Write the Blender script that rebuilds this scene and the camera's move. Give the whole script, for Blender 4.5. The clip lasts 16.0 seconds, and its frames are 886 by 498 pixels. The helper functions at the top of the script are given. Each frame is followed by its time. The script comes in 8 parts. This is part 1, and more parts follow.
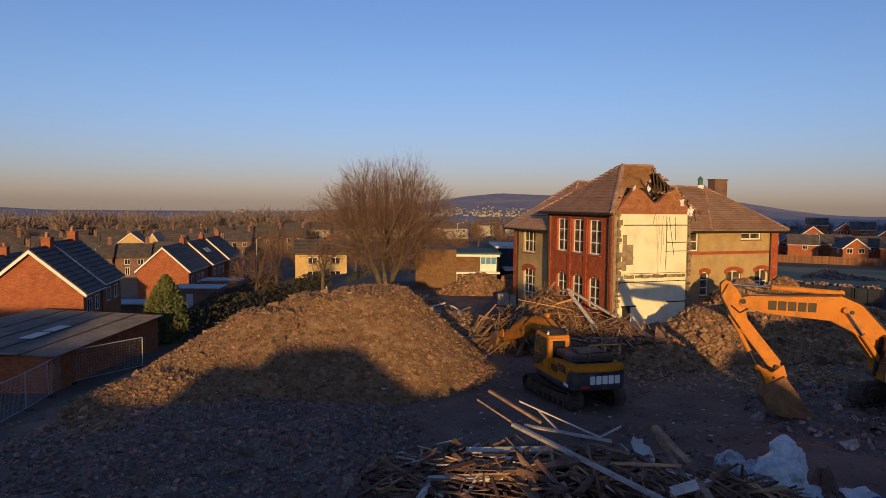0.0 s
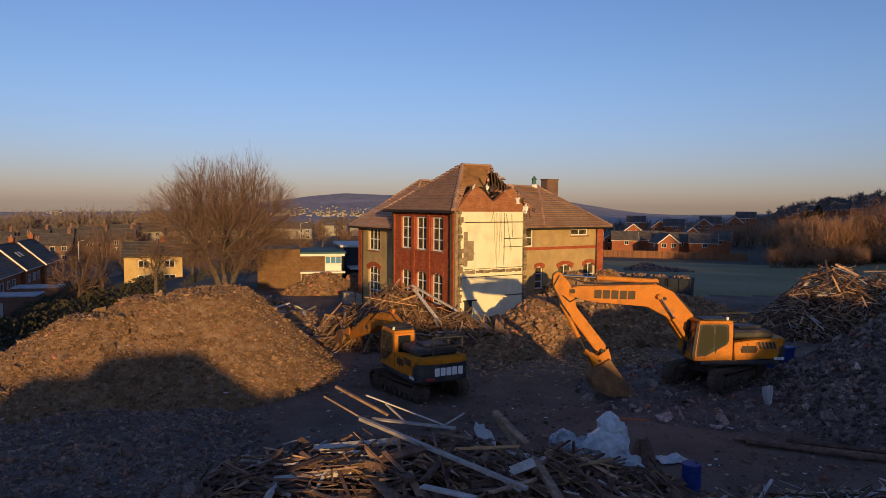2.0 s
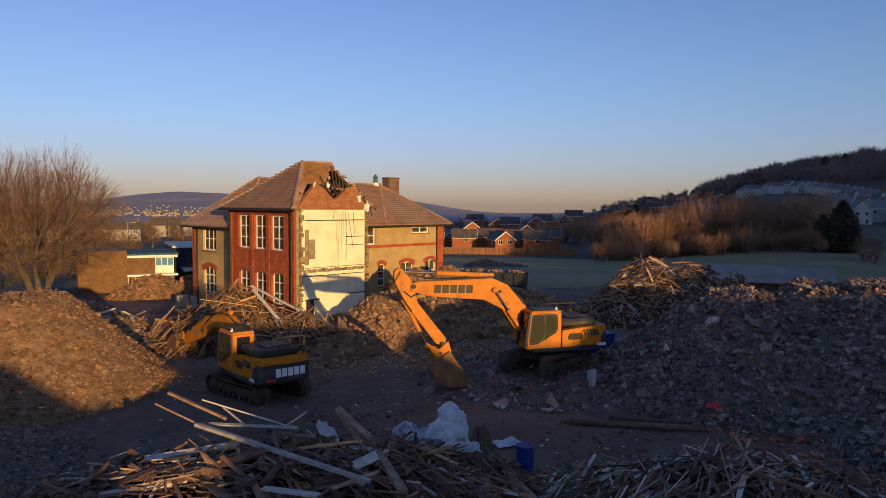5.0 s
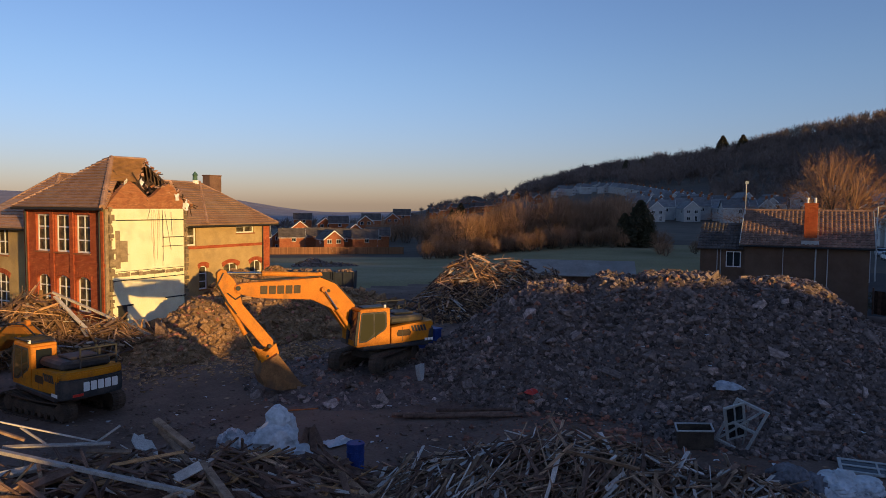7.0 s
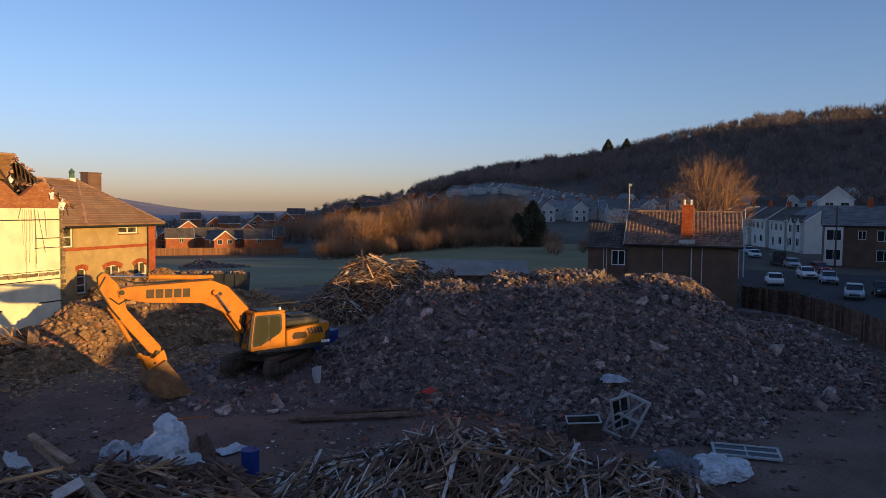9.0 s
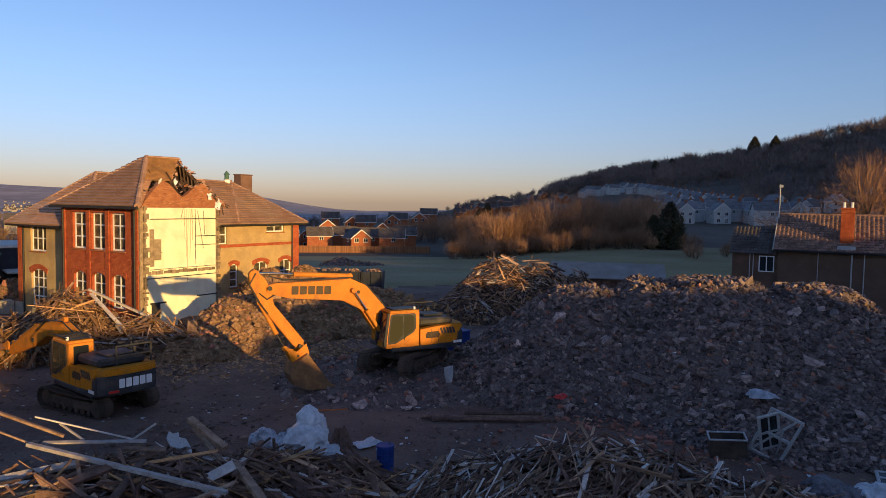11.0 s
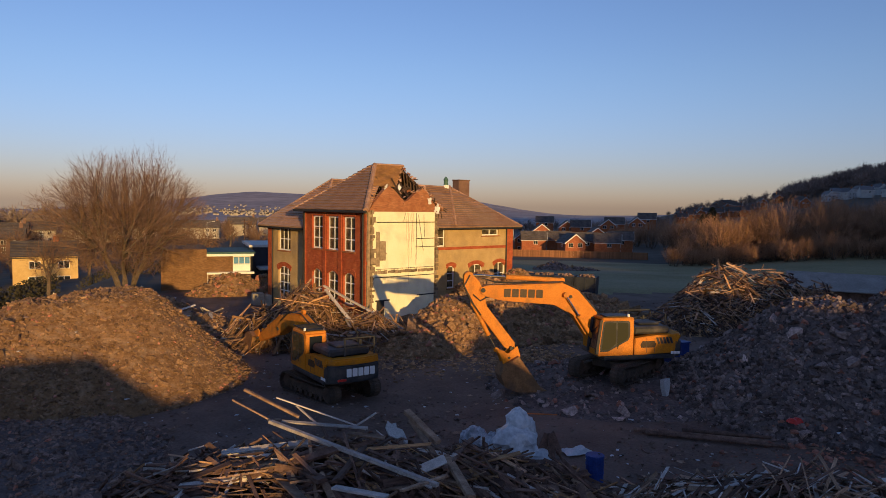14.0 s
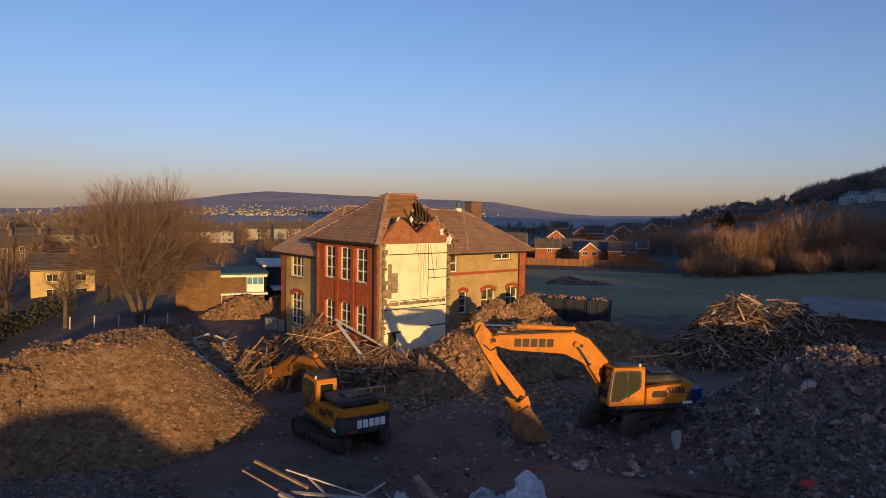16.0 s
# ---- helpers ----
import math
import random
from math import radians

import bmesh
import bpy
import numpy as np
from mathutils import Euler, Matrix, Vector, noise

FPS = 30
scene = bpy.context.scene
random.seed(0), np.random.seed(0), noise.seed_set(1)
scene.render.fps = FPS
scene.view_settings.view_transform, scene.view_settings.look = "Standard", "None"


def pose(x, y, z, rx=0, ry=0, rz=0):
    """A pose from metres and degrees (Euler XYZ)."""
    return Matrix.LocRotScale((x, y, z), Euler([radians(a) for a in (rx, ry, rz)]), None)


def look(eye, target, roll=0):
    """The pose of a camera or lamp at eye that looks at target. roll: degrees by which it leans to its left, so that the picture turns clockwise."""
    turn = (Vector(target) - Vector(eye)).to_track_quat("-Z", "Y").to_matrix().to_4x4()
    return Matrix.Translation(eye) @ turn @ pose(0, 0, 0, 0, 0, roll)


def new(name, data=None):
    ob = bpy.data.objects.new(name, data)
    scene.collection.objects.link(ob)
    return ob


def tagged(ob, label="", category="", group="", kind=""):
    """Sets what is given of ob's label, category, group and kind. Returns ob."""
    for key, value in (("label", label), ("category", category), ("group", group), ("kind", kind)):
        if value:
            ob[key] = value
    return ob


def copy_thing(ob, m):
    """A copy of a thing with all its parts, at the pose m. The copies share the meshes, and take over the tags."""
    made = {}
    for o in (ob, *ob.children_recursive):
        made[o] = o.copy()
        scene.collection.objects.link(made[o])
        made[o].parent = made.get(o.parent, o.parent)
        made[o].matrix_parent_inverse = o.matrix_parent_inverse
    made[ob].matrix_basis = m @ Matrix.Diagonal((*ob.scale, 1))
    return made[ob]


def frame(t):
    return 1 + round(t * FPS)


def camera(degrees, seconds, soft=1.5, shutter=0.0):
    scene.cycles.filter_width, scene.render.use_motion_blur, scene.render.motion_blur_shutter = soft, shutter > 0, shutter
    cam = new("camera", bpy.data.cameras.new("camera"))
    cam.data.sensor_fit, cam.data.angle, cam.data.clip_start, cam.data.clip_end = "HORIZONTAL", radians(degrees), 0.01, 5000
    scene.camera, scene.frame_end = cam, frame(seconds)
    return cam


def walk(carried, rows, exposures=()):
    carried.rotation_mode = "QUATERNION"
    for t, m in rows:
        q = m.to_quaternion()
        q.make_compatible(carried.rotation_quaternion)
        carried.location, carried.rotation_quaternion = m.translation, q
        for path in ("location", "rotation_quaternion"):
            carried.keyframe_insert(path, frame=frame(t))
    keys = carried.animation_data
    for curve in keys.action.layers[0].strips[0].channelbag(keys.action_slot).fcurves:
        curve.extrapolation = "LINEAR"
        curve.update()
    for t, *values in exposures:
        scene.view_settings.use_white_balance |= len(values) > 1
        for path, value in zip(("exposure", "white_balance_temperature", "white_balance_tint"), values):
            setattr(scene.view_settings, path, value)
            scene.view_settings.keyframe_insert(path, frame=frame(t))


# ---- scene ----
cam = camera(64.4, 16.0, soft=0.8)
PATH = [
    (0, (0.788, -0.155, 8.956), (0.54, 1.825, 8.827), 0.6),
    (0.5, (0.762, -0.185, 8.919), (0.597, 1.805, 8.791), 0.6),
    (1, (0.76, -0.255, 8.908), (0.721, 1.741, 8.781), 0.6),
    (1.5, (0.77, -0.357, 8.865), (0.866, 1.637, 8.74), 0.6),
    (2, (0.804, -0.386, 8.832), (0.994, 1.601, 8.707), 0.5),
    (2.5, (0.815, -0.409, 8.827), (1.08, 1.57, 8.702), 0.5),
    (3, (0.809, -0.399, 8.785), (1.151, 1.568, 8.661), 0.6),
    (5.5, (0.868, -0.633, 8.764), (1.575, 1.234, 8.639), 0.4),
    (6, (0.865, -0.649, 8.77), (1.673, 1.176, 8.645), 0.4),
    (6.5, (0.902, -0.688, 8.757), (1.836, 1.076, 8.633), 0.5),
    (7, (0.853, -0.747, 8.756), (1.912, 0.945, 8.633), 0.5),
    (7.5, (0.842, -0.773, 8.752), (2.007, 0.848, 8.63), 0.6),
    (8, (0.813, -0.816, 8.756), (2.076, 0.73, 8.635), 0.6),
    (8.2, (0.805, -0.818, 8.757), (2.104, 0.698, 8.636), 0.7),
    (10.3, (0.653, -0.753, 8.926), (1.906, 0.801, 8.802), 0.9),
    (10.5, (0.639, -0.696, 8.906), (1.83, 0.906, 8.783), 1.0),
    (11, (0.684, -0.652, 8.905), (1.68, 1.078, 8.779), 1.0),
    (11.5, (0.814, -0.554, 8.874), (1.619, 1.272, 8.747), 0.8),
    (12, (0.838, -0.54, 8.853), (1.49, 1.346, 8.725), 0.9),
    (12.5, (0.85, -0.536, 8.833), (1.394, 1.385, 8.706), 0.9),
    (13, (0.835, -0.528, 8.825), (1.309, 1.411, 8.699), 0.9),
    (13.5, (0.819, -0.538, 8.817), (1.268, 1.407, 8.692), 0.9),
    (14, (0.808, -0.549, 8.862), (1.243, 1.4, 8.739), 0.9),
    (14.5, (0.806, -0.538, 9.206), (1.223, 1.414, 9.083), 0.9),
    (15, (0.851, -0.547, 9.815), (1.256, 1.408, 9.691), 0.9),
    (15.5, (0.892, -0.507, 10.491), (1.292, 1.449, 10.367), 0.9),
    (16, (0.938, -0.467, 11.147), (1.334, 1.489, 11.022), 1.0),
]
walk(cam, [(t, look(eye, target, roll)) for t, eye, target, roll in PATH], [(0, -0.2, 5190, 34), (3, -0.12, 5260, 34), (5.5, 0.0, 5300, 34), (8, 0.16, 5450, 30), (10.5, 0.32, 5400, 32), (11.5, 0.2, 5400, 33), (12.5, 0.06, 5400, 34), (16, -0.06, 5300, 34)])

# ---- light ----
SUN_ELEV, SUN_HEAD = 6.0, 173.0
world = bpy.data.worlds.new("world")
scene.world = world
world.use_nodes = True
wn = world.node_tree.nodes
sky = wn.new("ShaderNodeTexSky")
sky.sky_type, sky.sun_disc = "NISHITA", False
sky.sun_elevation, sky.sun_rotation = radians(SUN_ELEV), radians(SUN_HEAD)
sky.altitude, sky.air_density, sky.dust_density, sky.ozone_density = 50, 1.0, 0.45, 2.0
# thin winter haze low over the whole horizon
wl = world.node_tree.links
co = wn.new("ShaderNodeTexCoord")
up = wn.new("ShaderNodeSeparateXYZ")
wl.new(co.outputs["Generated"], up.inputs[0])
low = wn.new("ShaderNodeMapRange")
low.interpolation_type = "SMOOTHSTEP"
low.inputs["From Min"].default_value, low.inputs["From Max"].default_value = 0.0, 0.2
low.inputs["To Min"].default_value, low.inputs["To Max"].default_value = 0.85, 0.0
wl.new(up.outputs[2], low.inputs["Value"])
haze = wn.new("ShaderNodeMixRGB")
haze.blend_type = "MULTIPLY"
haze.inputs["Color2"].default_value = (0.82, 0.79, 1.04, 1)
wl.new(low.outputs["Result"], haze.inputs["Fac"])
wl.new(sky.outputs[0], haze.inputs["Color1"])
wl.new(haze.outputs["Color"], wn["Background"].inputs[0])
wn["Background"].inputs[1].default_value = 0.15
sun = new("sun", bpy.data.lights.new("sun", "SUN"))
sun.data.energy, sun.data.angle, sun.data.color = 5.0, radians(0.6), (1.0, 0.62, 0.125)
sun.matrix_world = look((100 * math.sin(radians(SUN_HEAD)), 100 * math.cos(radians(SUN_HEAD)), 100 * math.tan(radians(SUN_ELEV))), (0, 0, 0))


# ---- helpers for meshes ----
def smooth(a, b, x):
    t = np.clip((x - a) / (b - a), 0, 1)
    return t * t * (3 - 2 * t)


def thing(name, m, label, category, group="", kind=""):
    ob = new(name)
    ob.empty_display_size = 0.2
    ob.matrix_world = m
    return tagged(ob, label, category, group, kind)


def finish(bm, name, mats):
    me = bpy.data.meshes.new(name)
    bm.to_mesh(me)
    bm.free()
    for m in (mats if isinstance(mats, (list, tuple)) else [mats]):
        me.materials.append(m)
    return me


def part(name, bm, material, parent, label="", m=None):
    ob = new(name, finish(bm, name, material))
    ob.parent = parent
    if m is not None:
        ob.matrix_basis = m
    return tagged(ob, label)


def solo(name, bm, material, label, category, m=None, group="", kind=""):
    ob = new(name, finish(bm, name, material))
    if m is not None:
        ob.matrix_world = m
    return tagged(ob, label, category, group, kind)


def raw(name, verts, faces, mats, smoothed=False, mat_ids=None):
    me = bpy.data.meshes.new(name)
    me.from_pydata([tuple(map(float, v)) for v in verts], [], [tuple(map(int, f)) for f in faces])
    for m in (mats if isinstance(mats, (list, tuple)) else [mats]):
        me.materials.append(m)
    if smoothed:
        me.polygons.foreach_set("use_smooth", [True] * len(me.polygons))
    if mat_ids is not None:
        me.polygons.foreach_set("material_index", [int(i) for i in mat_ids])
    me.update()
    return me


def box(bm, c, s, rot=(0, 0, 0), bevel=0.0):
    m = pose(*c, *rot) @ Matrix.Diagonal((*s, 1))
    r = bmesh.ops.create_cube(bm, size=1, matrix=m)
    if bevel:
        edges = {e for v in r["verts"] for e in v.link_edges}
        bmesh.ops.bevel(bm, geom=list(edges), offset=bevel, segments=1, affect="EDGES")
    return bm


def slab(bm, lo, hi, bevel=0.0):
    c = [(a + b) / 2 for a, b in zip(lo, hi)]
    return box(bm, c, [abs(b - a) for a, b in zip(lo, hi)], bevel=bevel)


def tube(bm, p, q, r, r2=None, n=8):
    p, q = Vector(p), Vector(q)
    d = q - p
    m = Matrix.Translation((p + q) / 2) @ d.to_track_quat("Z", "Y").to_matrix().to_4x4()
    bmesh.ops.create_cone(bm, cap_ends=True, segments=n, radius1=r, radius2=r if r2 is None else r2, depth=d.length, matrix=m)
    return bm


def prism(bm, outline, lo, hi, axis="y", bevel=0.0):
    """An outline of (x, z) drawn out along y from lo to hi (or (y, z) along x, or (x, y) along z)."""
    def at(u, v, w):
        return {"y": (u, w, v), "x": (w, u, v), "z": (u, v, w)}[axis]
    a = [bm.verts.new(at(u, v, lo)) for u, v in outline]
    b = [bm.verts.new(at(u, v, hi)) for u, v in outline]
    faces = [bm.faces.new(a), bm.faces.new(b[::-1])]
    for i in range(len(a)):
        j = (i + 1) % len(a)
        faces.append(bm.faces.new((a[j], a[i], b[i], b[j])))
    bmesh.ops.recalc_face_normals(bm, faces=faces)
    if bevel:
        bmesh.ops.bevel(bm, geom=list({e for f in faces for e in f.edges}), offset=bevel, segments=2, affect="EDGES")
    return bm


def quad_slab(bm, pts, thick):
    """A flat plate under the polygon pts, with its thickness downwards along the normal."""
    pts = [Vector(p) for p in pts]
    n = (pts[1] - pts[0]).cross(pts[2] - pts[0]).normalized()
    if n.z < 0:
        n = -n
    a = [bm.verts.new(p) for p in pts]
    b = [bm.verts.new(p - n * thick) for p in pts]
    faces = [bm.faces.new(a), bm.faces.new(b[::-1])]
    for i in range(len(a)):
        j = (i + 1) % len(a)
        faces.append(bm.faces.new((a[j], a[i], b[i], b[j])))
    bmesh.ops.recalc_face_normals(bm, faces=faces)
    return bm


def fresh():
    return bmesh.new()


# ---- materials ----
def mat(name, c1, c2, scale=1.0, rough=0.85, bump=0.3, fine=25.0, metal=0.0, vary=0.0, island=0.0, spec=0.3, dirt=None, dirt_scale=0.4, dirt_amount=0.5):
    m = bpy.data.materials.new(name)
    m.use_nodes = True
    t = m.node_tree
    n, l = t.nodes, t.links
    p = n["Principled BSDF"]
    tc = n.new("ShaderNodeTexCoord")
    a = n.new("ShaderNodeTexNoise")
    a.inputs["Scale"].default_value, a.inputs["Detail"].default_value, a.inputs["Roughness"].default_value = scale, 8, 0.65
    l.new(tc.outputs["Object"], a.inputs["Vector"])
    b = n.new("ShaderNodeTexNoise")
    b.inputs["Scale"].default_value, b.inputs["Detail"].default_value = fine, 5
    l.new(tc.outputs["Object"], b.inputs["Vector"])
    ramp = n.new("ShaderNodeValToRGB")
    ramp.color_ramp.elements[0].position, ramp.color_ramp.elements[1].position = 0.35, 0.65
    ramp.color_ramp.elements[0].color, ramp.color_ramp.elements[1].color = (*c1, 1), (*c2, 1)
    l.new(a.outputs["Fac"], ramp.inputs["Fac"])
    colour = ramp.outputs["Color"]
    mul = n.new("ShaderNodeMixRGB")
    mul.blend_type, mul.inputs["Fac"].default_value = "OVERLAY", 0.55
    l.new(colour, mul.inputs["Color1"])
    l.new(b.outputs["Fac"], mul.inputs["Color2"])
    colour = mul.outputs["Color"]
    if dirt:
        d = n.new("ShaderNodeTexNoise")
        d.inputs["Scale"].default_value, d.inputs["Detail"].default_value = dirt_scale, 10
        l.new(tc.outputs["Object"], d.inputs["Vector"])
        dr = n.new("ShaderNodeValToRGB")
        dr.color_ramp.elements[0].position, dr.color_ramp.elements[1].position = 0.5, 0.68
        dr.color_ramp.elements[0].color, dr.color_ramp.elements[1].color = (0, 0, 0, 1), (dirt_amount,) * 3 + (1,)
        l.new(d.outputs["Fac"], dr.inputs["Fac"])
        mx = n.new("ShaderNodeMixRGB")
        mx.inputs["Color2"].default_value = (*dirt, 1)
        l.new(dr.outputs["Color"], mx.inputs["Fac"])
        l.new(colour, mx.inputs["Color1"])
        colour = mx.outputs["Color"]
    for amount, node, socket in ((vary, "ShaderNodeObjectInfo", "Random"), (island, "ShaderNodeNewGeometry", "Random Per Island")):
        if amount:
            info = n.new(node)
            mr = n.new("ShaderNodeMapRange")
            mr.inputs["To Min"].default_value, mr.inputs["To Max"].default_value = 1 - amount, 1 + amount
            l.new(info.outputs[socket], mr.inputs["Value"])
            hs = n.new("ShaderNodeHueSaturation")
            l.new(mr.outputs["Result"], hs.inputs["Value"])
            l.new(colour, hs.inputs["Color"])
            colour = hs.outputs["Color"]
    l.new(colour, p.inputs["Base Color"])
    p.inputs["Roughness"].default_value, p.inputs["Metallic"].default_value = rough, metal
    p.inputs["Specular IOR Level"].default_value = spec
    if bump:
        bp = n.new("ShaderNodeBump")
        bp.inputs["Strength"].default_value, bp.inputs["Distance"].default_value = bump, 0.05
        l.new(b.outputs["Fac"], bp.inputs["Height"])
        l.new(bp.outputs["Normal"], p.inputs["Normal"])
    return m


def brick_mat(name, c1, c2, mortar, size=1.0, row=0.075, width=0.22, joint=0.011):
    m = mat(name, c1, c2, 1.2, 0.9, 0.2, 30)
    t = m.node_tree
    n, l = t.nodes, t.links
    p = n["Principled BSDF"]
    tc = n.new("ShaderNodeTexCoord")
    s = n.new("ShaderNodeSeparateXYZ")
    l.new(tc.outputs["Object"], s.inputs[0])
    add = n.new("ShaderNodeMath")
    l.new(s.outputs[0], add.inputs[0])
    l.new(s.outputs[1], add.inputs[1])
    c = n.new("ShaderNodeCombineXYZ")
    l.new(add.outputs[0], c.inputs[0])
    l.new(s.outputs[2], c.inputs[1])
    b = n.new("ShaderNodeTexBrick")
    b.inputs["Scale"].default_value = size
    b.inputs["Mortar Size"].default_value, b.inputs["Brick Width"].default_value, b.inputs["Row Height"].default_value = joint, width, row
    b.inputs["Color1"].default_value, b.inputs["Color2"].default_value, b.inputs["Mortar"].default_value = (1, 1, 1, 1), (0.62, 0.62, 0.66, 1), (*mortar, 1)
    l.new(c.outputs[0], b.inputs["Vector"])
    src = p.inputs["Base Color"].links[0].from_socket
    mx = n.new("ShaderNodeMixRGB")
    mx.blend_type, mx.inputs["Fac"].default_value = "MULTIPLY", 1.0
    l.new(src, mx.inputs["Color1"])
    l.new(b.outputs["Color"], mx.inputs["Color2"])
    l.new(mx.outputs["Color"], p.inputs["Base Color"])
    return m


def glass_mat(name, tint=(0.02, 0.025, 0.03)):
    m = bpy.data.materials.new(name)
    m.use_nodes = True
    p = m.node_tree.nodes["Principled BSDF"]
    p.inputs["Base Color"].default_value = (*tint, 1)
    p.inputs["Roughness"].default_value, p.inputs["Specular IOR Level"].default_value = 0.06, 0.6
    return m


M_DIRT = mat("site_dirt", (0.115, 0.073, 0.053), (0.215, 0.139, 0.103), 0.35, 0.95, 0.8, 9, dirt=(0.27, 0.18, 0.132), dirt_scale=0.12, dirt_amount=0.5)
M_GRASS = mat("frosty_grass", (0.2, 0.165, 0.068), (0.275, 0.228, 0.106), 0.06, 0.95, 0.4, 3, dirt=(0.33, 0.275, 0.18), dirt_scale=0.03, dirt_amount=0.5)
M_LAND = mat("far_land", (0.075, 0.058, 0.043), (0.125, 0.098, 0.068), 0.012, 0.95, 0.3, 0.2)
M_ASPHALT = mat("asphalt", (0.032, 0.03, 0.03), (0.055, 0.051, 0.049), 0.5, 0.9, 0.3, 30)
# far hills: distance haze painted in as a paler, mauve base colour
M_MOUNTAIN = mat("hazy_mountain", (0.27, 0.23, 0.24), (0.38, 0.32, 0.31), 0.003, 0.95, 0.2, 0.02)
M_RUBBLE = mat("earth_rubble", (0.155, 0.085, 0.037), (0.3, 0.174, 0.078), 0.9, 0.95, 0.9, 8, dirt=(0.34, 0.24, 0.15), dirt_scale=2.5, dirt_amount=0.6)
M_STONE = mat("broken_masonry", (0.185, 0.105, 0.05), (0.365, 0.223, 0.116), 2.5, 0.92, 0.5, 18, vary=0.35, island=0.4)
# heap body, darker than its stones: shade in the gaps painted as colour
M_GREYRUB = mat("gap_shade_rubble", (0.1, 0.072, 0.062), (0.2, 0.146, 0.124), 1.0, 0.95, 0.9, 8)
M_SPOIL = mat("crushed_brown_spoil", (0.145, 0.092, 0.068), (0.32, 0.21, 0.16), 2.5, 0.92, 0.5, 18, vary=0.35, island=0.45)
M_GREYSTONE = mat("grey_broken_stone", (0.17, 0.12, 0.101), (0.42, 0.308, 0.26), 2.5, 0.92, 0.5, 18, vary=0.6, island=0.65)
M_BRICKBIT = mat("broken_red_brick", (0.3, 0.11, 0.07), (0.42, 0.2, 0.13), 3, 0.92, 0.4, 20, vary=0.3, island=0.35)
M_TIMBER = mat("weathered_timber", (0.17, 0.1, 0.06), (0.38, 0.25, 0.16), 3, 0.85, 0.3, 40, vary=0.5, island=0.5)
M_TIMBER_DARK = mat("dark_stained_timber", (0.075, 0.042, 0.03), (0.19, 0.112, 0.078), 3, 0.85, 0.3, 40, vary=0.5, island=0.5)
M_TIMBER_PALE = mat("pale_painted_timber", (0.36, 0.31, 0.27), (0.56, 0.5, 0.45), 3, 0.8, 0.2, 40, vary=0.25, island=0.3)
M_RED = brick_mat("red_pressed_brick", (0.43, 0.095, 0.026), (0.55, 0.155, 0.044), (0.55, 0.42, 0.28))
M_COMMON = brick_mat("common_brick", (0.36, 0.14, 0.055), (0.48, 0.22, 0.09), (0.65, 0.55, 0.42))
M_HOUSE_BRICK = brick_mat("house_brick", (0.38, 0.12, 0.045), (0.48, 0.18, 0.07), (0.65, 0.53, 0.4))
M_ROUGHCAST = mat("ochre_roughcast", (0.41, 0.28, 0.11), (0.53, 0.375, 0.155), 0.7, 0.95, 0.5, 45, dirt=(0.22, 0.16, 0.1), dirt_scale=0.5, dirt_amount=0.45)
M_CREAM = mat("cream_painted_plaster", (0.84, 0.77, 0.5), (0.88, 0.83, 0.6), 0.6, 0.8, 0.15, 12, dirt=(0.55, 0.45, 0.27), dirt_scale=0.8, dirt_amount=0.45)
M_TILE = mat("clay_roof_tile", (0.33, 0.185, 0.11), (0.49, 0.295, 0.185), 0.8, 0.8, 0.3, 14, island=0.3, dirt=(0.42, 0.31, 0.21), dirt_scale=0.3, dirt_amount=0.4)
M_SLATE = mat("dark_roof_tile", (0.068, 0.056, 0.05), (0.13, 0.108, 0.094), 0.8, 0.75, 0.3, 14, island=0.2)
M_FARBRICK = mat("weathered_far_brick", (0.15, 0.085, 0.06), (0.22, 0.13, 0.09), 0.8, 0.9, 0.1, 15)
M_FARCREAM = mat("weathered_far_render", (0.3, 0.26, 0.2), (0.42, 0.37, 0.3), 0.8, 0.9, 0.1, 15)
M_BROWNRENDER = mat("dark_brown_render", (0.11, 0.068, 0.045), (0.16, 0.102, 0.07), 0.7, 0.95, 0.4, 40)
M_WHITE = mat("white_paint", (0.74, 0.73, 0.7), (0.82, 0.81, 0.78), 2, 0.55, 0.05, 30, spec=0.4)
M_WHITEWALL = mat("white_render", (0.56, 0.53, 0.48), (0.68, 0.65, 0.59), 0.5, 0.9, 0.15, 20)
M_YELLOWWALL = mat("yellow_render", (0.5, 0.34, 0.11), (0.62, 0.43, 0.16), 0.7, 0.9, 0.2, 20)
M_OLDWHITE = mat("weathered_white_render", (0.36, 0.36, 0.35), (0.5, 0.5, 0.48), 0.5, 0.9, 0.15, 20)
M_FROSTROOF = mat("frosted_flat_roof", (0.34, 0.34, 0.35), (0.5, 0.5, 0.52), 0.8, 0.85, 0.2, 14)
M_DARK = mat("dark_gutter", (0.02, 0.02, 0.022), (0.04, 0.038, 0.036), 3, 0.6, 0.1, 30)
M_GLASS = glass_mat("window_glass")
# school panes: golden patches imitate reflected low sun, painted into the colour
M_GLINTGLASS = mat("gold_glint_window_glass", (0.02, 0.018, 0.014), (0.2, 0.16, 0.085), 1.1, 0.12, 0.0, 12, spec=0.5)
M_BARK = mat("winter_bark", (0.085, 0.062, 0.043), (0.16, 0.12, 0.085), 2, 0.95, 0.5, 15)
M_TWIG = mat("winter_twigs", (0.13, 0.078, 0.05), (0.22, 0.135, 0.085), 0.8, 0.95, 0.0, 10)
M_TWIG_RED = mat("russet_twigs", (0.25, 0.135, 0.075), (0.4, 0.235, 0.135), 0.3, 0.95, 0.0, 5, vary=0.35)
M_EVERGREEN = mat("evergreen_needles", (0.06, 0.075, 0.018), (0.15, 0.16, 0.045), 1.5, 0.9, 0.2, 8)
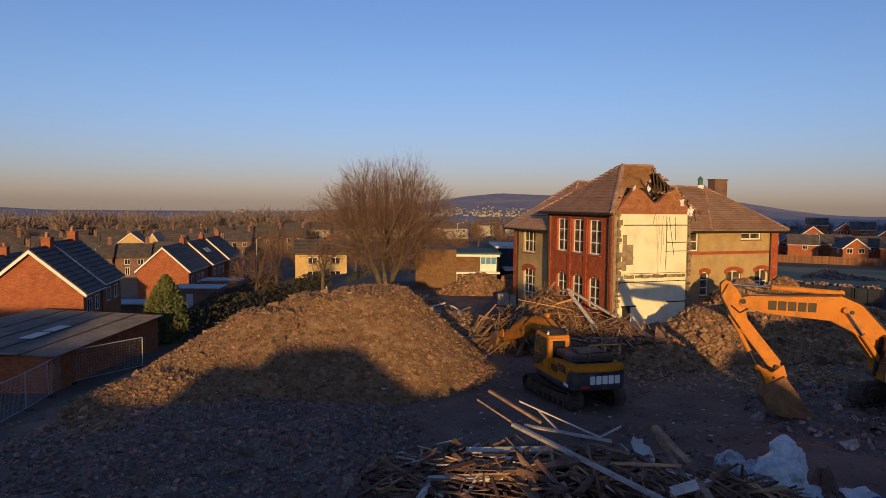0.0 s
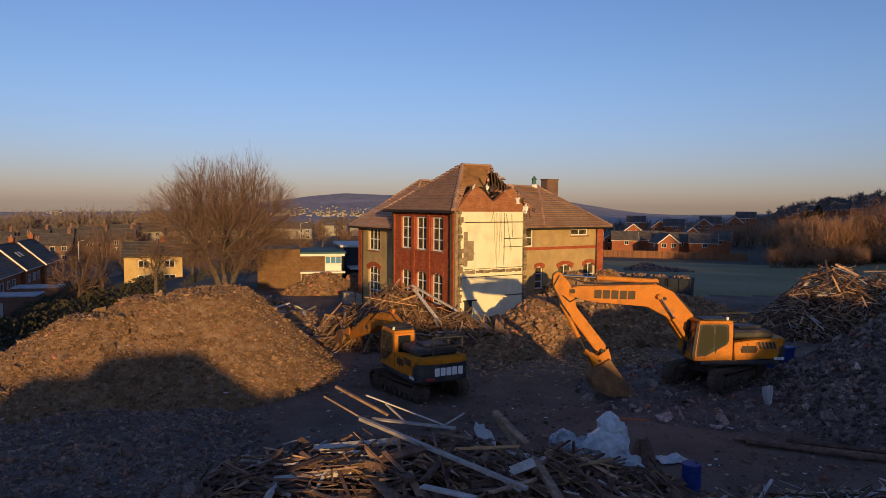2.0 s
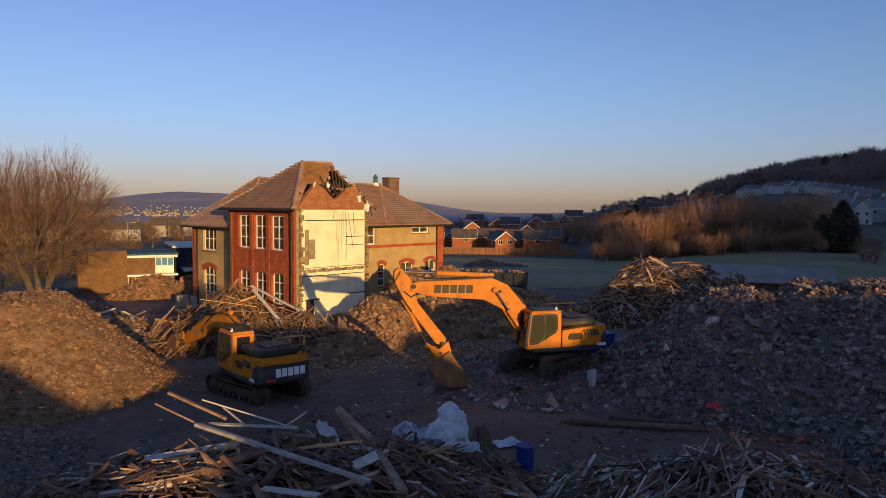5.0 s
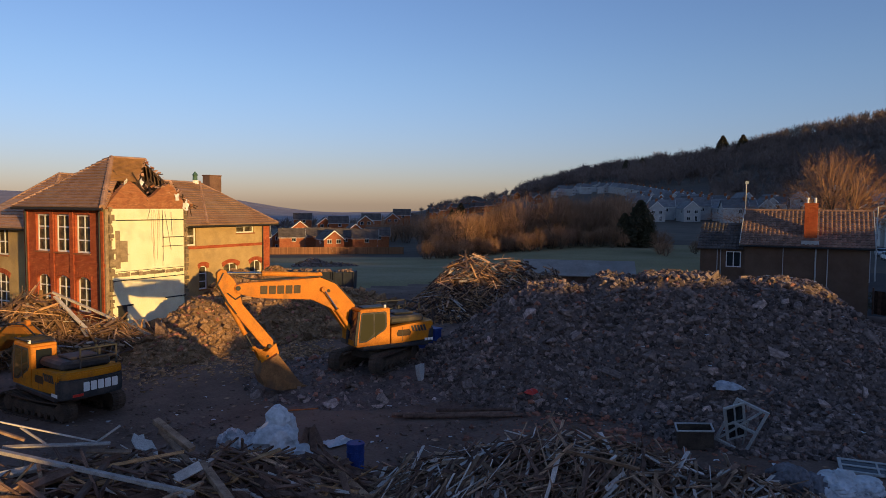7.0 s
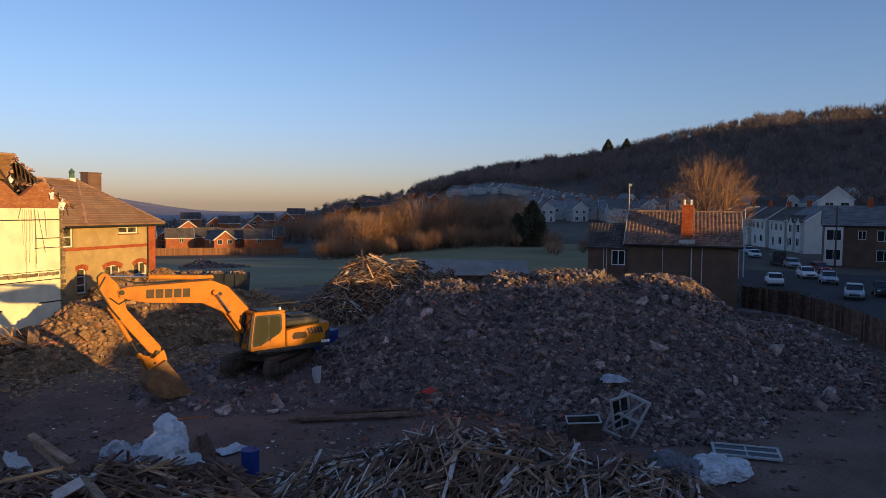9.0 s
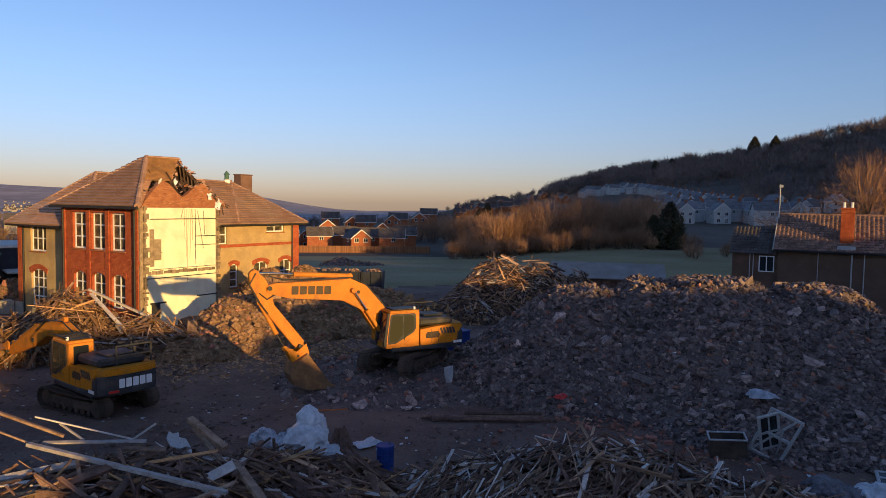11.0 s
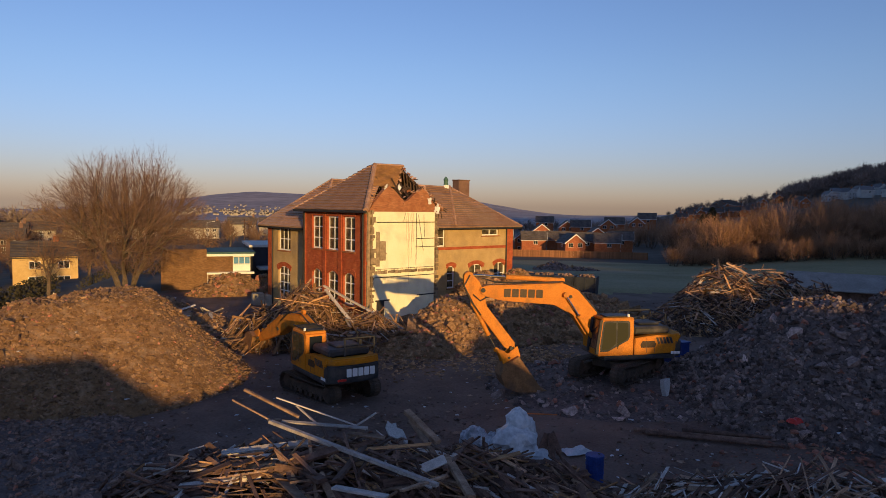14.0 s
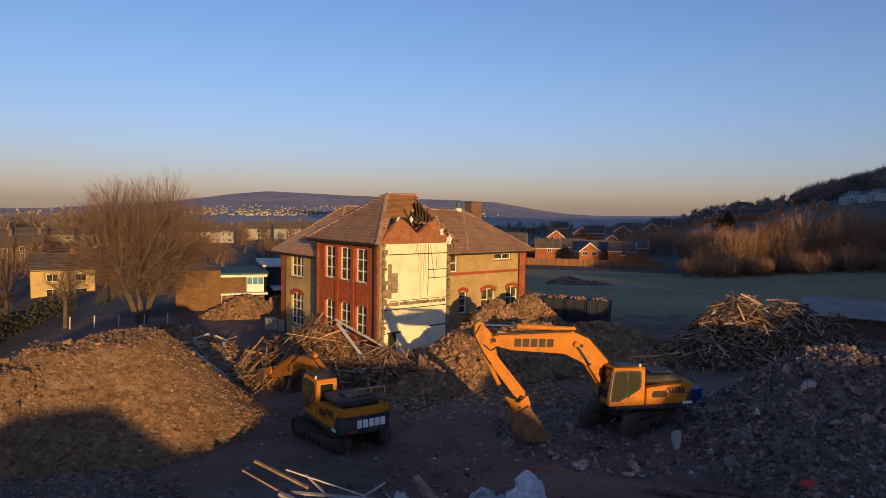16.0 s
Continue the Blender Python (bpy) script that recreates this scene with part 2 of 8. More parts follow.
M_HEDGE = mat("hedge_leaves", (0.045, 0.043, 0.022), (0.09, 0.075, 0.038), 1.5, 0.9, 0.2, 8)


# ---- the ground, one sheet to the horizon ----
# headings 110 to 160.9 are an unseen ridge, added to shade the hillside
RIDGE_H = [(-180, 0), (24, 0), (28, 6), (31, 14), (33.5, 19), (36.7, 21), (39.9, 26), (44.5, 36), (49, 43), (53.3, 49), (57.5, 60), (61.5, 70), (65, 76), (75, 80), (110, 90), (150, 210), (158.9, 205), (160.9, 0), (180, 0)]
FAR_H = [(-180, 40), (-60, 20), (-40, -45), (-32, -75), (-21, -80), (-17.4, -52), (-10, -8), (-5.1, 42), (-2.6, 60), (0.8, 50), (4.8, 43), (8.4, 33), (15.7, 22), (19.1, -20), (21.3, -45), (30, -60), (180, 40)]


def table(rows, x):
    return np.interp(x, [r[0] for r in rows], [r[1] for r in rows])


def land(x, y):
    x, y = np.asarray(x, float), np.asarray(y, float)
    r, h = np.hypot(x, y), np.degrees(np.arctan2(x, y))
    z = -1.7 * smooth(-19, -24, x) * smooth(5, 20, y) * (r < 4000)
    north = 1 - smooth(30, 46, h)
    z = z - 4.6 * smooth(72, 200, r) * north - 12 * smooth(200, 900, r) * north
    west = smooth(-12, -30, h)
    z = z - 3.5 * smooth(45, 100, r) * west
    hill = table(RIDGE_H, h)
    t = np.clip((r - 150) / 750, 0, 1) ** 1.8
    z = z + 1.45 * hill * t * (1 - 0.6 * smooth(950, 1900, r))
    t = smooth(2300, 3900, r)
    z = z * (1 - t) + t * (table(FAR_H, h) + 9)
    return z


def ground():
    hs = np.radians(np.concatenate([np.arange(-60, 90, 0.75), np.arange(90, 156, 6.0), np.arange(156, 198, 1.0), np.arange(198, 300, 6.0)]))
    rs = np.concatenate([[0.5], np.arange(4, 80, 2.0), np.geomspace(80, 4700, 70)])
    verts = [(0, 0, 0)]
    for r in rs:
        x, y = r * np.sin(hs), r * np.cos(hs)
        z = land(x, y)
        for i in range(len(hs)):
            n = 0.0
            if r < 75:
                n = 0.12 * noise.noise((x[i] * 0.25, y[i] * 0.25, 0.3)) + 0.05 * noise.noise((x[i] * 0.9, y[i] * 0.9, 1.3))
            elif r > 2500:
                n = 6 * noise.noise((x[i] * 0.004, y[i] * 0.004, 0))
            verts.append((x[i], y[i], z[i] + n))
    faces, ids = [], []
    k = len(hs)
    for j in range(len(rs) - 1):
        for i in range(k):
            a, b = 1 + j * k + i, 1 + j * k + (i + 1) % k
            faces.append((a, a + k, b + k, b))
            r, h = rs[j + 1], math.degrees(hs[i])
            x, y = r * math.sin(hs[i]), r * math.cos(hs[i])
            m = 2
            # ring beyond 1000 m takes the haze-tinted colour
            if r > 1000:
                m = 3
            elif x > -20 and y < 72 and x < 62 and r < 90 and not (x > 50 and y > 40) and not (x > 21 and y > 68):
                m = 0
            elif r < 175 and 8 < h < 58:
                m = 1
            elif h > 58 and r < 120:
                m = 4
            elif h <= 8 and r < 110:
                m = 2 if x < -5 else 1
            ids.append(m)
    for i in range(k):
        faces.append((0, 1 + i, 1 + (i + 1) % k))
        ids.append(0)
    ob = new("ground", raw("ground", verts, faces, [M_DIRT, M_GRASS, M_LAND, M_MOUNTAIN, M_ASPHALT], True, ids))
    return tagged(ob, "dark trampled demolition site earth, frosty field and hills beyond", "ground", kind="structure")


ground()


# ---- rubble ----
def rock_shapes(count, mats, seed, flat=1.0):
    rng = random.Random(seed)
    shapes = []
    for i in range(count):
        bm = fresh()
        if i % 5 < 3:
            pts = [Vector((x + rng.uniform(-0.22, 0.22), y + rng.uniform(-0.22, 0.22), (z + rng.uniform(-0.22, 0.22)) * flat)) for x in (-0.6, 0.6) for y in (-0.6, 0.6) for z in (-0.55, 0.55)]
        else:
            pts = [Vector((rng.uniform(-1, 1), rng.uniform(-1, 1), rng.uniform(-1, 1) * flat)) for _ in range(12)]
            pts = [Vector([max(-0.7, min(0.7, c)) for c in p]) for p in pts]
        vs = [bm.verts.new(p) for p in pts]
        h = bmesh.ops.convex_hull(bm, input=vs)
        bmesh.ops.delete(bm, geom=[v for v in bm.verts if not v.link_faces], context="VERTS")
        shapes.append(finish(bm, "stone", mats))
    return shapes


SHAPES_EARTH = rock_shapes(10, M_STONE, 1, 0.8)
SHAPES_GREY = rock_shapes(10, M_GREYSTONE, 2, 0.9)
SHAPES_SPOIL = rock_shapes(10, M_SPOIL, 4, 0.7)
SHAPES_RED = rock_shapes(5, M_BRICKBIT, 3, 0.8)


def joined(name, shapes, placed, mats, parent=None):
    """Many small pieces joined into one mesh."""
    verts, faces = [], []
    cached = [(np.array([v.co for v in s.vertices]), [tuple(p.vertices) for p in s.polygons]) for s in shapes]
    for k, m in placed:
        v, f = cached[k]
        mm = np.array(m)
        base = len(verts)
        verts.extend(v @ mm[:3, :3].T + mm[:3, 3])
        faces.extend(tuple(i + base for i in q) for q in f)
    ob = new(name, raw(name, verts, faces, mats))
    if parent:
        ob.parent = parent
        ob.matrix_parent_inverse = parent.matrix_world.inverted()
    return tagged(ob, kind="stuff")


def mound(name, height, x0, x1, y0, y1, step, rough, m_body, label, shapes, m_small, n_big, n_small, big, small, seed, red=0.0, group=""):
    """A heap given by its height over the ground, with loose pieces on it."""
    rng = random.Random(seed)
    nx, ny = int((x1 - x0) / step) + 1, int((y1 - y0) / step) + 1
    xs, ys = np.linspace(x0, x1, nx), np.linspace(y0, y1, ny)

    def top(x, y):
        h = float(height(x, y))
        if h <= 0:
            return float(land(x, y)) - 0.15, 0
        w = min(1, h / 0.6)
        n = 0.9 * noise.noise((x * 0.35, y * 0.35, seed)) + 0.5 * noise.noise((x * 0.9, y * 0.9, seed + 3)) + 0.32 * noise.noise((x * 2.3, y * 2.3, seed + 7))
        return float(land(x, y)) + h + rough * n * w - 0.05, h
    verts, faces, grid = [], [], []
    for j in range(ny):
        for i in range(nx):
            verts.append((xs[i], ys[j], top(xs[i], ys[j])[0]))
    for j in range(ny - 1):
        for i in range(nx - 1):
            a = j * nx + i
            if max(verts[k][2] - float(land(verts[k][0], verts[k][1])) for k in (a, a + 1, a + nx, a + nx + 1)) > -0.1:
                faces.append((a, a + 1, a + nx + 1, a + nx))
    used = sorted({i for f in faces for i in f})
    index = {k: n for n, k in enumerate(used)}
    ob = new(name, raw(name, [verts[k] for k in used], [[index[k] for k in f] for f in faces], m_body, True))
    tagged(ob, label, "rubble heap", group)
    pieces = []
    tries = 0
    while len(pieces) < n_big + n_small and tries < 40 * (n_big + n_small):
        tries += 1
        x, y = rng.uniform(x0, x1), rng.uniform(y0, y1)
        z, h = top(x, y)
        if h <= 0.02:
            continue
        is_big = len(pieces) < n_big
        s = big if is_big else small
        s = s[0] + (s[1] - s[0]) * rng.random() ** 3
        m = Matrix.LocRotScale((x, y, z + s * 0.2), Euler((rng.uniform(-0.7, 0.7), rng.uniform(-0.7, 0.7), rng.uniform(0, 6.3))), (s * rng.uniform(0.8, 1.6), s * rng.uniform(0.6, 1.0), s * rng.uniform(0.6, 1.1)))
        k = rng.randrange(len(shapes))
        if not is_big and k % 5 > 2:
            k -= 2
        pieces.append((k, m, rng.random() < red))
    for k, m, is_red in pieces[:n_big]:
        st = new("brick_lump" if is_red else "stone", SHAPES_RED[k % 5] if is_red else shapes[k])
        st.matrix_world = m
        st.parent = ob
    rest = [p for p in pieces[n_big:]]
    joined("small_rubble", shapes, [(k, m) for k, m, r in rest if not r], m_small, ob)
    if any(r for _, _, r in rest):
        joined("brick_rubble", SHAPES_RED, [(k % 5, m) for k, m, r in rest if r], M_BRICKBIT, ob)
    return ob


def bump_hill(x, y, cx, cy, rx, ry, h, ang=0.0, flat=1.0, power=1.0):
    c, s = math.cos(radians(ang)), math.sin(radians(ang))
    u, v = ((x - cx) * c + (y - cy) * s) / rx, (-(x - cx) * s + (y - cy) * c) / ry
    d = math.hypot(u, v)
    return max(-0.2, min(h * flat, h * (1 - d) * 1.15) if power == 1.0 else h * (1 - d ** power))


def left_mound(x, y):
    return max(bump_hill(x, y, -7.6, 36.9, 6.6, 7.4, 5.25, 0, 0.82), bump_hill(x, y, -9.8, 35.6, 8.0, 7.0, 4.6, 35, 0.9), bump_hill(x, y, -11.8, 33.6, 7.6, 6.6, 4.0, 35, 0.9), bump_hill(x, y, -14.0, 29.5, 5.6, 5.5, 1.8, 52, 0.8), bump_hill(x, y, -13.5, 24.5, 5.0, 4.5, 0.9, 60, 0.7))


def apron(x, y):
    """Low uneven spread of rubble from the foot of the earth mound to the planks."""
    d = math.hypot((x + 10.5) / 8.2, (y - 22) / 10.5)
    return 0.75 * (1 - d ** 3) + 0.25 * noise.noise((x * 0.3, y * 0.3, 2.0)) if d < 1.1 else -0.2


def right_pile(x, y):
    return max(bump_hill(x, y, 25.5, 27.5, 8.0, 7.5, 5.0, 0, 0.93), bump_hill(x, y, 30.5, 23.5, 9.5, 9.0, 5.8, -20, 0.92), bump_hill(x, y, 34.5, 20.5, 8.0, 8.5, 5.6, -35, 0.9), bump_hill(x, y, 28.4, 25.6, 7.0, 7.0, 5.5, -40, 0.93), bump_hill(x, y, 22, 29, 5, 5, 2.4), bump_hill(x, y, 28.5, 17.5, 7, 6, 1.4), bump_hill(x, y, 38.5, 16.5, 8, 7, 2.6, -35))


def middle_rubble(x, y):
    return max(bump_hill(x, y, 11.5, 44.5, 5, 5, 2.8, 20), bump_hill(x, y, 17, 47, 8, 5, 2.9, 25), bump_hill(x, y, 16, 53, 5, 4, 3.6, 25), bump_hill(x, y, 22, 46, 6, 5, 1.9), bump_hill(x, y, 9.2, 42, 3.5, 3.5, 1.4), bump_hill(x, y, 24, 52, 6, 5, 2.0), bump_hill(x, y, 20.5, 58, 4.5, 4, 3.4, 25))


def far_heap(x, y):
    return max(bump_hill(x, y, -4.2, 70.0, 4.4, 2.4, 1.9, 10), bump_hill(x, y, -1.4, 71, 2.6, 2.2, 1.7))


def small_heap(x, y):
    return max(bump_hill(x, y, -8.5, 55, 3.2, 4.0, 1.8), bump_hill(x, y, -5.5, 52, 3.0, 4.5, 0.8))


mound("earth_mound", left_mound, -26, 2, 15, 46, 0.25, 0.13, M_RUBBLE, "large brown heap of crushed earth and masonry", SHAPES_EARTH, M_STONE, 260, 30000, (0.06, 0.28), (0.025, 0.125), 11, red=0.03)
mound("rubble_apron", apron, -20, -1, 11, 33, 0.25, 0.16, M_GREYRUB, "low dark spread of crushed rubble before the earth mound", SHAPES_SPOIL, M_SPOIL, 200, 19000, (0.08, 0.32), (0.025, 0.125), 18, red=0.02)
mound("stone_mound", right_pile, 15, 46, 8, 38, 0.25, 0.3, M_GREYRUB, "huge heap of grey broken stone and concrete blocks", SHAPES_GREY, M_GREYSTONE, 300, 36000, (0.14, 0.5), (0.045, 0.2), 12, red=0.04)
mound("masonry_mound", middle_rubble, 4, 32, 37, 64, 0.3, 0.3, M_RUBBLE, "spread of broken masonry beside the half-demolished school", SHAPES_EARTH, M_STONE, 290, 15000, (0.16, 0.6), (0.05, 0.22), 13, red=0.08)
mound("brick_mound", far_heap, -10, 3, 66, 76, 0.3, 0.25, M_RUBBLE, "low heap of pale broken bricks before a flat-roofed block", SHAPES_EARTH, M_STONE, 80, 1200, (0.15, 0.5), (0.08, 0.3), 14, red=0.15)
mound("debris_mound", small_heap, -13, 0, 46, 60, 0.3, 0.2, M_RUBBLE, "small heap of brown earth and broken boards", SHAPES_EARTH, M_STONE, 60, 700, (0.15, 0.4), (0.07, 0.25), 15)


# ---- the school, in its own frame: x along the exposed front, y back along the red side ----
SCHOOL = thing("school_building", pose(6.2, 47.22, 0, 0, 0, 28.88), "half-demolished two-storey red brick school with clay tiled roof", "building")


# dark brown for the timber inside the torn roof
M_VOID = mat("dark_roof_timber", (0.045, 0.028, 0.018), (0.12, 0.075, 0.045), 2, 0.9, 0.3, 30)
M_TORN = mat("torn_plaster_and_brick", (0.17, 0.125, 0.075), (0.33, 0.25, 0.15), 2.5, 0.92, 0.6, 18, island=0.35)
M_BATTEN = mat("stripped_battens", (0.24, 0.13, 0.05), (0.36, 0.2, 0.085), 2.0, 0.85, 0.4, 20, island=0.3, dirt=(0.12, 0.07, 0.04), dirt_scale=1.2, dirt_amount=0.5)


def wall_with_holes(name, length, z0, z1, holes, material, m, parent, thick=0.35, label=""):
    """A wall along its x, its outer face at y = 0, with holes (x0, x1, za, zb) through it."""
    bm = fresh()
    xs = sorted({0, length, *[h[0] for h in holes], *[h[1] for h in holes]})
    zs = sorted({z0, z1, *[h[2] for h in holes], *[h[3] for h in holes]})
    solid = {}
    for i in range(len(xs) - 1):
        for k in range(len(zs) - 1):
            x, z = (xs[i] + xs[i + 1]) / 2, (zs[k] + zs[k + 1]) / 2
            solid[i, k] = not any(h[0] < x < h[1] and h[2] < z < h[3] for h in holes)
    made = {}

    def v(i, j, k):
        if (i, j, k) not in made:
            made[i, j, k] = bm.verts.new((xs[i], thick * j, zs[k]))
        return made[i, j, k]
    for (i, k), full in solid.items():
        if not full:
            continue
        bm.faces.new((v(i, 0, k), v(i + 1, 0, k), v(i + 1, 0, k + 1), v(i, 0, k + 1)))
        bm.faces.new((v(i, 1, k), v(i, 1, k + 1), v(i + 1, 1, k + 1), v(i + 1, 1, k)))
        for di, dk, p, q in ((-1, 0, (i, k), (i, k + 1)), (1, 0, (i + 1, k + 1), (i + 1, k)), (0, -1, (i + 1, k), (i, k)), (0, 1, (i, k + 1), (i + 1, k + 1))):
            if not solid.get((i + di, k + dk), False):
                bm.faces.new((v(p[0], 0, p[1]), v(q[0], 0, q[1]), v(q[0], 1, q[1]), v(p[0], 1, p[1])))
    bmesh.ops.recalc_face_normals(bm, faces=bm.faces[:])
    return part(name, bm, material, parent, label, m)


def window(parent, m, w, h, cols, rows, rise=0.0, arch=None, sill=True, frame_mat=None, splay=0.12):
    """A window in its wall: x across, z up from the sill, set back along y."""
    fm = frame_mat or M_WHITE
    win = new("window")
    win.parent = parent
    win.matrix_basis = m
    bm = fresh()
    t = 0.11
    slab(bm, (-w / 2, splay, 0), (-w / 2 + t, splay + 0.09, h))
    slab(bm, (w / 2 - t, splay, 0), (w / 2, splay + 0.09, h))
    slab(bm, (-w / 2 + t, splay, 0), (w / 2 - t, splay + 0.09, t))
    slab(bm, (-w / 2 + t, splay, h - t), (w / 2 - t, splay + 0.09, h))
    for i in range(1, cols):
        x = -w / 2 + w * i / cols
        slab(bm, (x - 0.05, splay + 0.012, t), (x + 0.05, splay + 0.072, h - t))
    for k in range(1, rows):
        z = h * k / rows
        slab(bm, (-w / 2 + t, splay + 0.02, z - 0.04), (w / 2 - t, splay + 0.068, z + 0.04))
    part("window_frame", bm, fm, win)
    for i in range(cols):
        for k in range(rows):
            bm = fresh()
            slab(bm, (-w / 2 + w * i / cols + 0.02, splay + 0.04, h * k / rows + 0.02), (-w / 2 + w * (i + 1) / cols - 0.02, splay + 0.05, h * (k + 1) / rows - 0.02))
            part("pane", bm, M_GLINTGLASS, win)
    if sill:
        bm = fresh()
        slab(bm, (-w / 2 - 0.08, -0.1, -0.1), (w / 2 + 0.08, splay + 0.05, -0.002), 0.012)
        part("sill", bm, M_COMMON, win)
    if arch:
        bm = fresh()
        n = 9
        ring = []
        for i in range(n + 1):
            x = -w / 2 - 0.12 + (w + 0.24) * i / n
            zc = h - rise + rise * (1 - (2 * x / (w + 0.24)) ** 2)
            ring.append((x, zc))
        for (xa, za), (xb, zb) in zip(ring, ring[1:]):
            ca = 1 + 0.12 * (xa + xb)
            out = [(xa + 0.01, za), (xb - 0.01, zb), (xb * 1.12 - 0.01, zb + 0.34), (xa * 1.12 + 0.01, za + 0.34)]
            prism(bm, out, -0.05, 0.1)
        part("brick_arch", bm, arch, win)
        bm = fresh()
        top = [(-w / 2, h - 0.001)] + [(x, z) for x, z in ring if -w / 2 < x < w / 2] + [(w / 2, h - 0.001)]
        bm.free()
        for side in (-1, 1):
            bm = fresh()
            pts = [(side * w / 2, h - rise - 0.05), (side * w / 2, h + 0.02), (side * w * 0.16, h + 0.02), (side * w * 0.3, h - rise * 0.33), (side * w * 0.42, h - rise * 0.72)]
            prism(bm, pts, -0.01, splay + 0.02)
            part("arch_spandrel", bm, arch, win)
    return win


def tile_slope(name, corners, parent, material, step=0.3, thick=0.05, hang=0.08, label=""):
    """A roof slope (eave left, eave right, top right, top left) laid in tile courses, each lapping the next."""
    a, b, c, d = [Vector(p) for p in corners]
    n = (b - a).cross(d - a).normalized() if (d - a).length > 1e-3 else (b - a).cross(c - a).normalized()
    if n.z < 0:
        n = -n
    bm = fresh()
    rows = max(2, int(((d + c) / 2 - (a + b) / 2).length / step))
    for k in range(rows):
        t0, t1 = k / rows, (k + 1) / rows
        p0, q0, p1, q1 = a.lerp(d, t0), b.lerp(c, t0), a.lerp(d, t1), b.lerp(c, t1)
        m = max(1, int((q0 - p0).length / 0.9))
        for i in range(m):
            e0, e1 = i / m, (i + 1) / m
            lo = [p0.lerp(q0, e0), p0.lerp(q0, e1)]
            hi = [p1.lerp(q1, e1), p1.lerp(q1, e0)]
            vs = [bm.verts.new(v) for v in (lo[0] + n * (thick + hang), lo[1] + n * (thick + hang), hi[0] + n * thick, hi[1] + n * thick, lo[0] + n * thick, lo[1] + n * thick)]
            bm.faces.new((vs[0], vs[1], vs[2], vs[3]))
            bm.faces.new((vs[4], vs[5], vs[1], vs[0]))
    bmesh.ops.remove_doubles(bm, verts=bm.verts[:], dist=0.002)
    bmesh.ops.recalc_face_normals(bm, faces=bm.faces[:])
    ob = part(name, bm, material, parent, label)
    ob.modifiers.new("thick", "SOLIDIFY").thickness = 0.08
    return ob


def ridge_line(parent, p, q, material, r=0.13):
    p, q = Vector(p), Vector(q)
    bm = fresh()
    n = max(1, int((q - p).length / 0.45))
    for i in range(n):
        tube(bm, p.lerp(q, i / n), p.lerp(q, (i + 1.06) / n), r, r * 0.9, 8)
    return part("ridge_tiles", bm, material, parent)


M_HIP = mat("pale_hip_tile", (0.34, 0.19, 0.115), (0.46, 0.28, 0.175), 1.5, 0.8, 0.3, 14, island=0.25)


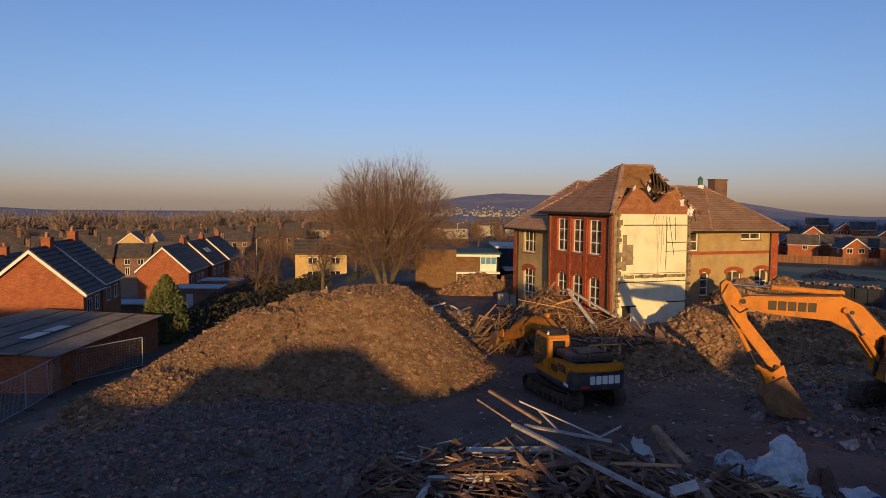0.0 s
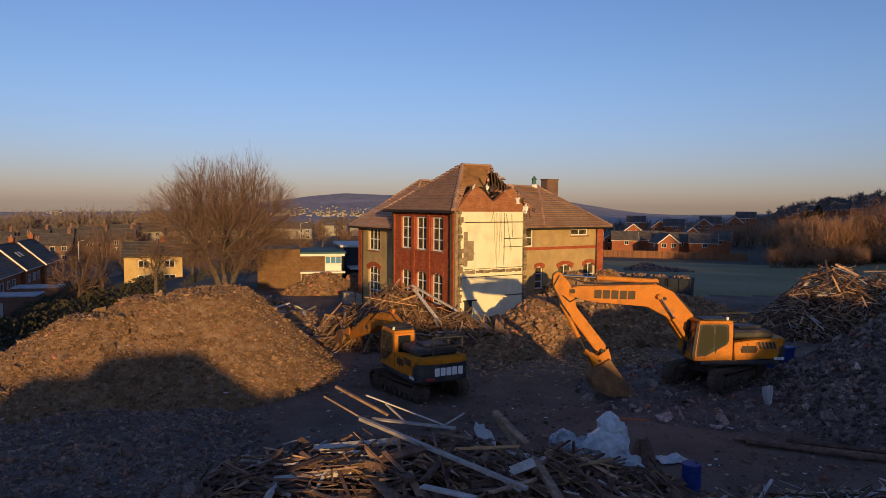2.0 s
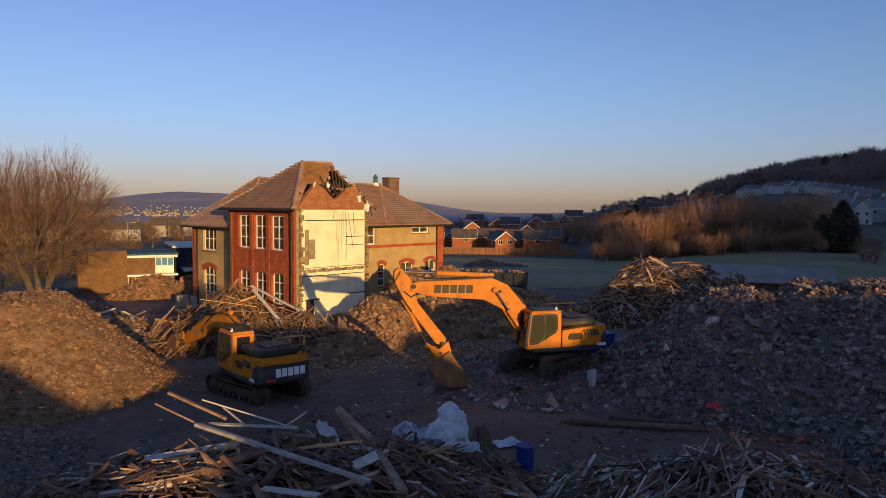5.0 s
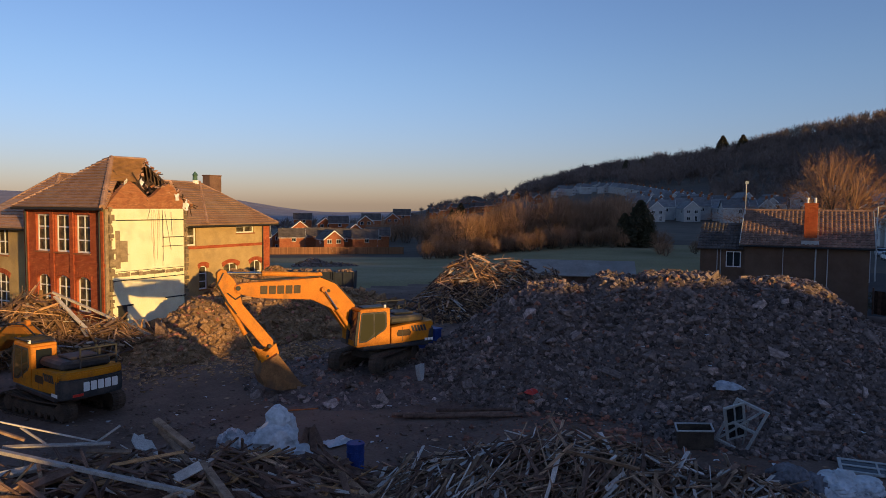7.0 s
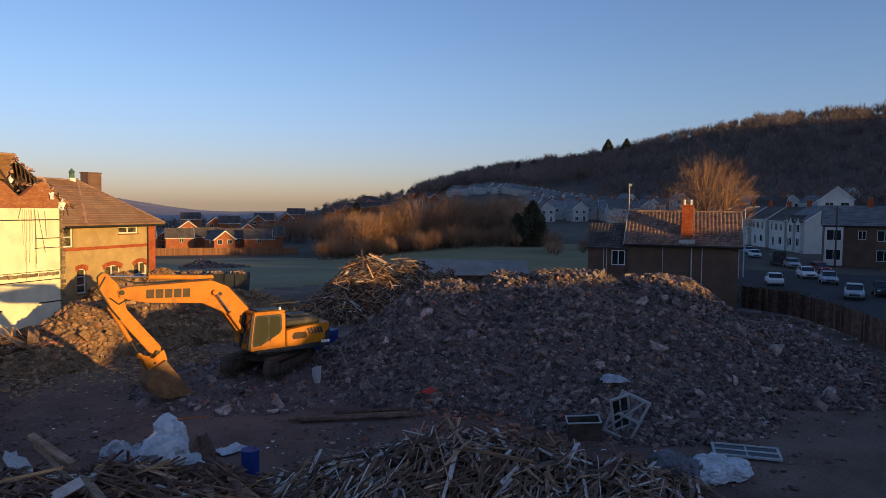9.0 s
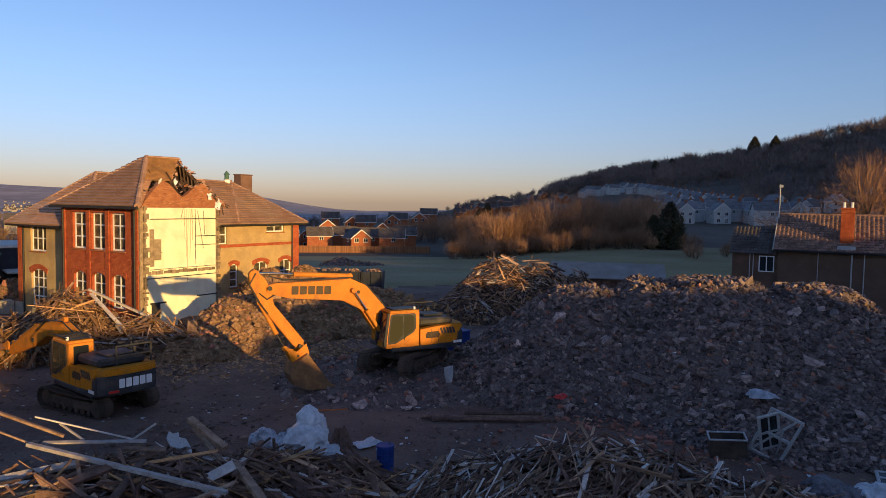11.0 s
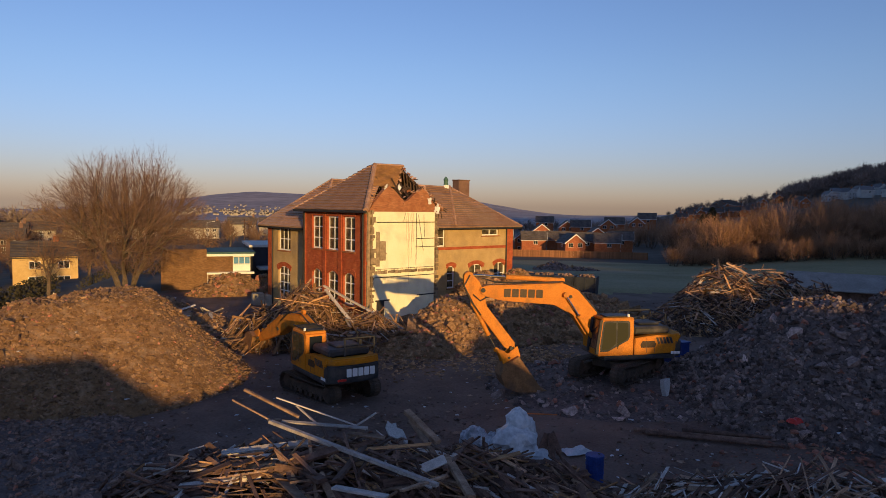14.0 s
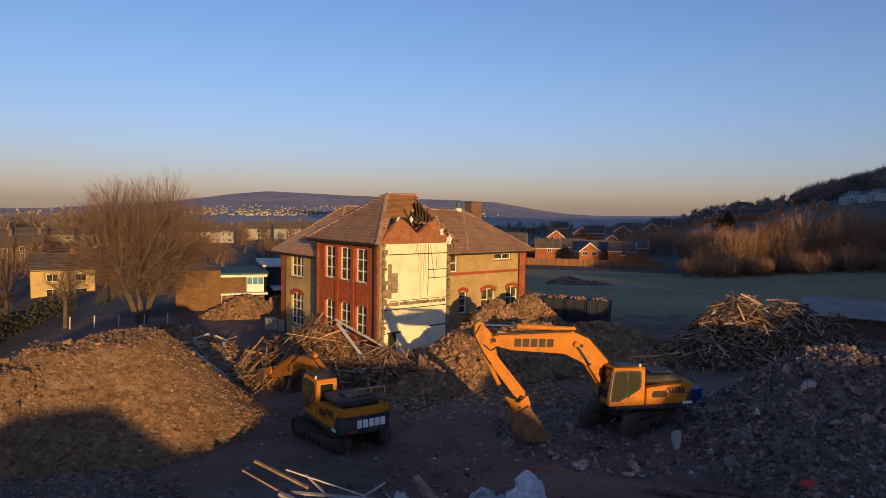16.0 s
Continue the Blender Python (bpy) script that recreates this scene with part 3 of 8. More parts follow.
def school():
    P = SCHOOL
    # red side of the front block: its outer face is x = 0, it runs along y
    red = pose(0, 8.4, 0, 0, 0, -90)
    holes, wins = [], []
    for c in (2.25, 4.36, 6.48):
        x = 8.4 - c
        holes += [(x - 0.76, x + 0.76, 5.53, 7.98), (x - 0.72, x + 0.72, 1.75, 4.02)]
        wins += [(x, 5.53, 1.52, 2.45, 2, 3, 0.0), (x, 1.75, 1.44, 2.27, 2, 3, 0.26)]
    wall_with_holes("red_brick_wall", 8.4, 0, 8.4, holes, M_RED, red, P, label="red pressed brick side wall with tall windows")
    for x, z, w, h, c, r, rise in wins:
        window(P, red @ pose(x, 0, z), w, h, c, r, rise, M_RED if rise else None, splay=0.16)
    bm = fresh()
    for c in (2.25, 4.36, 6.48):
        x = 8.4 - c
        slab(bm, (x - 0.84, -0.05, 8.0), (x + 0.84, 0.02, 8.32))
    part("brick_lintel", bm, M_RED, P, m=red)
    bm = fresh()
    for x in (0.15, 3.0, 5.1, 8.1):
        slab(bm, (x - 0.2, -0.09, 0), (x + 0.2, 0.0, 8.2), 0.01)
    part("brick_pilaster", bm, M_RED, P, m=red)
    bm = fresh()
    slab(bm, (-0.05, -0.06, 4.75), (8.4, 0.0, 4.98))
    part("string_course", bm, M_RED, P, m=red)
    # the exposed inner wall, cream painted, with brick above
    bm = fresh()
    slab(bm, (0.35, 0.02, 0), (0.45, 0.4, 8.4))
    slab(bm, (-0.02, -0.03, 0), (0.35, 0.35, 8.38))
    rng = random.Random(5)
    for z in np.cumsum([rng.uniform(0.1, 0.42) for _ in range(31)]):
        slab(bm, (0.2, -rng.uniform(0.02, 0.2), z), (0.38 + rng.random() ** 2 * 0.4, 0.1, z + rng.uniform(0.08, 0.45)))
    part("torn_brick_edge", bm, M_TORN, P, "ragged torn brick at the break")
    bm = fresh()
    slab(bm, (6.0, 0.03, 0), (6.25, 0.4, 8.4))
    for z in np.arange(0.2, 8.3, 0.3):
        slab(bm, (6.1, -rng.uniform(0.0, 0.15), z), (6.1 + rng.uniform(0.1, 0.3), 0.1, z + rng.uniform(0.15, 0.28)))
    part("torn_brick_edge", bm, M_TORN, P, "ragged torn brick at the break")
    bm = fresh()
    slab(bm, (0.45, 0.0, 0), (6.0, 0.34, 8.38))
    part("exposed_inner_wall", bm, M_CREAM, P, "cream painted inner wall laid open by demolition")
    bm = fresh()
    for x0, x1, z, t in ((0.75, 6.0, 7.62, 0.06), (0.7, 6.0, 4.38, 0.03), (0.5, 6.0, 3.8, 0.05), (4.3, 6.0, 6.45, 0.05), (4.2, 6.0, 5.85, 0.04), (0.7, 1.6, 5.45, 0.05), (0.7, 1.9, 2.15, 0.1), (4.4, 6.2, 2.35, 0.07)):
        slab(bm, (x0, -0.05, z), (x1, 0.02, z + t))
    part("floor_joist_scar", bm, M_DARK, P, "dark scars of floor joists and rails")
    bm = fresh()
    jr = random.Random(4)
    for k in range(18):
        slab(bm, (0.55 + k * 0.3, -jr.uniform(0.02, 0.08), 4.08 + jr.uniform(-0.03, 0.03)), (0.55 + k * 0.3 + jr.uniform(0.22, 0.3), 0.02, 4.3 + jr.uniform(-0.04, 0.04)))
    part("broken_floor_edge", bm, M_TORN, P, "ragged brown edge of the lost floor")
    bm = fresh()
    slab(bm, (0.7, -0.06, 4.6), (1.0, 0.02, 7.0))
    slab(bm, (0.95, -0.09, 5.0), (1.5, 0.02, 6.35))
    part("board_remnant", bm, M_TORN, P, "brown boards left on the cream wall")
    bm = fresh()
    for x, z0, z1, lean in ((4.25, 4.9, 8.3, 0.05), (4.9, 5.6, 8.2, 0.5), (5.0, 6.6, 8.2, 0.1), (3.05, 7.7, 8.4, -0.2)):
        tube(bm, (x, -0.06, z0), (x - lean, -0.08, z1), 0.012, n=5)
    part("hanging_cable", bm, M_DARK, P, "dark cables hanging down the wall")
    sr = random.Random(12)
    for k in range(7):
        bm = fresh()
        x, z = 3.4 + 0.13 * k + sr.uniform(-0.05, 0.05), 8.3
        low = sr.choice((4.5, 5.2, 6.4, 3.4))
        while z > low:
            nx, nz = x + sr.uniform(-0.05, 0.05), z - sr.uniform(0.3, 0.7)
            tube(bm, (x, -0.03, z), (nx, -0.03, nz), 0.008, n=4)
            x, z = nx, nz
        part("hanging_wire", bm, M_BATTEN, P)
    bm = fresh()
    slab(bm, (0.8, -0.03, 0.3), (1.45, 0.02, 2.15))
    part("doorway", bm, M_DARK, P, "dark doorway")
    # brick above, to a broken top
    bm = fresh()
    prism(bm, [(0.1, 8.38), (6.1, 8.38), (6.05, 8.9), (5.6, 9.35), (5.25, 9.85), (4.8, 10.05), (4.2, 9.75), (3.65, 9.3), (3.25, 9.1), (2.9, 9.35), (2.3, 9.9), (1.8, 10.15), (1.2, 9.7), (0.4, 8.8)], 0.03, 0.37)
    part("broken_gable", bm, M_COMMON, P, "orange brick gable with a broken top")
    # walls out of sight, which close the block
    bm = fresh()
    slab(bm, (5.9, 0.4, 0), (6.17, 7.3, 8.4))
    part("far_side_wall", bm, M_COMMON, P)
    # roof of the front block
    E, A = -0.55, Vector((3.5, 4.1, 11.85))
    z = 8.42
    tile_slope("roof_slope", [(E, 8.95, z), (E, E, z), A + Vector((0, 0.05, 0)), A + Vector((0, 0.35, 0))], P, M_TILE, label="reddish clay tiles")
    def on(v, d):
        """A point on the torn front slope: v up it, d metres in from its hip."""
        return Vector((E + (3.5 - E) * v + d, E + (4.1 - E) * v, z + 3.43 * v))
    tile_slope("roof_slope", [on(0, 0), on(0, 0.25), on(0.5, 0.7), on(0.5, 0)], P, M_TILE)
    tile_slope("roof_slope", [on(0.5, 0), on(0.5, 2.2), on(0.76, 2.5), on(0.76, 0)], P, M_BATTEN, 0.18, label="brown battens stripped of their tiles")
    tile_slope("roof_slope", [on(0.76, 0), on(0.76, 2.4), on(1, 2.6), on(1, 0)], P, M_BATTEN, 0.18)
    tile_slope("roof_slope", [(6.1, 8.95, z), (E, 8.95, z), A, (6.1, 4.1, 11.85)], P, M_TILE)
    ridge_line(P, A, (6.15, 4.1, 11.88), M_HIP)
    ridge_line(P, (E, E, z + 0.06), A, M_HIP, 0.19)
    ridge_line(P, (E, 8.95, z + 0.06), A, M_TILE, 0.12)
    rng = random.Random(8)
    # the far slope, seen from inside through the hole, with its ragged hip
    B, T, C = Vector((6.75, -0.1, 8.5)), Vector((6.15, 4.1, 11.8)), Vector((6.75, 8.6, 8.5))
    edge = [B.lerp(T, f / 12) + (C - B) * rng.uniform(0.0, 0.05) for f in range(12)] + [T]
    bm = fresh()
    quad_slab(bm, [C] + edge, 0.06)
    part("torn_roof_boarding", bm, M_VOID, P, "dark boarding seen through the torn roof")
    for i in range(11):
        f = 0.08 + i * 0.085
        top = B.lerp(T, f) + Vector((-0.14, 0.1, -0.05))
        bm = fresh()
        tube(bm, (6.6, top.y + 0.1, 8.6), top, 0.06, n=4)
        part("rafter", bm, M_VOID, P)
    for i in range(20):
        x = 2.5 + i * 0.15
        bm = fresh()
        tube(bm, (x + rng.uniform(-0.2, 0.2), 0.5 + rng.uniform(0, 0.6), 9.2 + rng.uniform(-0.2, 0.4)), (x + rng.uniform(-0.2, 0.6), rng.uniform(2.2, 3.8), 10.4 + rng.uniform(-0.6, 0.5)), 0.055, n=4)
        part("broken_rafter", bm, M_VOID, P, "splintered rafter in the torn roof")
    for i in range(66):
        bm = fresh()
        if i < 22:
            p = Vector((rng.uniform(2.8, 5.4), rng.uniform(0.5, 2.2), rng.uniform(9.1, 10.2)))
            q = p + Vector((rng.uniform(-0.6, 0.6), rng.uniform(-0.4, 0.4), rng.uniform(-0.5, 0.3)))
        else:
            p = B.lerp(T, rng.random() ** 1.5 * 0.9) + Vector((rng.uniform(-0.3, 0.1), rng.uniform(-0.1, 0.2), rng.uniform(-0.2, 0.1)))
            q = p + Vector((rng.uniform(-0.15, 0.45), rng.uniform(-0.4, 0.1), rng.uniform(-0.75, 0.15)))
        tube(bm, p, q, rng.uniform(0.02, 0.05), n=4)
        part("roof_splinter", bm, M_VOID if i % 3 else M_TIMBER_DARK, P)
    for i in range(84):
        v = rng.random()
        if i < 30:
            p = on(0.5 + v * 0.5, 2.3 + 0.3 * v) if i % 2 else on(v * 0.5, 0.3 + 0.9 * v)
        elif i < 62:
            p = B.lerp(T, v)
        else:
            p = Vector((rng.uniform(0.6, 5.8), 0.2, rng.choice((9.0, 9.4, 9.8))))
        bm = fresh()
        box(bm, (0, 0, 0), (0.28, 0.18, 0.03))
        part("broken_tile", bm, M_TILE if i % 4 else M_COMMON, P, m=pose(p.x + rng.uniform(-0.15, 0.2), p.y + rng.uniform(-0.15, 0.15), p.z + rng.uniform(-0.05, 0.14), rng.uniform(-60, 60), rng.uniform(-60, 60), rng.uniform(0, 180)))
    bm = fresh()
    slab(bm, (0.4, 1.0, 8.42), (6.0, 7.8, 8.5))
    part("ceiling_boards", bm, M_VOID, P)
    for i, (x, zz, s) in enumerate(((5.5, 9.2, 0.24), (6.2, 8.55, 0.26), (6.25, 8.9, 0.14), (2.7, 10.15, 0.17), (1.5, 10.1, 0.14))):
        bm = fresh()
        bmesh.ops.create_grid(bm, x_segments=6, y_segments=8, size=s, matrix=pose(x, -0.02, zz, 80, 20 * i, 10))
        for v in bm.verts:
            v.co += Vector((0, 0.16 * noise.noise(v.co * 3), 0.1 * noise.noise(v.co * 4 + Vector((5, 0, 0)))))
        ob = part("torn_felt", bm, M_WHITE, P, "torn pale roofing felt")
        ob.modifiers.new("thick", "SOLIDIFY").thickness = 0.02
    # main range behind: x 0.94 to 22.1, y 7.19 to 15.9
    X0, X1, Y0, Y1, ZE = 0.94, 22.1, 7.19, 15.9, 6.95
    end = pose(X0, Y1, 0, 0, 0, -90)
    wins = [(Y1 - 13.2, 4.95, 2.05, 1.9, 3, 2, 0.0), (Y1 - 13.2, 0.9, 2.0, 2.75, 3, 4, 0.32), (Y1 - 9.6, 4.2, 0.7, 2.5, 1, 3, 0.0)]
    wall_with_holes("end_wall", Y1 - 8.4, 0, ZE, [(x - w / 2, x + w / 2, zz, zz + h) for x, zz, w, h, *_ in wins], M_ROUGHCAST, end, P, label="ochre roughcast end wall")
    for x, zz, w, h, c, r, rise in wins:
        window(P, end @ pose(x, 0, zz), w, h, c, r, rise, M_RED if rise else None, splay=0.14)
    front = pose(6.17, Y0, 0)
    wins = [(13.3 - 0.3, 5.25, 0.9, 1.6, 1, 2, 0.0), (19.1, 6.15, 2.2, 0.62, 2, 1, 0.0), (14.2, 1.5, 0.9, 2.0, 1, 3, 0.0), (17.3, 1.5, 1.7, 2.05, 2, 2, 0.3), (20.4, 1.5, 1.5, 2.1, 2, 2, 0.3)]
    wall_with_holes("front_wall", X1 - 6.17, 0, ZE, [(x - 6.17 - w / 2, x - 6.17 + w / 2, zz, zz + h) for x, zz, w, h, *_ in wins], M_ROUGHCAST, front, P, label="ochre roughcast front wall with a brick band")
    for x, zz, w, h, c, r, rise in wins:
        window(P, front @ pose(x - 6.17, 0, zz), w, h, c, r, max(rise, 0.2 if zz < 3 else 0), M_RED if zz < 3 else None, splay=0.14)
    bm = fresh()
    slab(bm, (6.3, Y0 - 0.04, 4.95), (X1, Y0 - 0.001, 5.2))
    part("brick_band", bm, M_RED, P)
    bm = fresh()
    slab(bm, (X1 - 0.75, Y0 - 0.05, 0), (X1 + 0.05, Y0 - 0.001, ZE), 0.01)
    slab(bm, (X1, Y0 - 0.05, 0), (X1 + 0.06, Y0 + 0.7, ZE), 0.01)
    part("brick_quoin", bm, M_RED, P)
    bm = fresh()
    slab(bm, (X0 - 0.05, Y1 - 0.5, 0), (X0 - 0.001, Y1 + 0.05, ZE), 0.01)
    part("brick_quoin", bm, M_RED, P)
    bm = fresh()
    slab(bm, (X1 - 0.35, Y0 + 0.36, 0), (X1, Y1, ZE))
    slab(bm, (X0, Y1 - 0.35, 0), (X1 - 0.36, Y1 - 0.01, ZE))
    part("back_wall", bm, M_ROUGHCAST, P)
    E = 0.6
    c = [(X0 - E, Y0 - E), (X1 + E, Y0 - E), (X1 + E, Y1 + E), (X0 - E, Y1 + E)]
    ym, zr, run = (Y0 + Y1) / 2, 10.6, 4.9
    rl, rr = Vector((4.5, ym, zr + 0.28)), Vector((X1 - run + 0.6, ym, zr))
    c = [Vector((*p, ZE)) for p in c]
    tile_slope("roof_slope", [c[0], c[1], rr, rl], P, M_TILE)
    tile_slope("roof_slope", [c[1], c[2], rr + Vector((0, 0.02, 0)), rr], P, M_TILE)
    tile_slope("roof_slope", [c[2], c[3], rl, rr], P, M_TILE)
    tile_slope("roof_slope", [c[3], c[0], rl, rl + Vector((0, 0.02, 0))], P, M_TILE)
    ridge_line(P, rl, rr, M_TILE)
    for p, q in ((c[0], rl), (c[1], rr), (c[2], rr), (c[3], rl)):
        ridge_line(P, p + Vector((0, 0, 0.05)), q, M_HIP, 0.15)
    for p, q in ((c[0], c[1]), (c[1], c[2]), (c[3], c[0]), (Vector((-0.58, 8.95, 8.44)), Vector((-0.58, -0.58, 8.44)))):
        bm = fresh()
        tube(bm, p - Vector((0, 0, 0.08)), q - Vector((0, 0, 0.08)), 0.1, n=6)
        part("gutter", bm, M_DARK, P, "dark gutter")
    for x, y, z0 in ((X1 - 0.9, Y0 - 0.12, ZE), (X0 - 0.12, Y1 - 0.9, ZE), (-0.15, 0.35, 8.3), (-0.12, 8.2, 8.3), (X0 - 0.1, 9.2, ZE)):
        bm = fresh()
        tube(bm, (x, y, 0), (x, y, z0), 0.06, n=6)
        part("downpipe", bm, M_DARK, P, "dark downpipe")
    ridge_line(P, Vector((14.2, Y0 - E + 0.05, ZE + 0.2)), rr + Vector((0, 0, 0.12)), M_HIP, 0.14)
    # chimney and roof vent
    bm = fresh()
    slab(bm, (21.0, 13.7, 7.0), (22.5, 14.7, 11.45), 0.03)
    slab(bm, (20.95, 13.65, 11.45), (22.55, 14.75, 11.55), 0.02)
    part("chimney", bm, M_FARBRICK, P, "broad brown brick chimney stack")
    bm = fresh()
    tube(bm, (17.3, ym, 10.5), (17.3, ym, 10.85), 0.34, 0.3, 10)
    part("vent_base", bm, M_WHITE, P)
    bm = fresh()
    tube(bm, (17.3, ym, 10.85), (17.3, ym, 11.3), 0.22, 0.2, 10)
    tube(bm, (17.3, ym, 11.3), (17.3, ym, 11.65), 0.29, 0.04, 10)
    part("vent_turret", bm, mat("copper_green", (0.05, 0.12, 0.1), (0.09, 0.17, 0.13), 3, 0.6), P, "small green copper roof vent")


school()


# ---- excavators ----
M_YELLOW = mat("excavator_yellow", (0.54, 0.19, 0.007), (0.62, 0.235, 0.009), 1.2, 0.55, 0.03, 25, spec=0.1, dirt=(0.26, 0.125, 0.035), dirt_scale=2.2, dirt_amount=0.55)
M_CHARCOAL = mat("charcoal_paint", (0.025, 0.027, 0.03), (0.05, 0.05, 0.052), 1.5, 0.55, 0.1, 25, dirt=(0.13, 0.1, 0.075), dirt_scale=1.5, dirt_amount=0.45)
M_STEEL = mat("muddy_track_steel", (0.05, 0.037, 0.028), (0.12, 0.088, 0.062), 2.0, 0.75, 0.4, 20, metal=0.2)
M_WORN = mat("worn_bucket_steel", (0.2, 0.1, 0.04), (0.32, 0.17, 0.07), 2.0, 0.6, 0.3, 15, metal=0.2, dirt=(0.1, 0.07, 0.05), dirt_scale=1.5, dirt_amount=0.6)
M_CHROME = mat("chrome_rod", (0.6, 0.6, 0.62), (0.75, 0.75, 0.76), 2, 0.15, 0.0, 20, metal=1.0)
M_LETTER_W = mat("white_sticker", (0.75, 0.75, 0.72), (0.82, 0.82, 0.8), 2, 0.5, 0.0, 20)
M_LETTER_D = mat("dark_sticker", (0.035, 0.02, 0.012), (0.06, 0.035, 0.02), 2, 0.5, 0.0, 20)
M_REDLAMP = mat("red_lamp", (0.5, 0.03, 0.02), (0.6, 0.05, 0.03), 2, 0.3, 0.0, 20)
M_BLUE = mat("blue_plastic", (0.015, 0.035, 0.16), (0.025, 0.055, 0.24), 2, 0.5, 0.1, 20)


M_CABGLASS = glass_mat("tinted_cab_glass", (0.05, 0.05, 0.03))


def bars(parent, m, width, height, material, name="lettering_bar", slant=0.0, count=5):
    """Plain blocks in place of a company's lettering."""
    w = width / count
    for i in range(count):
        bm = fresh()
        x0, x1 = i * w + 0.09 * w, (i + 1) * w - 0.09 * w
        c = 0.06 * height
        out = [(x0 + c, 0), (x1 - c, 0), (x1, c), (x1, height - c), (x1 - c, height), (x0 + c, height), (x0, height - c), (x0, c)]
        prism(bm, [(x + slant * z, z) for x, z in out], -0.012, 0.002)
        part(name, bm, material, parent, m=m)


def shoe_mesh(w=0.6):
    bm = fresh()
    prism(bm, [(-0.105, -0.025), (0.105, -0.025), (0.105, 0.02), (0.03, 0.025), (0.02, 0.06), (-0.02, 0.06), (-0.03, 0.025), (-0.105, 0.02)], -w / 2, w / 2)
    bmesh.ops.rotate(bm, verts=bm.verts[:], cent=(0, 0, 0), matrix=Matrix.Rotation(math.pi, 3, "Y"))
    return finish(bm, "track_shoe", M_STEEL)


SHOE = shoe_mesh()


def track(parent, y, turn):
    """One crawler track, along x, at its side y."""
    tr = new("track")
    tr.parent = parent
    tr.matrix_basis = pose(0, 0, 0, 0, 0, turn)
    half, r, w = 1.72, 0.4, 0.6
    loop = []
    for i in range(19):
        loop.append((-half + 2 * half * i / 18, 0.0, 0))
    for i in range(1, 8):
        a = radians(-90 + 180 * i / 8)
        loop.append((half + r * math.cos(a), r + r * math.sin(a), 90 + 180 * i / 8 - 90))
    for i in range(19):
        x = half - 2 * half * i / 18
        loop.append((x, 2 * r - 0.05 * math.sin(math.pi * i / 18), 180))
    for i in range(1, 8):
        a = radians(90 + 180 * i / 8)
        loop.append((-half + r * math.cos(a), r + r * math.sin(a), 180 + 180 * i / 8))
    for x, z, a in loop:
        shoe = new("track_shoe", SHOE)
        shoe.parent = tr
        shoe.matrix_basis = pose(x, y, z + 0.04, 0, -a, 0)
    bm = fresh()
    tube(bm, (half, y - 0.16, r + 0.04), (half, y + 0.16, r + 0.04), r - 0.08, n=16)
    part("idler_wheel", bm, M_STEEL, tr)
    bm = fresh()
    tube(bm, (-half, y - 0.2, r + 0.04), (-half, y + 0.2, r + 0.04), r - 0.06, n=14)
    part("sprocket", bm, M_STEEL, tr)
    bm = fresh()
    slab(bm, (-1.5, y - 0.17, 0.24), (1.5, y + 0.17, 0.6), 0.05)
    part("track_frame", bm, M_STEEL, tr)
    for i in range(7):
        bm = fresh()
        x = -1.25 + i * 0.42
        tube(bm, (x, y - 0.2, 0.2), (x, y + 0.2, 0.2), 0.13, n=10)
        part("roller", bm, M_STEEL, tr)


def cylinder(parent, p, q, share, r, width=0.0, bright=True):
    """A hydraulic ram from p (barrel) to q (rod) in the plane of the boom."""
    p, q = Vector((p[0], width, p[1])), Vector((q[0], width, q[1]))
    k = p.lerp(q, share)
    ram = new("hydraulic_ram")
    ram.parent = parent
    bm = fresh()
    tube(bm, p, k, r, n=12)
    tube(bm, k - (q - p).normalized() * 0.08, k, r * 1.15, n=12)
    part("barrel", bm, M_YELLOW, ram)
    bm = fresh()
    tube(bm, k, q, r * 0.5, n=10)
    part("rod", bm, M_CHROME, ram)
    bm = fresh()
    bm.free()
    for e in (p, q):
        bm = fresh()
        tube(bm, e + Vector((0, -0.09, 0)), e + Vector((0, 0.09, 0)), r * 1.2, n=10)
        part("pin_eye", bm, M_YELLOW, ram)


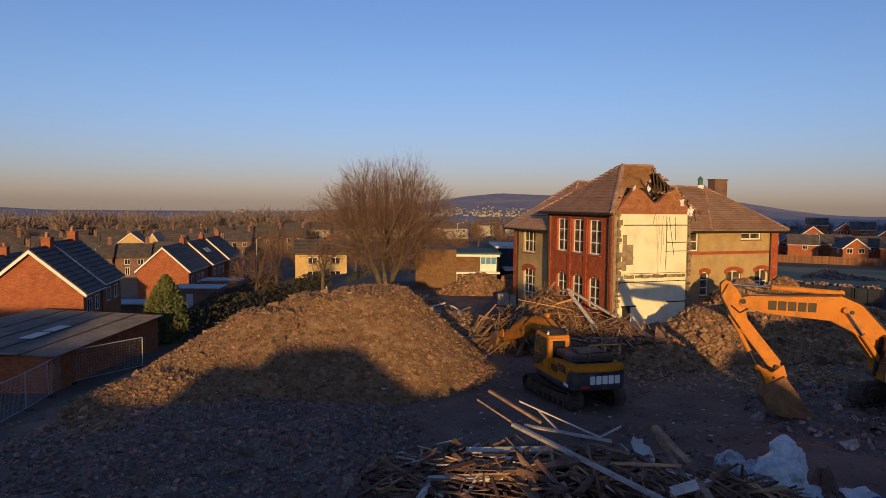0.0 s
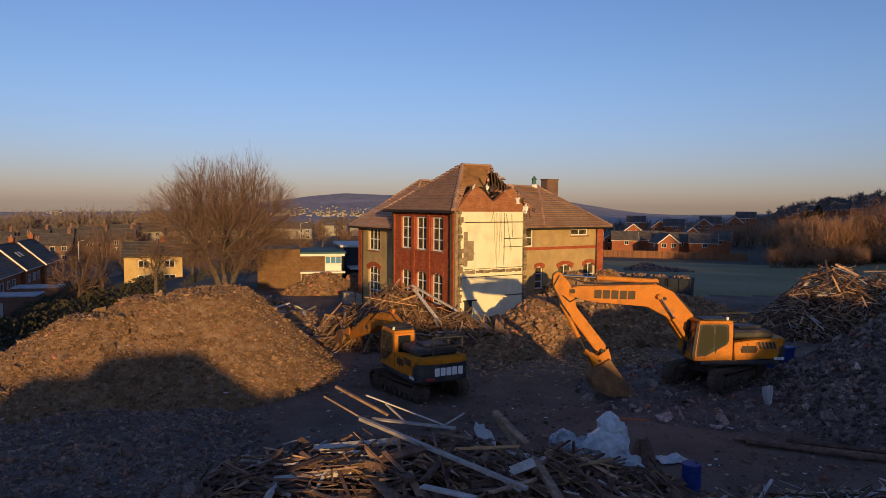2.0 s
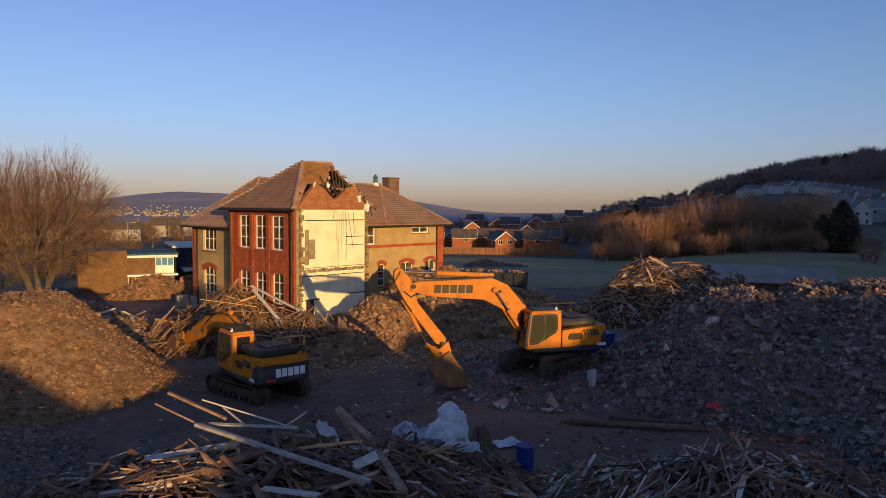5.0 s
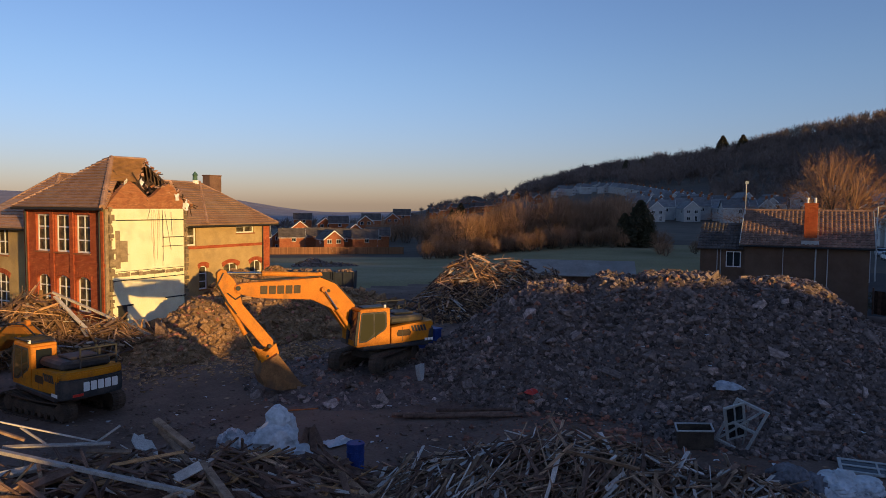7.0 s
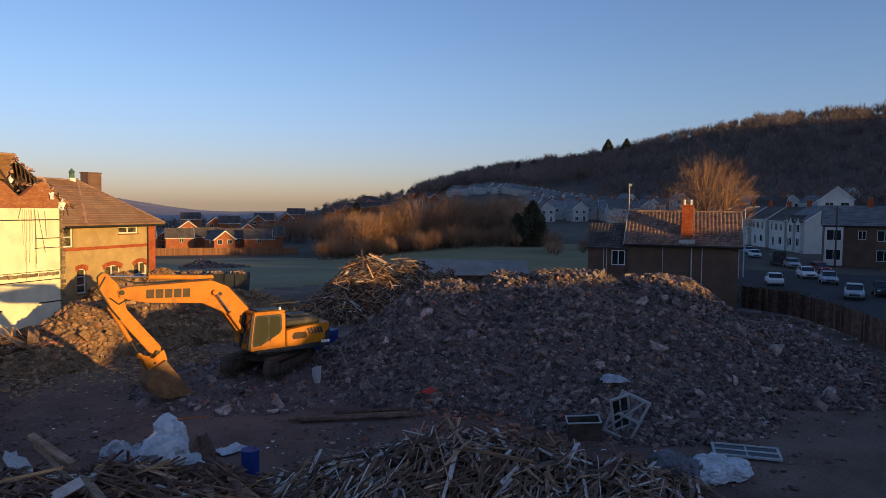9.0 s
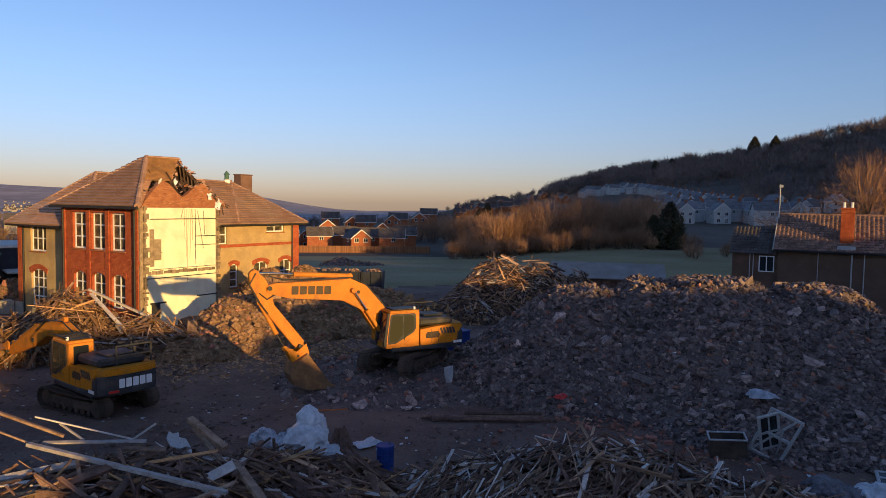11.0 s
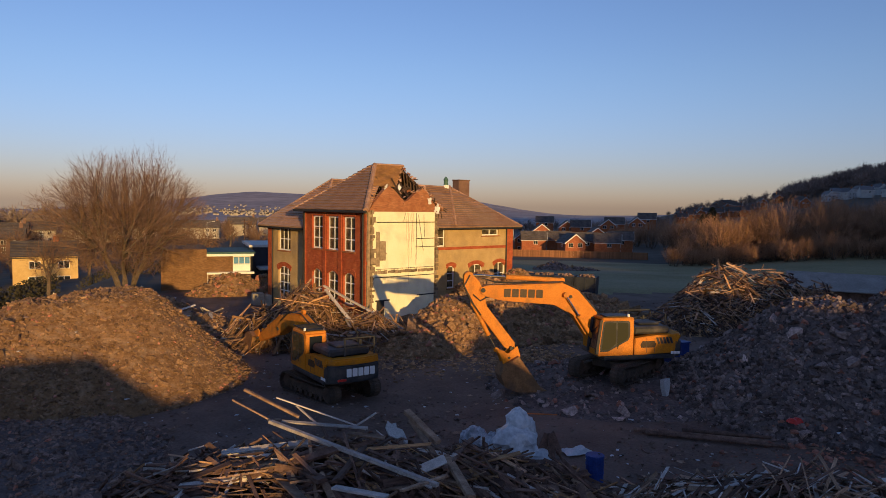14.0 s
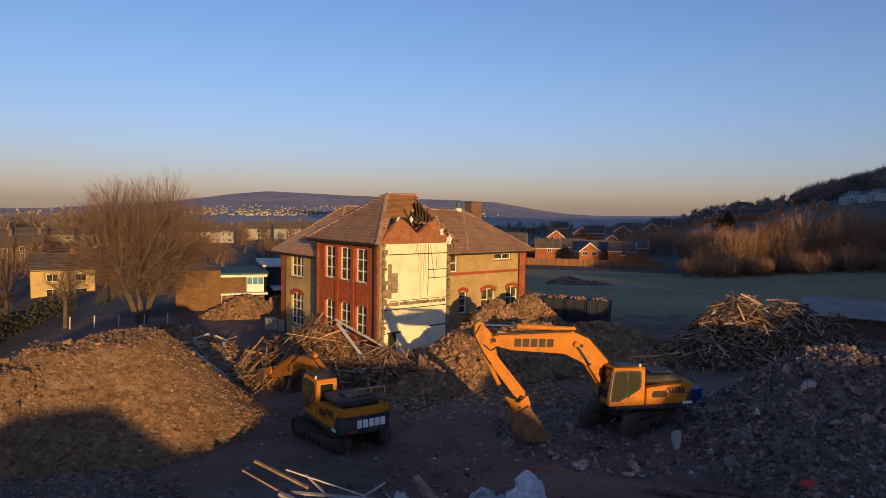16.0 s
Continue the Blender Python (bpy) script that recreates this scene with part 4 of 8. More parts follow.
def excavator(m, label, boom, arm, bucket, arm_ram, bucket_ram, link, turn):
    X = thing("excavator", m, label, "excavator", "excavators")
    bm = fresh()
    box(bm, (0, 0, 0.6), (1.5, 1.9, 0.35), (0, 0, turn), 0.05)
    tube(bm, (0, 0, 0.7), (0, 0, 1.02), 0.62, n=20)
    part("undercarriage", bm, M_STEEL, X)
    for y in (-1.1, 1.1):
        track(X, y, turn)
    bm = fresh()
    slab(bm, (-2.3, -1.3, 1.0), (1.3, 1.3, 1.22), 0.04)
    part("deck", bm, M_CHARCOAL, X)
    for s in (1, -1):
        bm = fresh()
        prism(bm, [(-2.25, 1.28), (-0.22 if s > 0 else 0.9, 1.2), (-0.22 if s > 0 else 0.9, 2.0), (-1.1, 2.1), (-2.45, 2.18), (-2.5, 1.95)], s * 1.28, s * 0.85, bevel=0.03)
        side = part("side_panel", bm, M_YELLOW, X)
        for k in range(5):
            bm = fresh()
            prism(bm, [(-2.2 + k * 0.17, 1.72), (-2.08 + k * 0.17, 1.72), (-1.96 + k * 0.17, 2.02), (-2.08 + k * 0.17, 2.02)], s * 1.29, s * 1.27)
            part("vent_slot", bm, M_CHARCOAL, side)
        for k in range(2):
            bm = fresh()
            slab(bm, (-1.25 + k * 0.42, s * 1.275, 1.3), (-1.23 + k * 0.42, s * 1.285, 2.0))
            part("panel_seam", bm, M_CHARCOAL, side)
    bm = fresh()
    prism(bm, [(-1.25, 1.55), (-0.55, 1.55), (-0.5, 1.68), (-0.6, 1.86), (-1.2, 1.86), (-1.32, 1.72)], 1.284, 1.278)
    part("oval_sticker", bm, M_LETTER_D, X, "dark oval company sticker")
    bm = fresh()
    outline = [(-2.25, -1.3), (-2.6, -1.24), (-2.78, -0.9), (-2.85, 0), (-2.78, 0.9), (-2.6, 1.24), (-2.25, 1.3)]
    prism(bm, outline, 1.1, 1.88, "z", 0.06)
    cw = part("counterweight", bm, M_CHARCOAL, X, "rounded charcoal counterweight")
    bm = fresh()
    prism(bm, [(x * 0.995, y * 0.99) for x, y in outline], 1.88, 2.16, "z", 0.06)
    part("counterweight_cap", bm, M_YELLOW, X)
    bm = fresh()
    slab(bm, (-2.82, 0.45, 1.2), (-2.74, 0.85, 1.3))
    part("tail_lamp", bm, M_REDLAMP, cw)
    bars(cw, pose(-2.885, 0.5, 1.38, 0, 0, -87), 1.45, 0.36, M_LETTER_W)
    bars(cw, pose(-2.05, 1.315, 1.22, 0, 0, 180), 0.5, 0.13, M_LETTER_W, count=3)
    bm = fresh()
    slab(bm, (-2.2, -1.0, 2.12), (-0.3, 1.0, 2.48), 0.1)
    slab(bm, (-1.9, -0.6, 2.48), (-0.8, 0.5, 2.58), 0.05)
    part("engine_hood", bm, M_CHARCOAL, X)
    bm = fresh()
    tube(bm, (-1.7, -0.75, 2.3), (-1.7, -0.75, 2.75), 0.07, n=10)
    part("exhaust", bm, M_CHARCOAL, X)
    for x, y in ((-2.3, -1.15), (-2.3, 0.3), (-0.6, -1.15)):
        bm = fresh()
        tube(bm, (x, y, 2.1), (x, y, 2.97), 0.04, n=6)
        part("handrail_post", bm, M_CHARCOAL, X)
    for a, b in (((-2.3, -1.15), (-2.3, 0.3)), ((-2.3, -1.15), (-0.6, -1.15))):
        for z in (2.55, 2.95):
            bm = fresh()
            tube(bm, (*a, z), (*b, z), 0.035, n=6)
            part("handrail", bm, M_CHARCOAL, X)
    # cab
    cab = new("cab")
    cab.parent = X
    out = [(1.62, 1.22), (1.68, 1.62), (1.48, 2.85), (1.32, 2.98), (-0.08, 3.0), (-0.16, 2.9), (-0.16, 1.22)]
    y0, y1 = 0.24, 1.26
    bm = fresh()
    prism(bm, [(1.6, 1.2), (1.62, 1.5), (-0.14, 1.5), (-0.14, 1.2)], y0, y1, bevel=0.02)
    for y in (y0, y1 - 0.1):
        prism(bm, [(1.56, 1.5), (1.54, 1.62), (1.38, 2.85), (1.3, 2.85), (1.46, 1.62), (1.46, 1.5)], y, y + 0.1)
        prism(bm, [(-0.15, 1.5), (0.3, 1.5), (0.06, 1.75), (0.04, 2.86), (-0.15, 2.86)], y, y + 0.1)
    part("cab_frame", bm, M_YELLOW, cab)
    for y in (y0 - 0.01, y1 - 0.09):
        bm = fresh()
        prism(bm, [(1.72, 1.3), (1.7, 1.62), (1.52, 2.88), (1.4, 2.88), (1.56, 1.62), (1.58, 1.3)], y, y + 0.1)
        part("front_pillar", bm, M_CHARCOAL, cab)
    pane = [(1.5, 1.4), (1.52, 1.6), (1.38, 2.78), (1.3, 2.83), (0.12, 2.83), (0.04, 2.76), (0.02, 2.1), (0.12, 1.92), (0.5, 1.72), (1.1, 1.42)]
    cx, cz = 0.78, 2.15
    for y, out in ((y1, 1), (y0, -1)):
        bm = fresh()
        prism(bm, [(1.6, 1.22), (1.64, 1.6), (1.44, 2.86), (-0.15, 2.86), (-0.15, 1.22)], y - 0.03 * out, y + 0.005 * out)
        side = part("door_panel", bm, M_YELLOW, cab)
        bm = fresh()
        prism(bm, pane, y + 0.001 * out, y + 0.012 * out)
        part("window_seal", bm, M_CHARCOAL, side)
        for x0, x1 in ((0.74, 9), (-9, 0.66)):
            bm = fresh()
            pts = [(cx + (px - cx) * 0.87, cz + (pz - cz) * 0.87) for px, pz in pane]
            if x0 > 0:
                pts = [(max(px, x0), pz) for px, pz in pts]
            else:
                pts = [(min(px, x1), pz) for px, pz in pts]
            clean = [p for i, p in enumerate(pts) if math.dist(p, pts[i - 1]) > 0.02]
            prism(bm, clean, y + 0.002 * out, y + 0.02 * out)
            part("side_glass", bm, M_CABGLASS, side)
    bm = fresh()
    slab(bm, (-0.16, y0 - 0.02, 2.84), (1.42, y1 + 0.02, 2.98), 0.05)
    part("cab_roof", bm, M_YELLOW, cab)
    bm = fresh()
    slab(bm, (-0.06, y0 + 0.1, 3.0), (1.2, y1 - 0.1, 3.05), 0.02)
    part("roof_hatch", bm, M_CHARCOAL, cab)
    bm = fresh()
    prism(bm, [(1.64, 1.5), (1.62, 1.62), (1.45, 2.84), (1.43, 2.84), (1.6, 1.62), (1.62, 1.5)], y0 + 0.1, y1 - 0.1)
    part("front_glass", bm, M_GLASS, cab)
    bm = fresh()
    slab(bm, (-0.13, y0 + 0.2, 1.9), (-0.11, y1 - 0.2, 2.75))
    part("rear_glass", bm, M_GLASS, cab)
    bm = fresh()
    for a, b in (((y0 + 0.1), (y0 + 0.2)), ((y1 - 0.2), (y1 - 0.1))):
        slab(bm, (-0.14, a, 1.5), (-0.1, b, 2.84))
    slab(bm, (-0.14, y0 + 0.2, 1.5), (-0.1, y1 - 0.2, 1.9))
    slab(bm, (-0.14, y0 + 0.2, 2.75), (-0.1, y1 - 0.2, 2.84))
    part("rear_panel", bm, M_YELLOW, cab)
    bm = fresh()
    slab(bm, (0.1, 0.5, 1.5), (0.6, 1.0, 1.75), 0.05)
    slab(bm, (0.05, 0.5, 1.75), (0.2, 1.0, 2.4), 0.05)
    part("seat", bm, M_CHARCOAL, cab)
    bm = fresh()
    tube(bm, (0.1, 1.2, 3.0), (0.1, 1.2, 3.14), 0.06, n=8)
    part("beacon", bm, M_LETTER_W, cab, "small roof beacon")
    bm = fresh()
    slab(bm, (0.3, -1.25, 1.22), (1.25, -0.6, 1.75), 0.05)
    part("tool_box", bm, M_YELLOW, X)
    # boom, arm, bucket
    bm = fresh()
    prism(bm, boom, -0.3, 0.24, bevel=0.04)
    bo = part("boom", bm, M_YELLOW, X, "bent orange-yellow boom")
    top = max(boom, key=lambda p: p[1])
    return X, bo


def dig_end(X, arm, bucket, arm_ram, bucket_ram, boom_ram, link, teeth, dark_end=True):
    bm = fresh()
    prism(bm, arm, -0.19, 0.13, bevel=0.035)
    part("arm", bm, M_YELLOW, X)
    cylinder(X, *arm_ram, 0.62, 0.11, -0.03)
    cylinder(X, *bucket_ram, 0.68, 0.1, -0.03)
    for y in (-0.42, 0.36):
        cylinder(X, *boom_ram, 0.6, 0.1, y)
    bk = new("bucket")
    bk.parent = X
    bm = fresh()
    cx, cz = sum(p[0] for p in bucket) / len(bucket), sum(p[1] for p in bucket) / len(bucket)
    inner = [(x + (cx - x) * 0.12, z + (cz - z) * 0.12) for x, z in bucket]
    prism(bm, bucket + inner[::-1], -0.5, 0.46)
    part("bucket_shell", bm, M_WORN, bk, "worn steel digging bucket")
    for y in (-0.55, 0.46):
        bm = fresh()
        prism(bm, bucket, y, y + 0.05, bevel=0.01)
        part("side_plate", bm, M_WORN, bk)
    (xa, za), d = teeth
    for i in range(5):
        bm = fresh()
        y = -0.44 + i * 0.21
        prism(bm, [(xa, za + 0.07), (xa + d[0], za + d[1]), (xa, za - 0.07), (xa - 0.5 * d[0], za - 0.5 * d[1])], y - 0.05, y + 0.05)
        part("tooth", bm, M_WORN, bk)
    for y in (-0.3, 0.2):
        bm = fresh()
        prism(bm, link, y, y + 0.06, bevel=0.01)
        part("bucket_link", bm, M_YELLOW, X)


boom1 = [(0.75, 1.35), (1.3, 1.3), (1.75, 2.0), (2.45, 3.0), (3.4, 3.48), (5.9, 3.7), (6.5, 3.85), (6.95, 4.0), (7.0, 4.3), (6.6, 4.42), (5.9, 4.42), (2.95, 4.48), (2.2, 4.15), (1.2, 3.05), (0.7, 1.95)]
arm1 = [(7.72, 4.9), (7.5, 5.08), (7.02, 4.62), (6.74, 4.1), (6.62, 3.45), (5.2, 1.68), (5.42, 1.38), (5.72, 1.5), (7.12, 3.3), (7.7, 4.35)]
bucket1 = [(5.15, 1.15), (5.85, 0.75), (5.98, 0.25), (5.75, -0.28), (5.2, -0.52), (4.3, -0.56), (3.95, -0.5)]
EX1, b1 = excavator(pose(16.4, 30.35, 0.85, 0, 0, 180), "orange-yellow tracked excavator with raised boom, side on to the wrecked school", boom1, None, None, None, None, None, 35)
dig_end(EX1, arm1, bucket1, ((2.95, 4.6), (7.4, 4.88)), ((7.25, 3.55), (6.1, 1.4)), ((1.2, 1.5), (2.9, 3.95)), [(6.25, 1.5), (6.05, 1.3), (5.75, 0.6), (5.0, 1.1), (5.15, 1.6), (5.6, 1.25)], ((3.95, -0.5), (-0.28, -0.02)))
bars(b1, pose(5.9, 0.252, 3.88, 0, 2, 180), 1.95, 0.38, M_LETTER_D)
boom2 = [(0.75, 1.35), (1.3, 1.3), (2.2, 2.05), (3.4, 2.5), (4.7, 2.45), (6.2, 1.75), (6.5, 1.95), (6.4, 2.25), (4.9, 3.05), (3.2, 3.2), (1.9, 2.8), (0.7, 1.95)]
arm2 = [(5.6, 2.75), (6.1, 2.85), (6.8, 2.5), (9.9, 1.2), (9.95, 0.9), (9.6, 0.8), (6.9, 1.6), (6.2, 1.7)]
bucket2 = [(9.8, 1.1), (10.4, 1.3), (11.1, 1.1), (11.6, 0.55), (11.45, 0.1), (10.9, -0.02), (10.3, 0.02)]
EX2, b2 = excavator(pose(2.8, 32.5, 0.0, 0, 0, 110.5), "orange-yellow tracked excavator seen from behind, reaching towards the timber heap", boom2, None, None, None, None, None, 10)
dig_end(EX2, arm2, bucket2, ((3.3, 3.35), (5.8, 2.75)), ((6.6, 2.65), (9.4, 1.45)), ((1.2, 1.5), (3.3, 2.75)), [(9.4, 1.45), (9.6, 1.55), (10.5, 1.2), (9.9, 0.9), (9.8, 1.1), (9.5, 1.1)], ((10.3, 0.02), (-0.2, 0.05)))


def hoses(X, runs):
    """Dark hydraulic hoses along boom and arm, each a run of points (x, z)."""
    for k, (pts, y) in enumerate(runs):
        bm = fresh()
        for (xa, za), (xb, zb) in zip(pts, pts[1:]):
            tube(bm, (xa, y, za), (xb, y, zb), 0.03, n=5)
        part("hydraulic_hose", bm, M_CHARCOAL, X)


hoses(EX1, [([(0.9, 2.6), (1.3, 3.25), (2.25, 4.25), (2.95, 4.55), (5.4, 4.5), (6.4, 4.6), (6.9, 4.75)], 0.15), ([(0.9, 2.6), (1.3, 3.25), (2.25, 4.25), (2.95, 4.55), (5.4, 4.5), (6.2, 4.5)], -0.2), ([(6.4, 4.45), (6.6, 3.9), (6.95, 3.7), (7.3, 4.0)], 0.16), ([(7.45, 4.9), (7.72, 4.4), (7.3, 3.6), (6.9, 3.05)], 0.16)])
hoses(EX2, [([(0.9, 2.3), (1.9, 2.9), (3.2, 3.3), (4.9, 3.15), (6.2, 2.5)], 0.15), ([(0.9, 2.3), (1.9, 2.9), (3.2, 3.3), (4.9, 3.15), (6.2, 2.5)], -0.2)])
for X_, rows in ((EX1, ((6.85, 4.2, 0.26), (5.45, 1.5, 0.2), (2.6, 3.85, 0.2), (5.55, 1.05, 0.15))), (EX2, ((6.25, 2.05, 0.22), (9.8, 0.98, 0.18)))):
    for x, z, r in rows:
        bm = fresh()
        tube(bm, (x, -0.34, z), (x, 0.3, z), r * 0.4, n=14)
        part("pivot_pin", bm, M_CHARCOAL, X_)
for i in range(8):
    bm = fresh()
    tube(bm, (0.1 + i * 0.16, 0.26, 3.1), (0.1 + i * 0.16, 1.24, 3.1), 0.015, n=4)
    part("guard_bar", bm, M_CHARCOAL, EX2)
for y in (0.26, 1.22):
    bm = fresh()
    slab(bm, (0.05, y, 3.08), (1.4, y + 0.04, 3.12))
    part("guard_rail", bm, M_CHARCOAL, EX2)

# the low ramp of rubble on which the side-on machine stands
mound("rubble_bed", lambda x, y: bump_hill(x, y, 17.5, 31.5, 7.5, 6.0, 1.15, 10, 0.68), 9, 26, 24, 39, 0.3, 0.08, M_GREYRUB, "low bed of crushed rubble under the excavator", SHAPES_GREY, M_GREYSTONE, 120, 1500, (0.12, 0.4), (0.05, 0.2), 16, red=0.1)


# ---- heaps of demolition timber ----
def plank_shapes(material, seed):
    rng = random.Random(seed)
    shapes = []
    for i in range(5):
        bm = fresh()
        box(bm, (0, 0, 0), (1, 1, 1))
        for v in bm.verts:
            if abs(v.co.x) > 0.4:
                v.co.x += rng.uniform(-0.02, 0.02)
                v.co.z += rng.uniform(-0.15, 0.15)
                v.co.y += rng.uniform(-0.1, 0.1)
        shapes.append(finish(bm, "plank", material))
    return shapes


# warmer copy of the weathered timber, low sunlight put into its colour
M_TIMBER_WARM = mat("sunlit_warm_timber", (0.24, 0.125, 0.055), (0.44, 0.26, 0.12), 3, 0.85, 0.3, 40, vary=0.45, island=0.45)
PLANKS = {"warm": plank_shapes(M_TIMBER_WARM, 24), "mid": plank_shapes(M_TIMBER, 21), "dark": plank_shapes(M_TIMBER_DARK, 22), "pale": plank_shapes(M_TIMBER_PALE, 23)}
PLANK_MATS = {"warm": M_TIMBER_WARM, "mid": M_TIMBER, "dark": M_TIMBER_DARK, "pale": M_TIMBER_PALE}


def timber_pile(height, x0, x1, y0, y1, label, n_big, n_small, seed, length=(1.2, 4.0), mix=(0.5, 0.35, 0.15), bias=None, thick=1.0, steep=0.35):
    rng = random.Random(seed)
    core = new("timber_pile")
    core.empty_display_size = 0.3
    tagged(core, label, "timber heap", "heaps of demolition timber")
    placed = {"mid": [], "dark": [], "pale": [], "warm": []}
    done = tries = 0
    total = n_big + n_small
    while done < total and tries < 60 * total:
        tries += 1
        x, y = rng.uniform(x0, x1), rng.uniform(y0, y1)
        h = height(x, y)
        if h <= 0.05:
            continue
        deep = rng.random() ** 0.6 if done >= n_big else rng.uniform(0.75, 1.05)
        L = rng.uniform(*length) * (1.0 if done < n_big else 0.75)
        yaw = rng.uniform(0, 180) if bias is None or rng.random() > 0.6 else rng.gauss(bias, 22)
        dx, dy = math.cos(radians(yaw)), math.sin(radians(yaw))
        g = (height(x + dx * 0.6, y + dy * 0.6) - height(x - dx * 0.6, y - dy * 0.6)) / 1.2
        g = max(-0.7, min(0.7, g)) * 0.8 + rng.gauss(0, 0.5) * steep
        pitch = -math.degrees(math.atan(g))
        z = float(land(x, y)) + h * deep + 0.03
        drop = abs(math.sin(math.atan(g))) * L / 2
        z = max(z, drop * 0.75 + 0.05)
        kind = rng.choices(("mid", "dark", "pale", "warm"), (*mix, 0.0)[:4])[0]
        w, t = rng.choice(((0.11, 0.06), (0.16, 0.04), (0.2, 0.045), (0.09, 0.06), (0.06, 0.04), (0.045, 0.03), (0.07, 0.05), (0.25, 0.05)))
        m = pose(x, y, z, rng.gauss(0, 30), pitch, yaw) @ Matrix.Diagonal((L, w * thick, t * thick, 1))
        k = rng.randrange(5)
        if done < n_big:
            ob = new("plank", PLANKS[kind][k])
            ob.matrix_world = m
            ob.parent = core
        else:
            placed[kind].append((k, m))
        done += 1
    for kind, rows in placed.items():
        if rows:
            joined("timber_scrap", PLANKS[kind], rows, PLANK_MATS[kind], core)
    return core


def beam(parent, p, q, w, t, material, roll=0, name="beam", label=""):
    p, q = Vector(p), Vector(q)
    d = q - p
    yaw, pitch = math.degrees(math.atan2(d.y, d.x)), -math.degrees(math.atan2(d.z, math.hypot(d.x, d.y)))
    bm = fresh()
    box(bm, (0, 0, 0), (d.length, w, t), bevel=0.008)
    ob = part(name, bm, material, parent, label)
    ob.matrix_world = pose(*((p + q) / 2), 0, pitch, yaw) @ pose(0, 0, 0, roll)
    return ob


def near_heap(x, y):
    return max(bump_hill(x, y, 2.0, 20.0, 7.4, 4.2, 1.9, -8, 0.8), bump_hill(x, y, 6.3, 19.8, 4.0, 3.0, 1.35), bump_hill(x, y, -2.2, 20.8, 3.2, 2.6, 1.1))


def right_heap(x, y):
    return max(bump_hill(x, y, 15.4, 14.9, 6.2, 3.2, 1.9, -39, 0.85), bump_hill(x, y, 18.6, 11.5, 3, 2.5, 1.1))


def school_heap(x, y):
    return max(bump_hill(x, y, 2.0, 45.3, 4.6, 3.4, 3.5, 25), bump_hill(x, y, 5.6, 43.6, 4.0, 2.4, 1.9, -10), bump_hill(x, y, -0.2, 46.5, 3.0, 3.0, 2.0))


def back_heap(x, y):
    return max(bump_hill(x, y, 34, 47.5, 6.0, 4.6, 5.0, -10, 0.9), bump_hill(x, y, 37.6, 46.8, 5.2, 4, 4.8, 0, 0.86), bump_hill(x, y, 40.6, 45.5, 3.5, 3.5, 3.4), bump_hill(x, y, 30.5, 46.5, 4, 4, 2.5))


T1 = timber_pile(near_heap, -6, 11, 14.5, 24.5, "tangled heap of splintered planks and beams on bare earth", 300, 2600, 31, (0.5, 2.6), (0.2, 0.66, 0.04, 0.1), -30, 0.8, steep=0.55)
brng = random.Random(71)
for a, b, w, h, m_ in (
        ((0.34, 21.19, 2.2), (4.72, 17.16, 1.5), 0.17, 0.1, M_TIMBER_PALE),
        ((-0.46, 21.69, 3.1), (1.21, 21.51, 2.2), 0.14, 0.07, M_TIMBER),
        ((-0.83, 22.0, 2.7), (0.51, 21.32, 2.1), 0.07, 0.05, M_TIMBER),
        ((0.68, 21.48, 2.1), (3.3, 20.98, 1.9), 0.14, 0.05, M_TIMBER_PALE),
        ((4.79, 22.58, 1.9), (5.56, 21.02, 1.3), 0.22, 0.16, M_TIMBER),
        ((4.91, 22.48, 1.6), (5.29, 19.98, 1.2), 0.14, 0.1, M_TIMBER),
        ((5.55, 19.77, 1.3), (5.52, 16.72, 1.3), 0.24, 0.12, M_TIMBER),
        ((6.18, 20.9, 0.9), (7.66, 20.89, 0.9), 0.2, 0.05, M_TIMBER_PALE),
        ((6.22, 20.69, 0.9), (6.74, 19.5, 0.8), 0.16, 0.05, M_TIMBER_PALE),
        ((-3.34, 21.86, 0.8), (-2.2, 21.03, 0.8), 0.26, 0.2, M_TIMBER_PALE),
        ((0.54, 19.2, 1.3), (1.27, 16.96, 1.4), 0.34, 0.05, M_TIMBER),
        ((-0.57, 19.45, 1.2), (0.73, 19.83, 1.3), 0.24, 0.05, M_TIMBER_PALE),
        ((2.02, 17.53, 1.5), (3.31, 16.67, 1.5), 0.26, 0.06, M_TIMBER_PALE),
        ((7.87, 20.93, 0.45), (9.11, 20.48, 0.35), 0.14, 0.07, M_TIMBER),
        ((2.68, 20.92, 1.8), (3.78, 20.56, 1.7), 0.22, 0.05, M_TIMBER),
        ((3.01, 21.61, 1.8), (3.64, 21.56, 2.2), 0.1, 0.05, M_TIMBER_PALE),
        ((3.68, 16.74, 1.6), (5.09, 17.77, 1.5), 0.15, 0.06, M_TIMBER),
        ((-2.25, 22.76, 0.9), (-1.36, 22.91, 1.1), 0.07, 0.04, M_TIMBER_PALE),
        ((1.13, 22.09, 2.4), (1.71, 21.52, 2.0), 0.08, 0.05, M_TIMBER_PALE),
        ((0.51, 21.33, 2.9), (2.98, 21.3, 1.9), 0.06, 0.04, M_TIMBER_PALE),
):
    beam(T1, a, b, w, h, m_, brng.uniform(-12, 12))
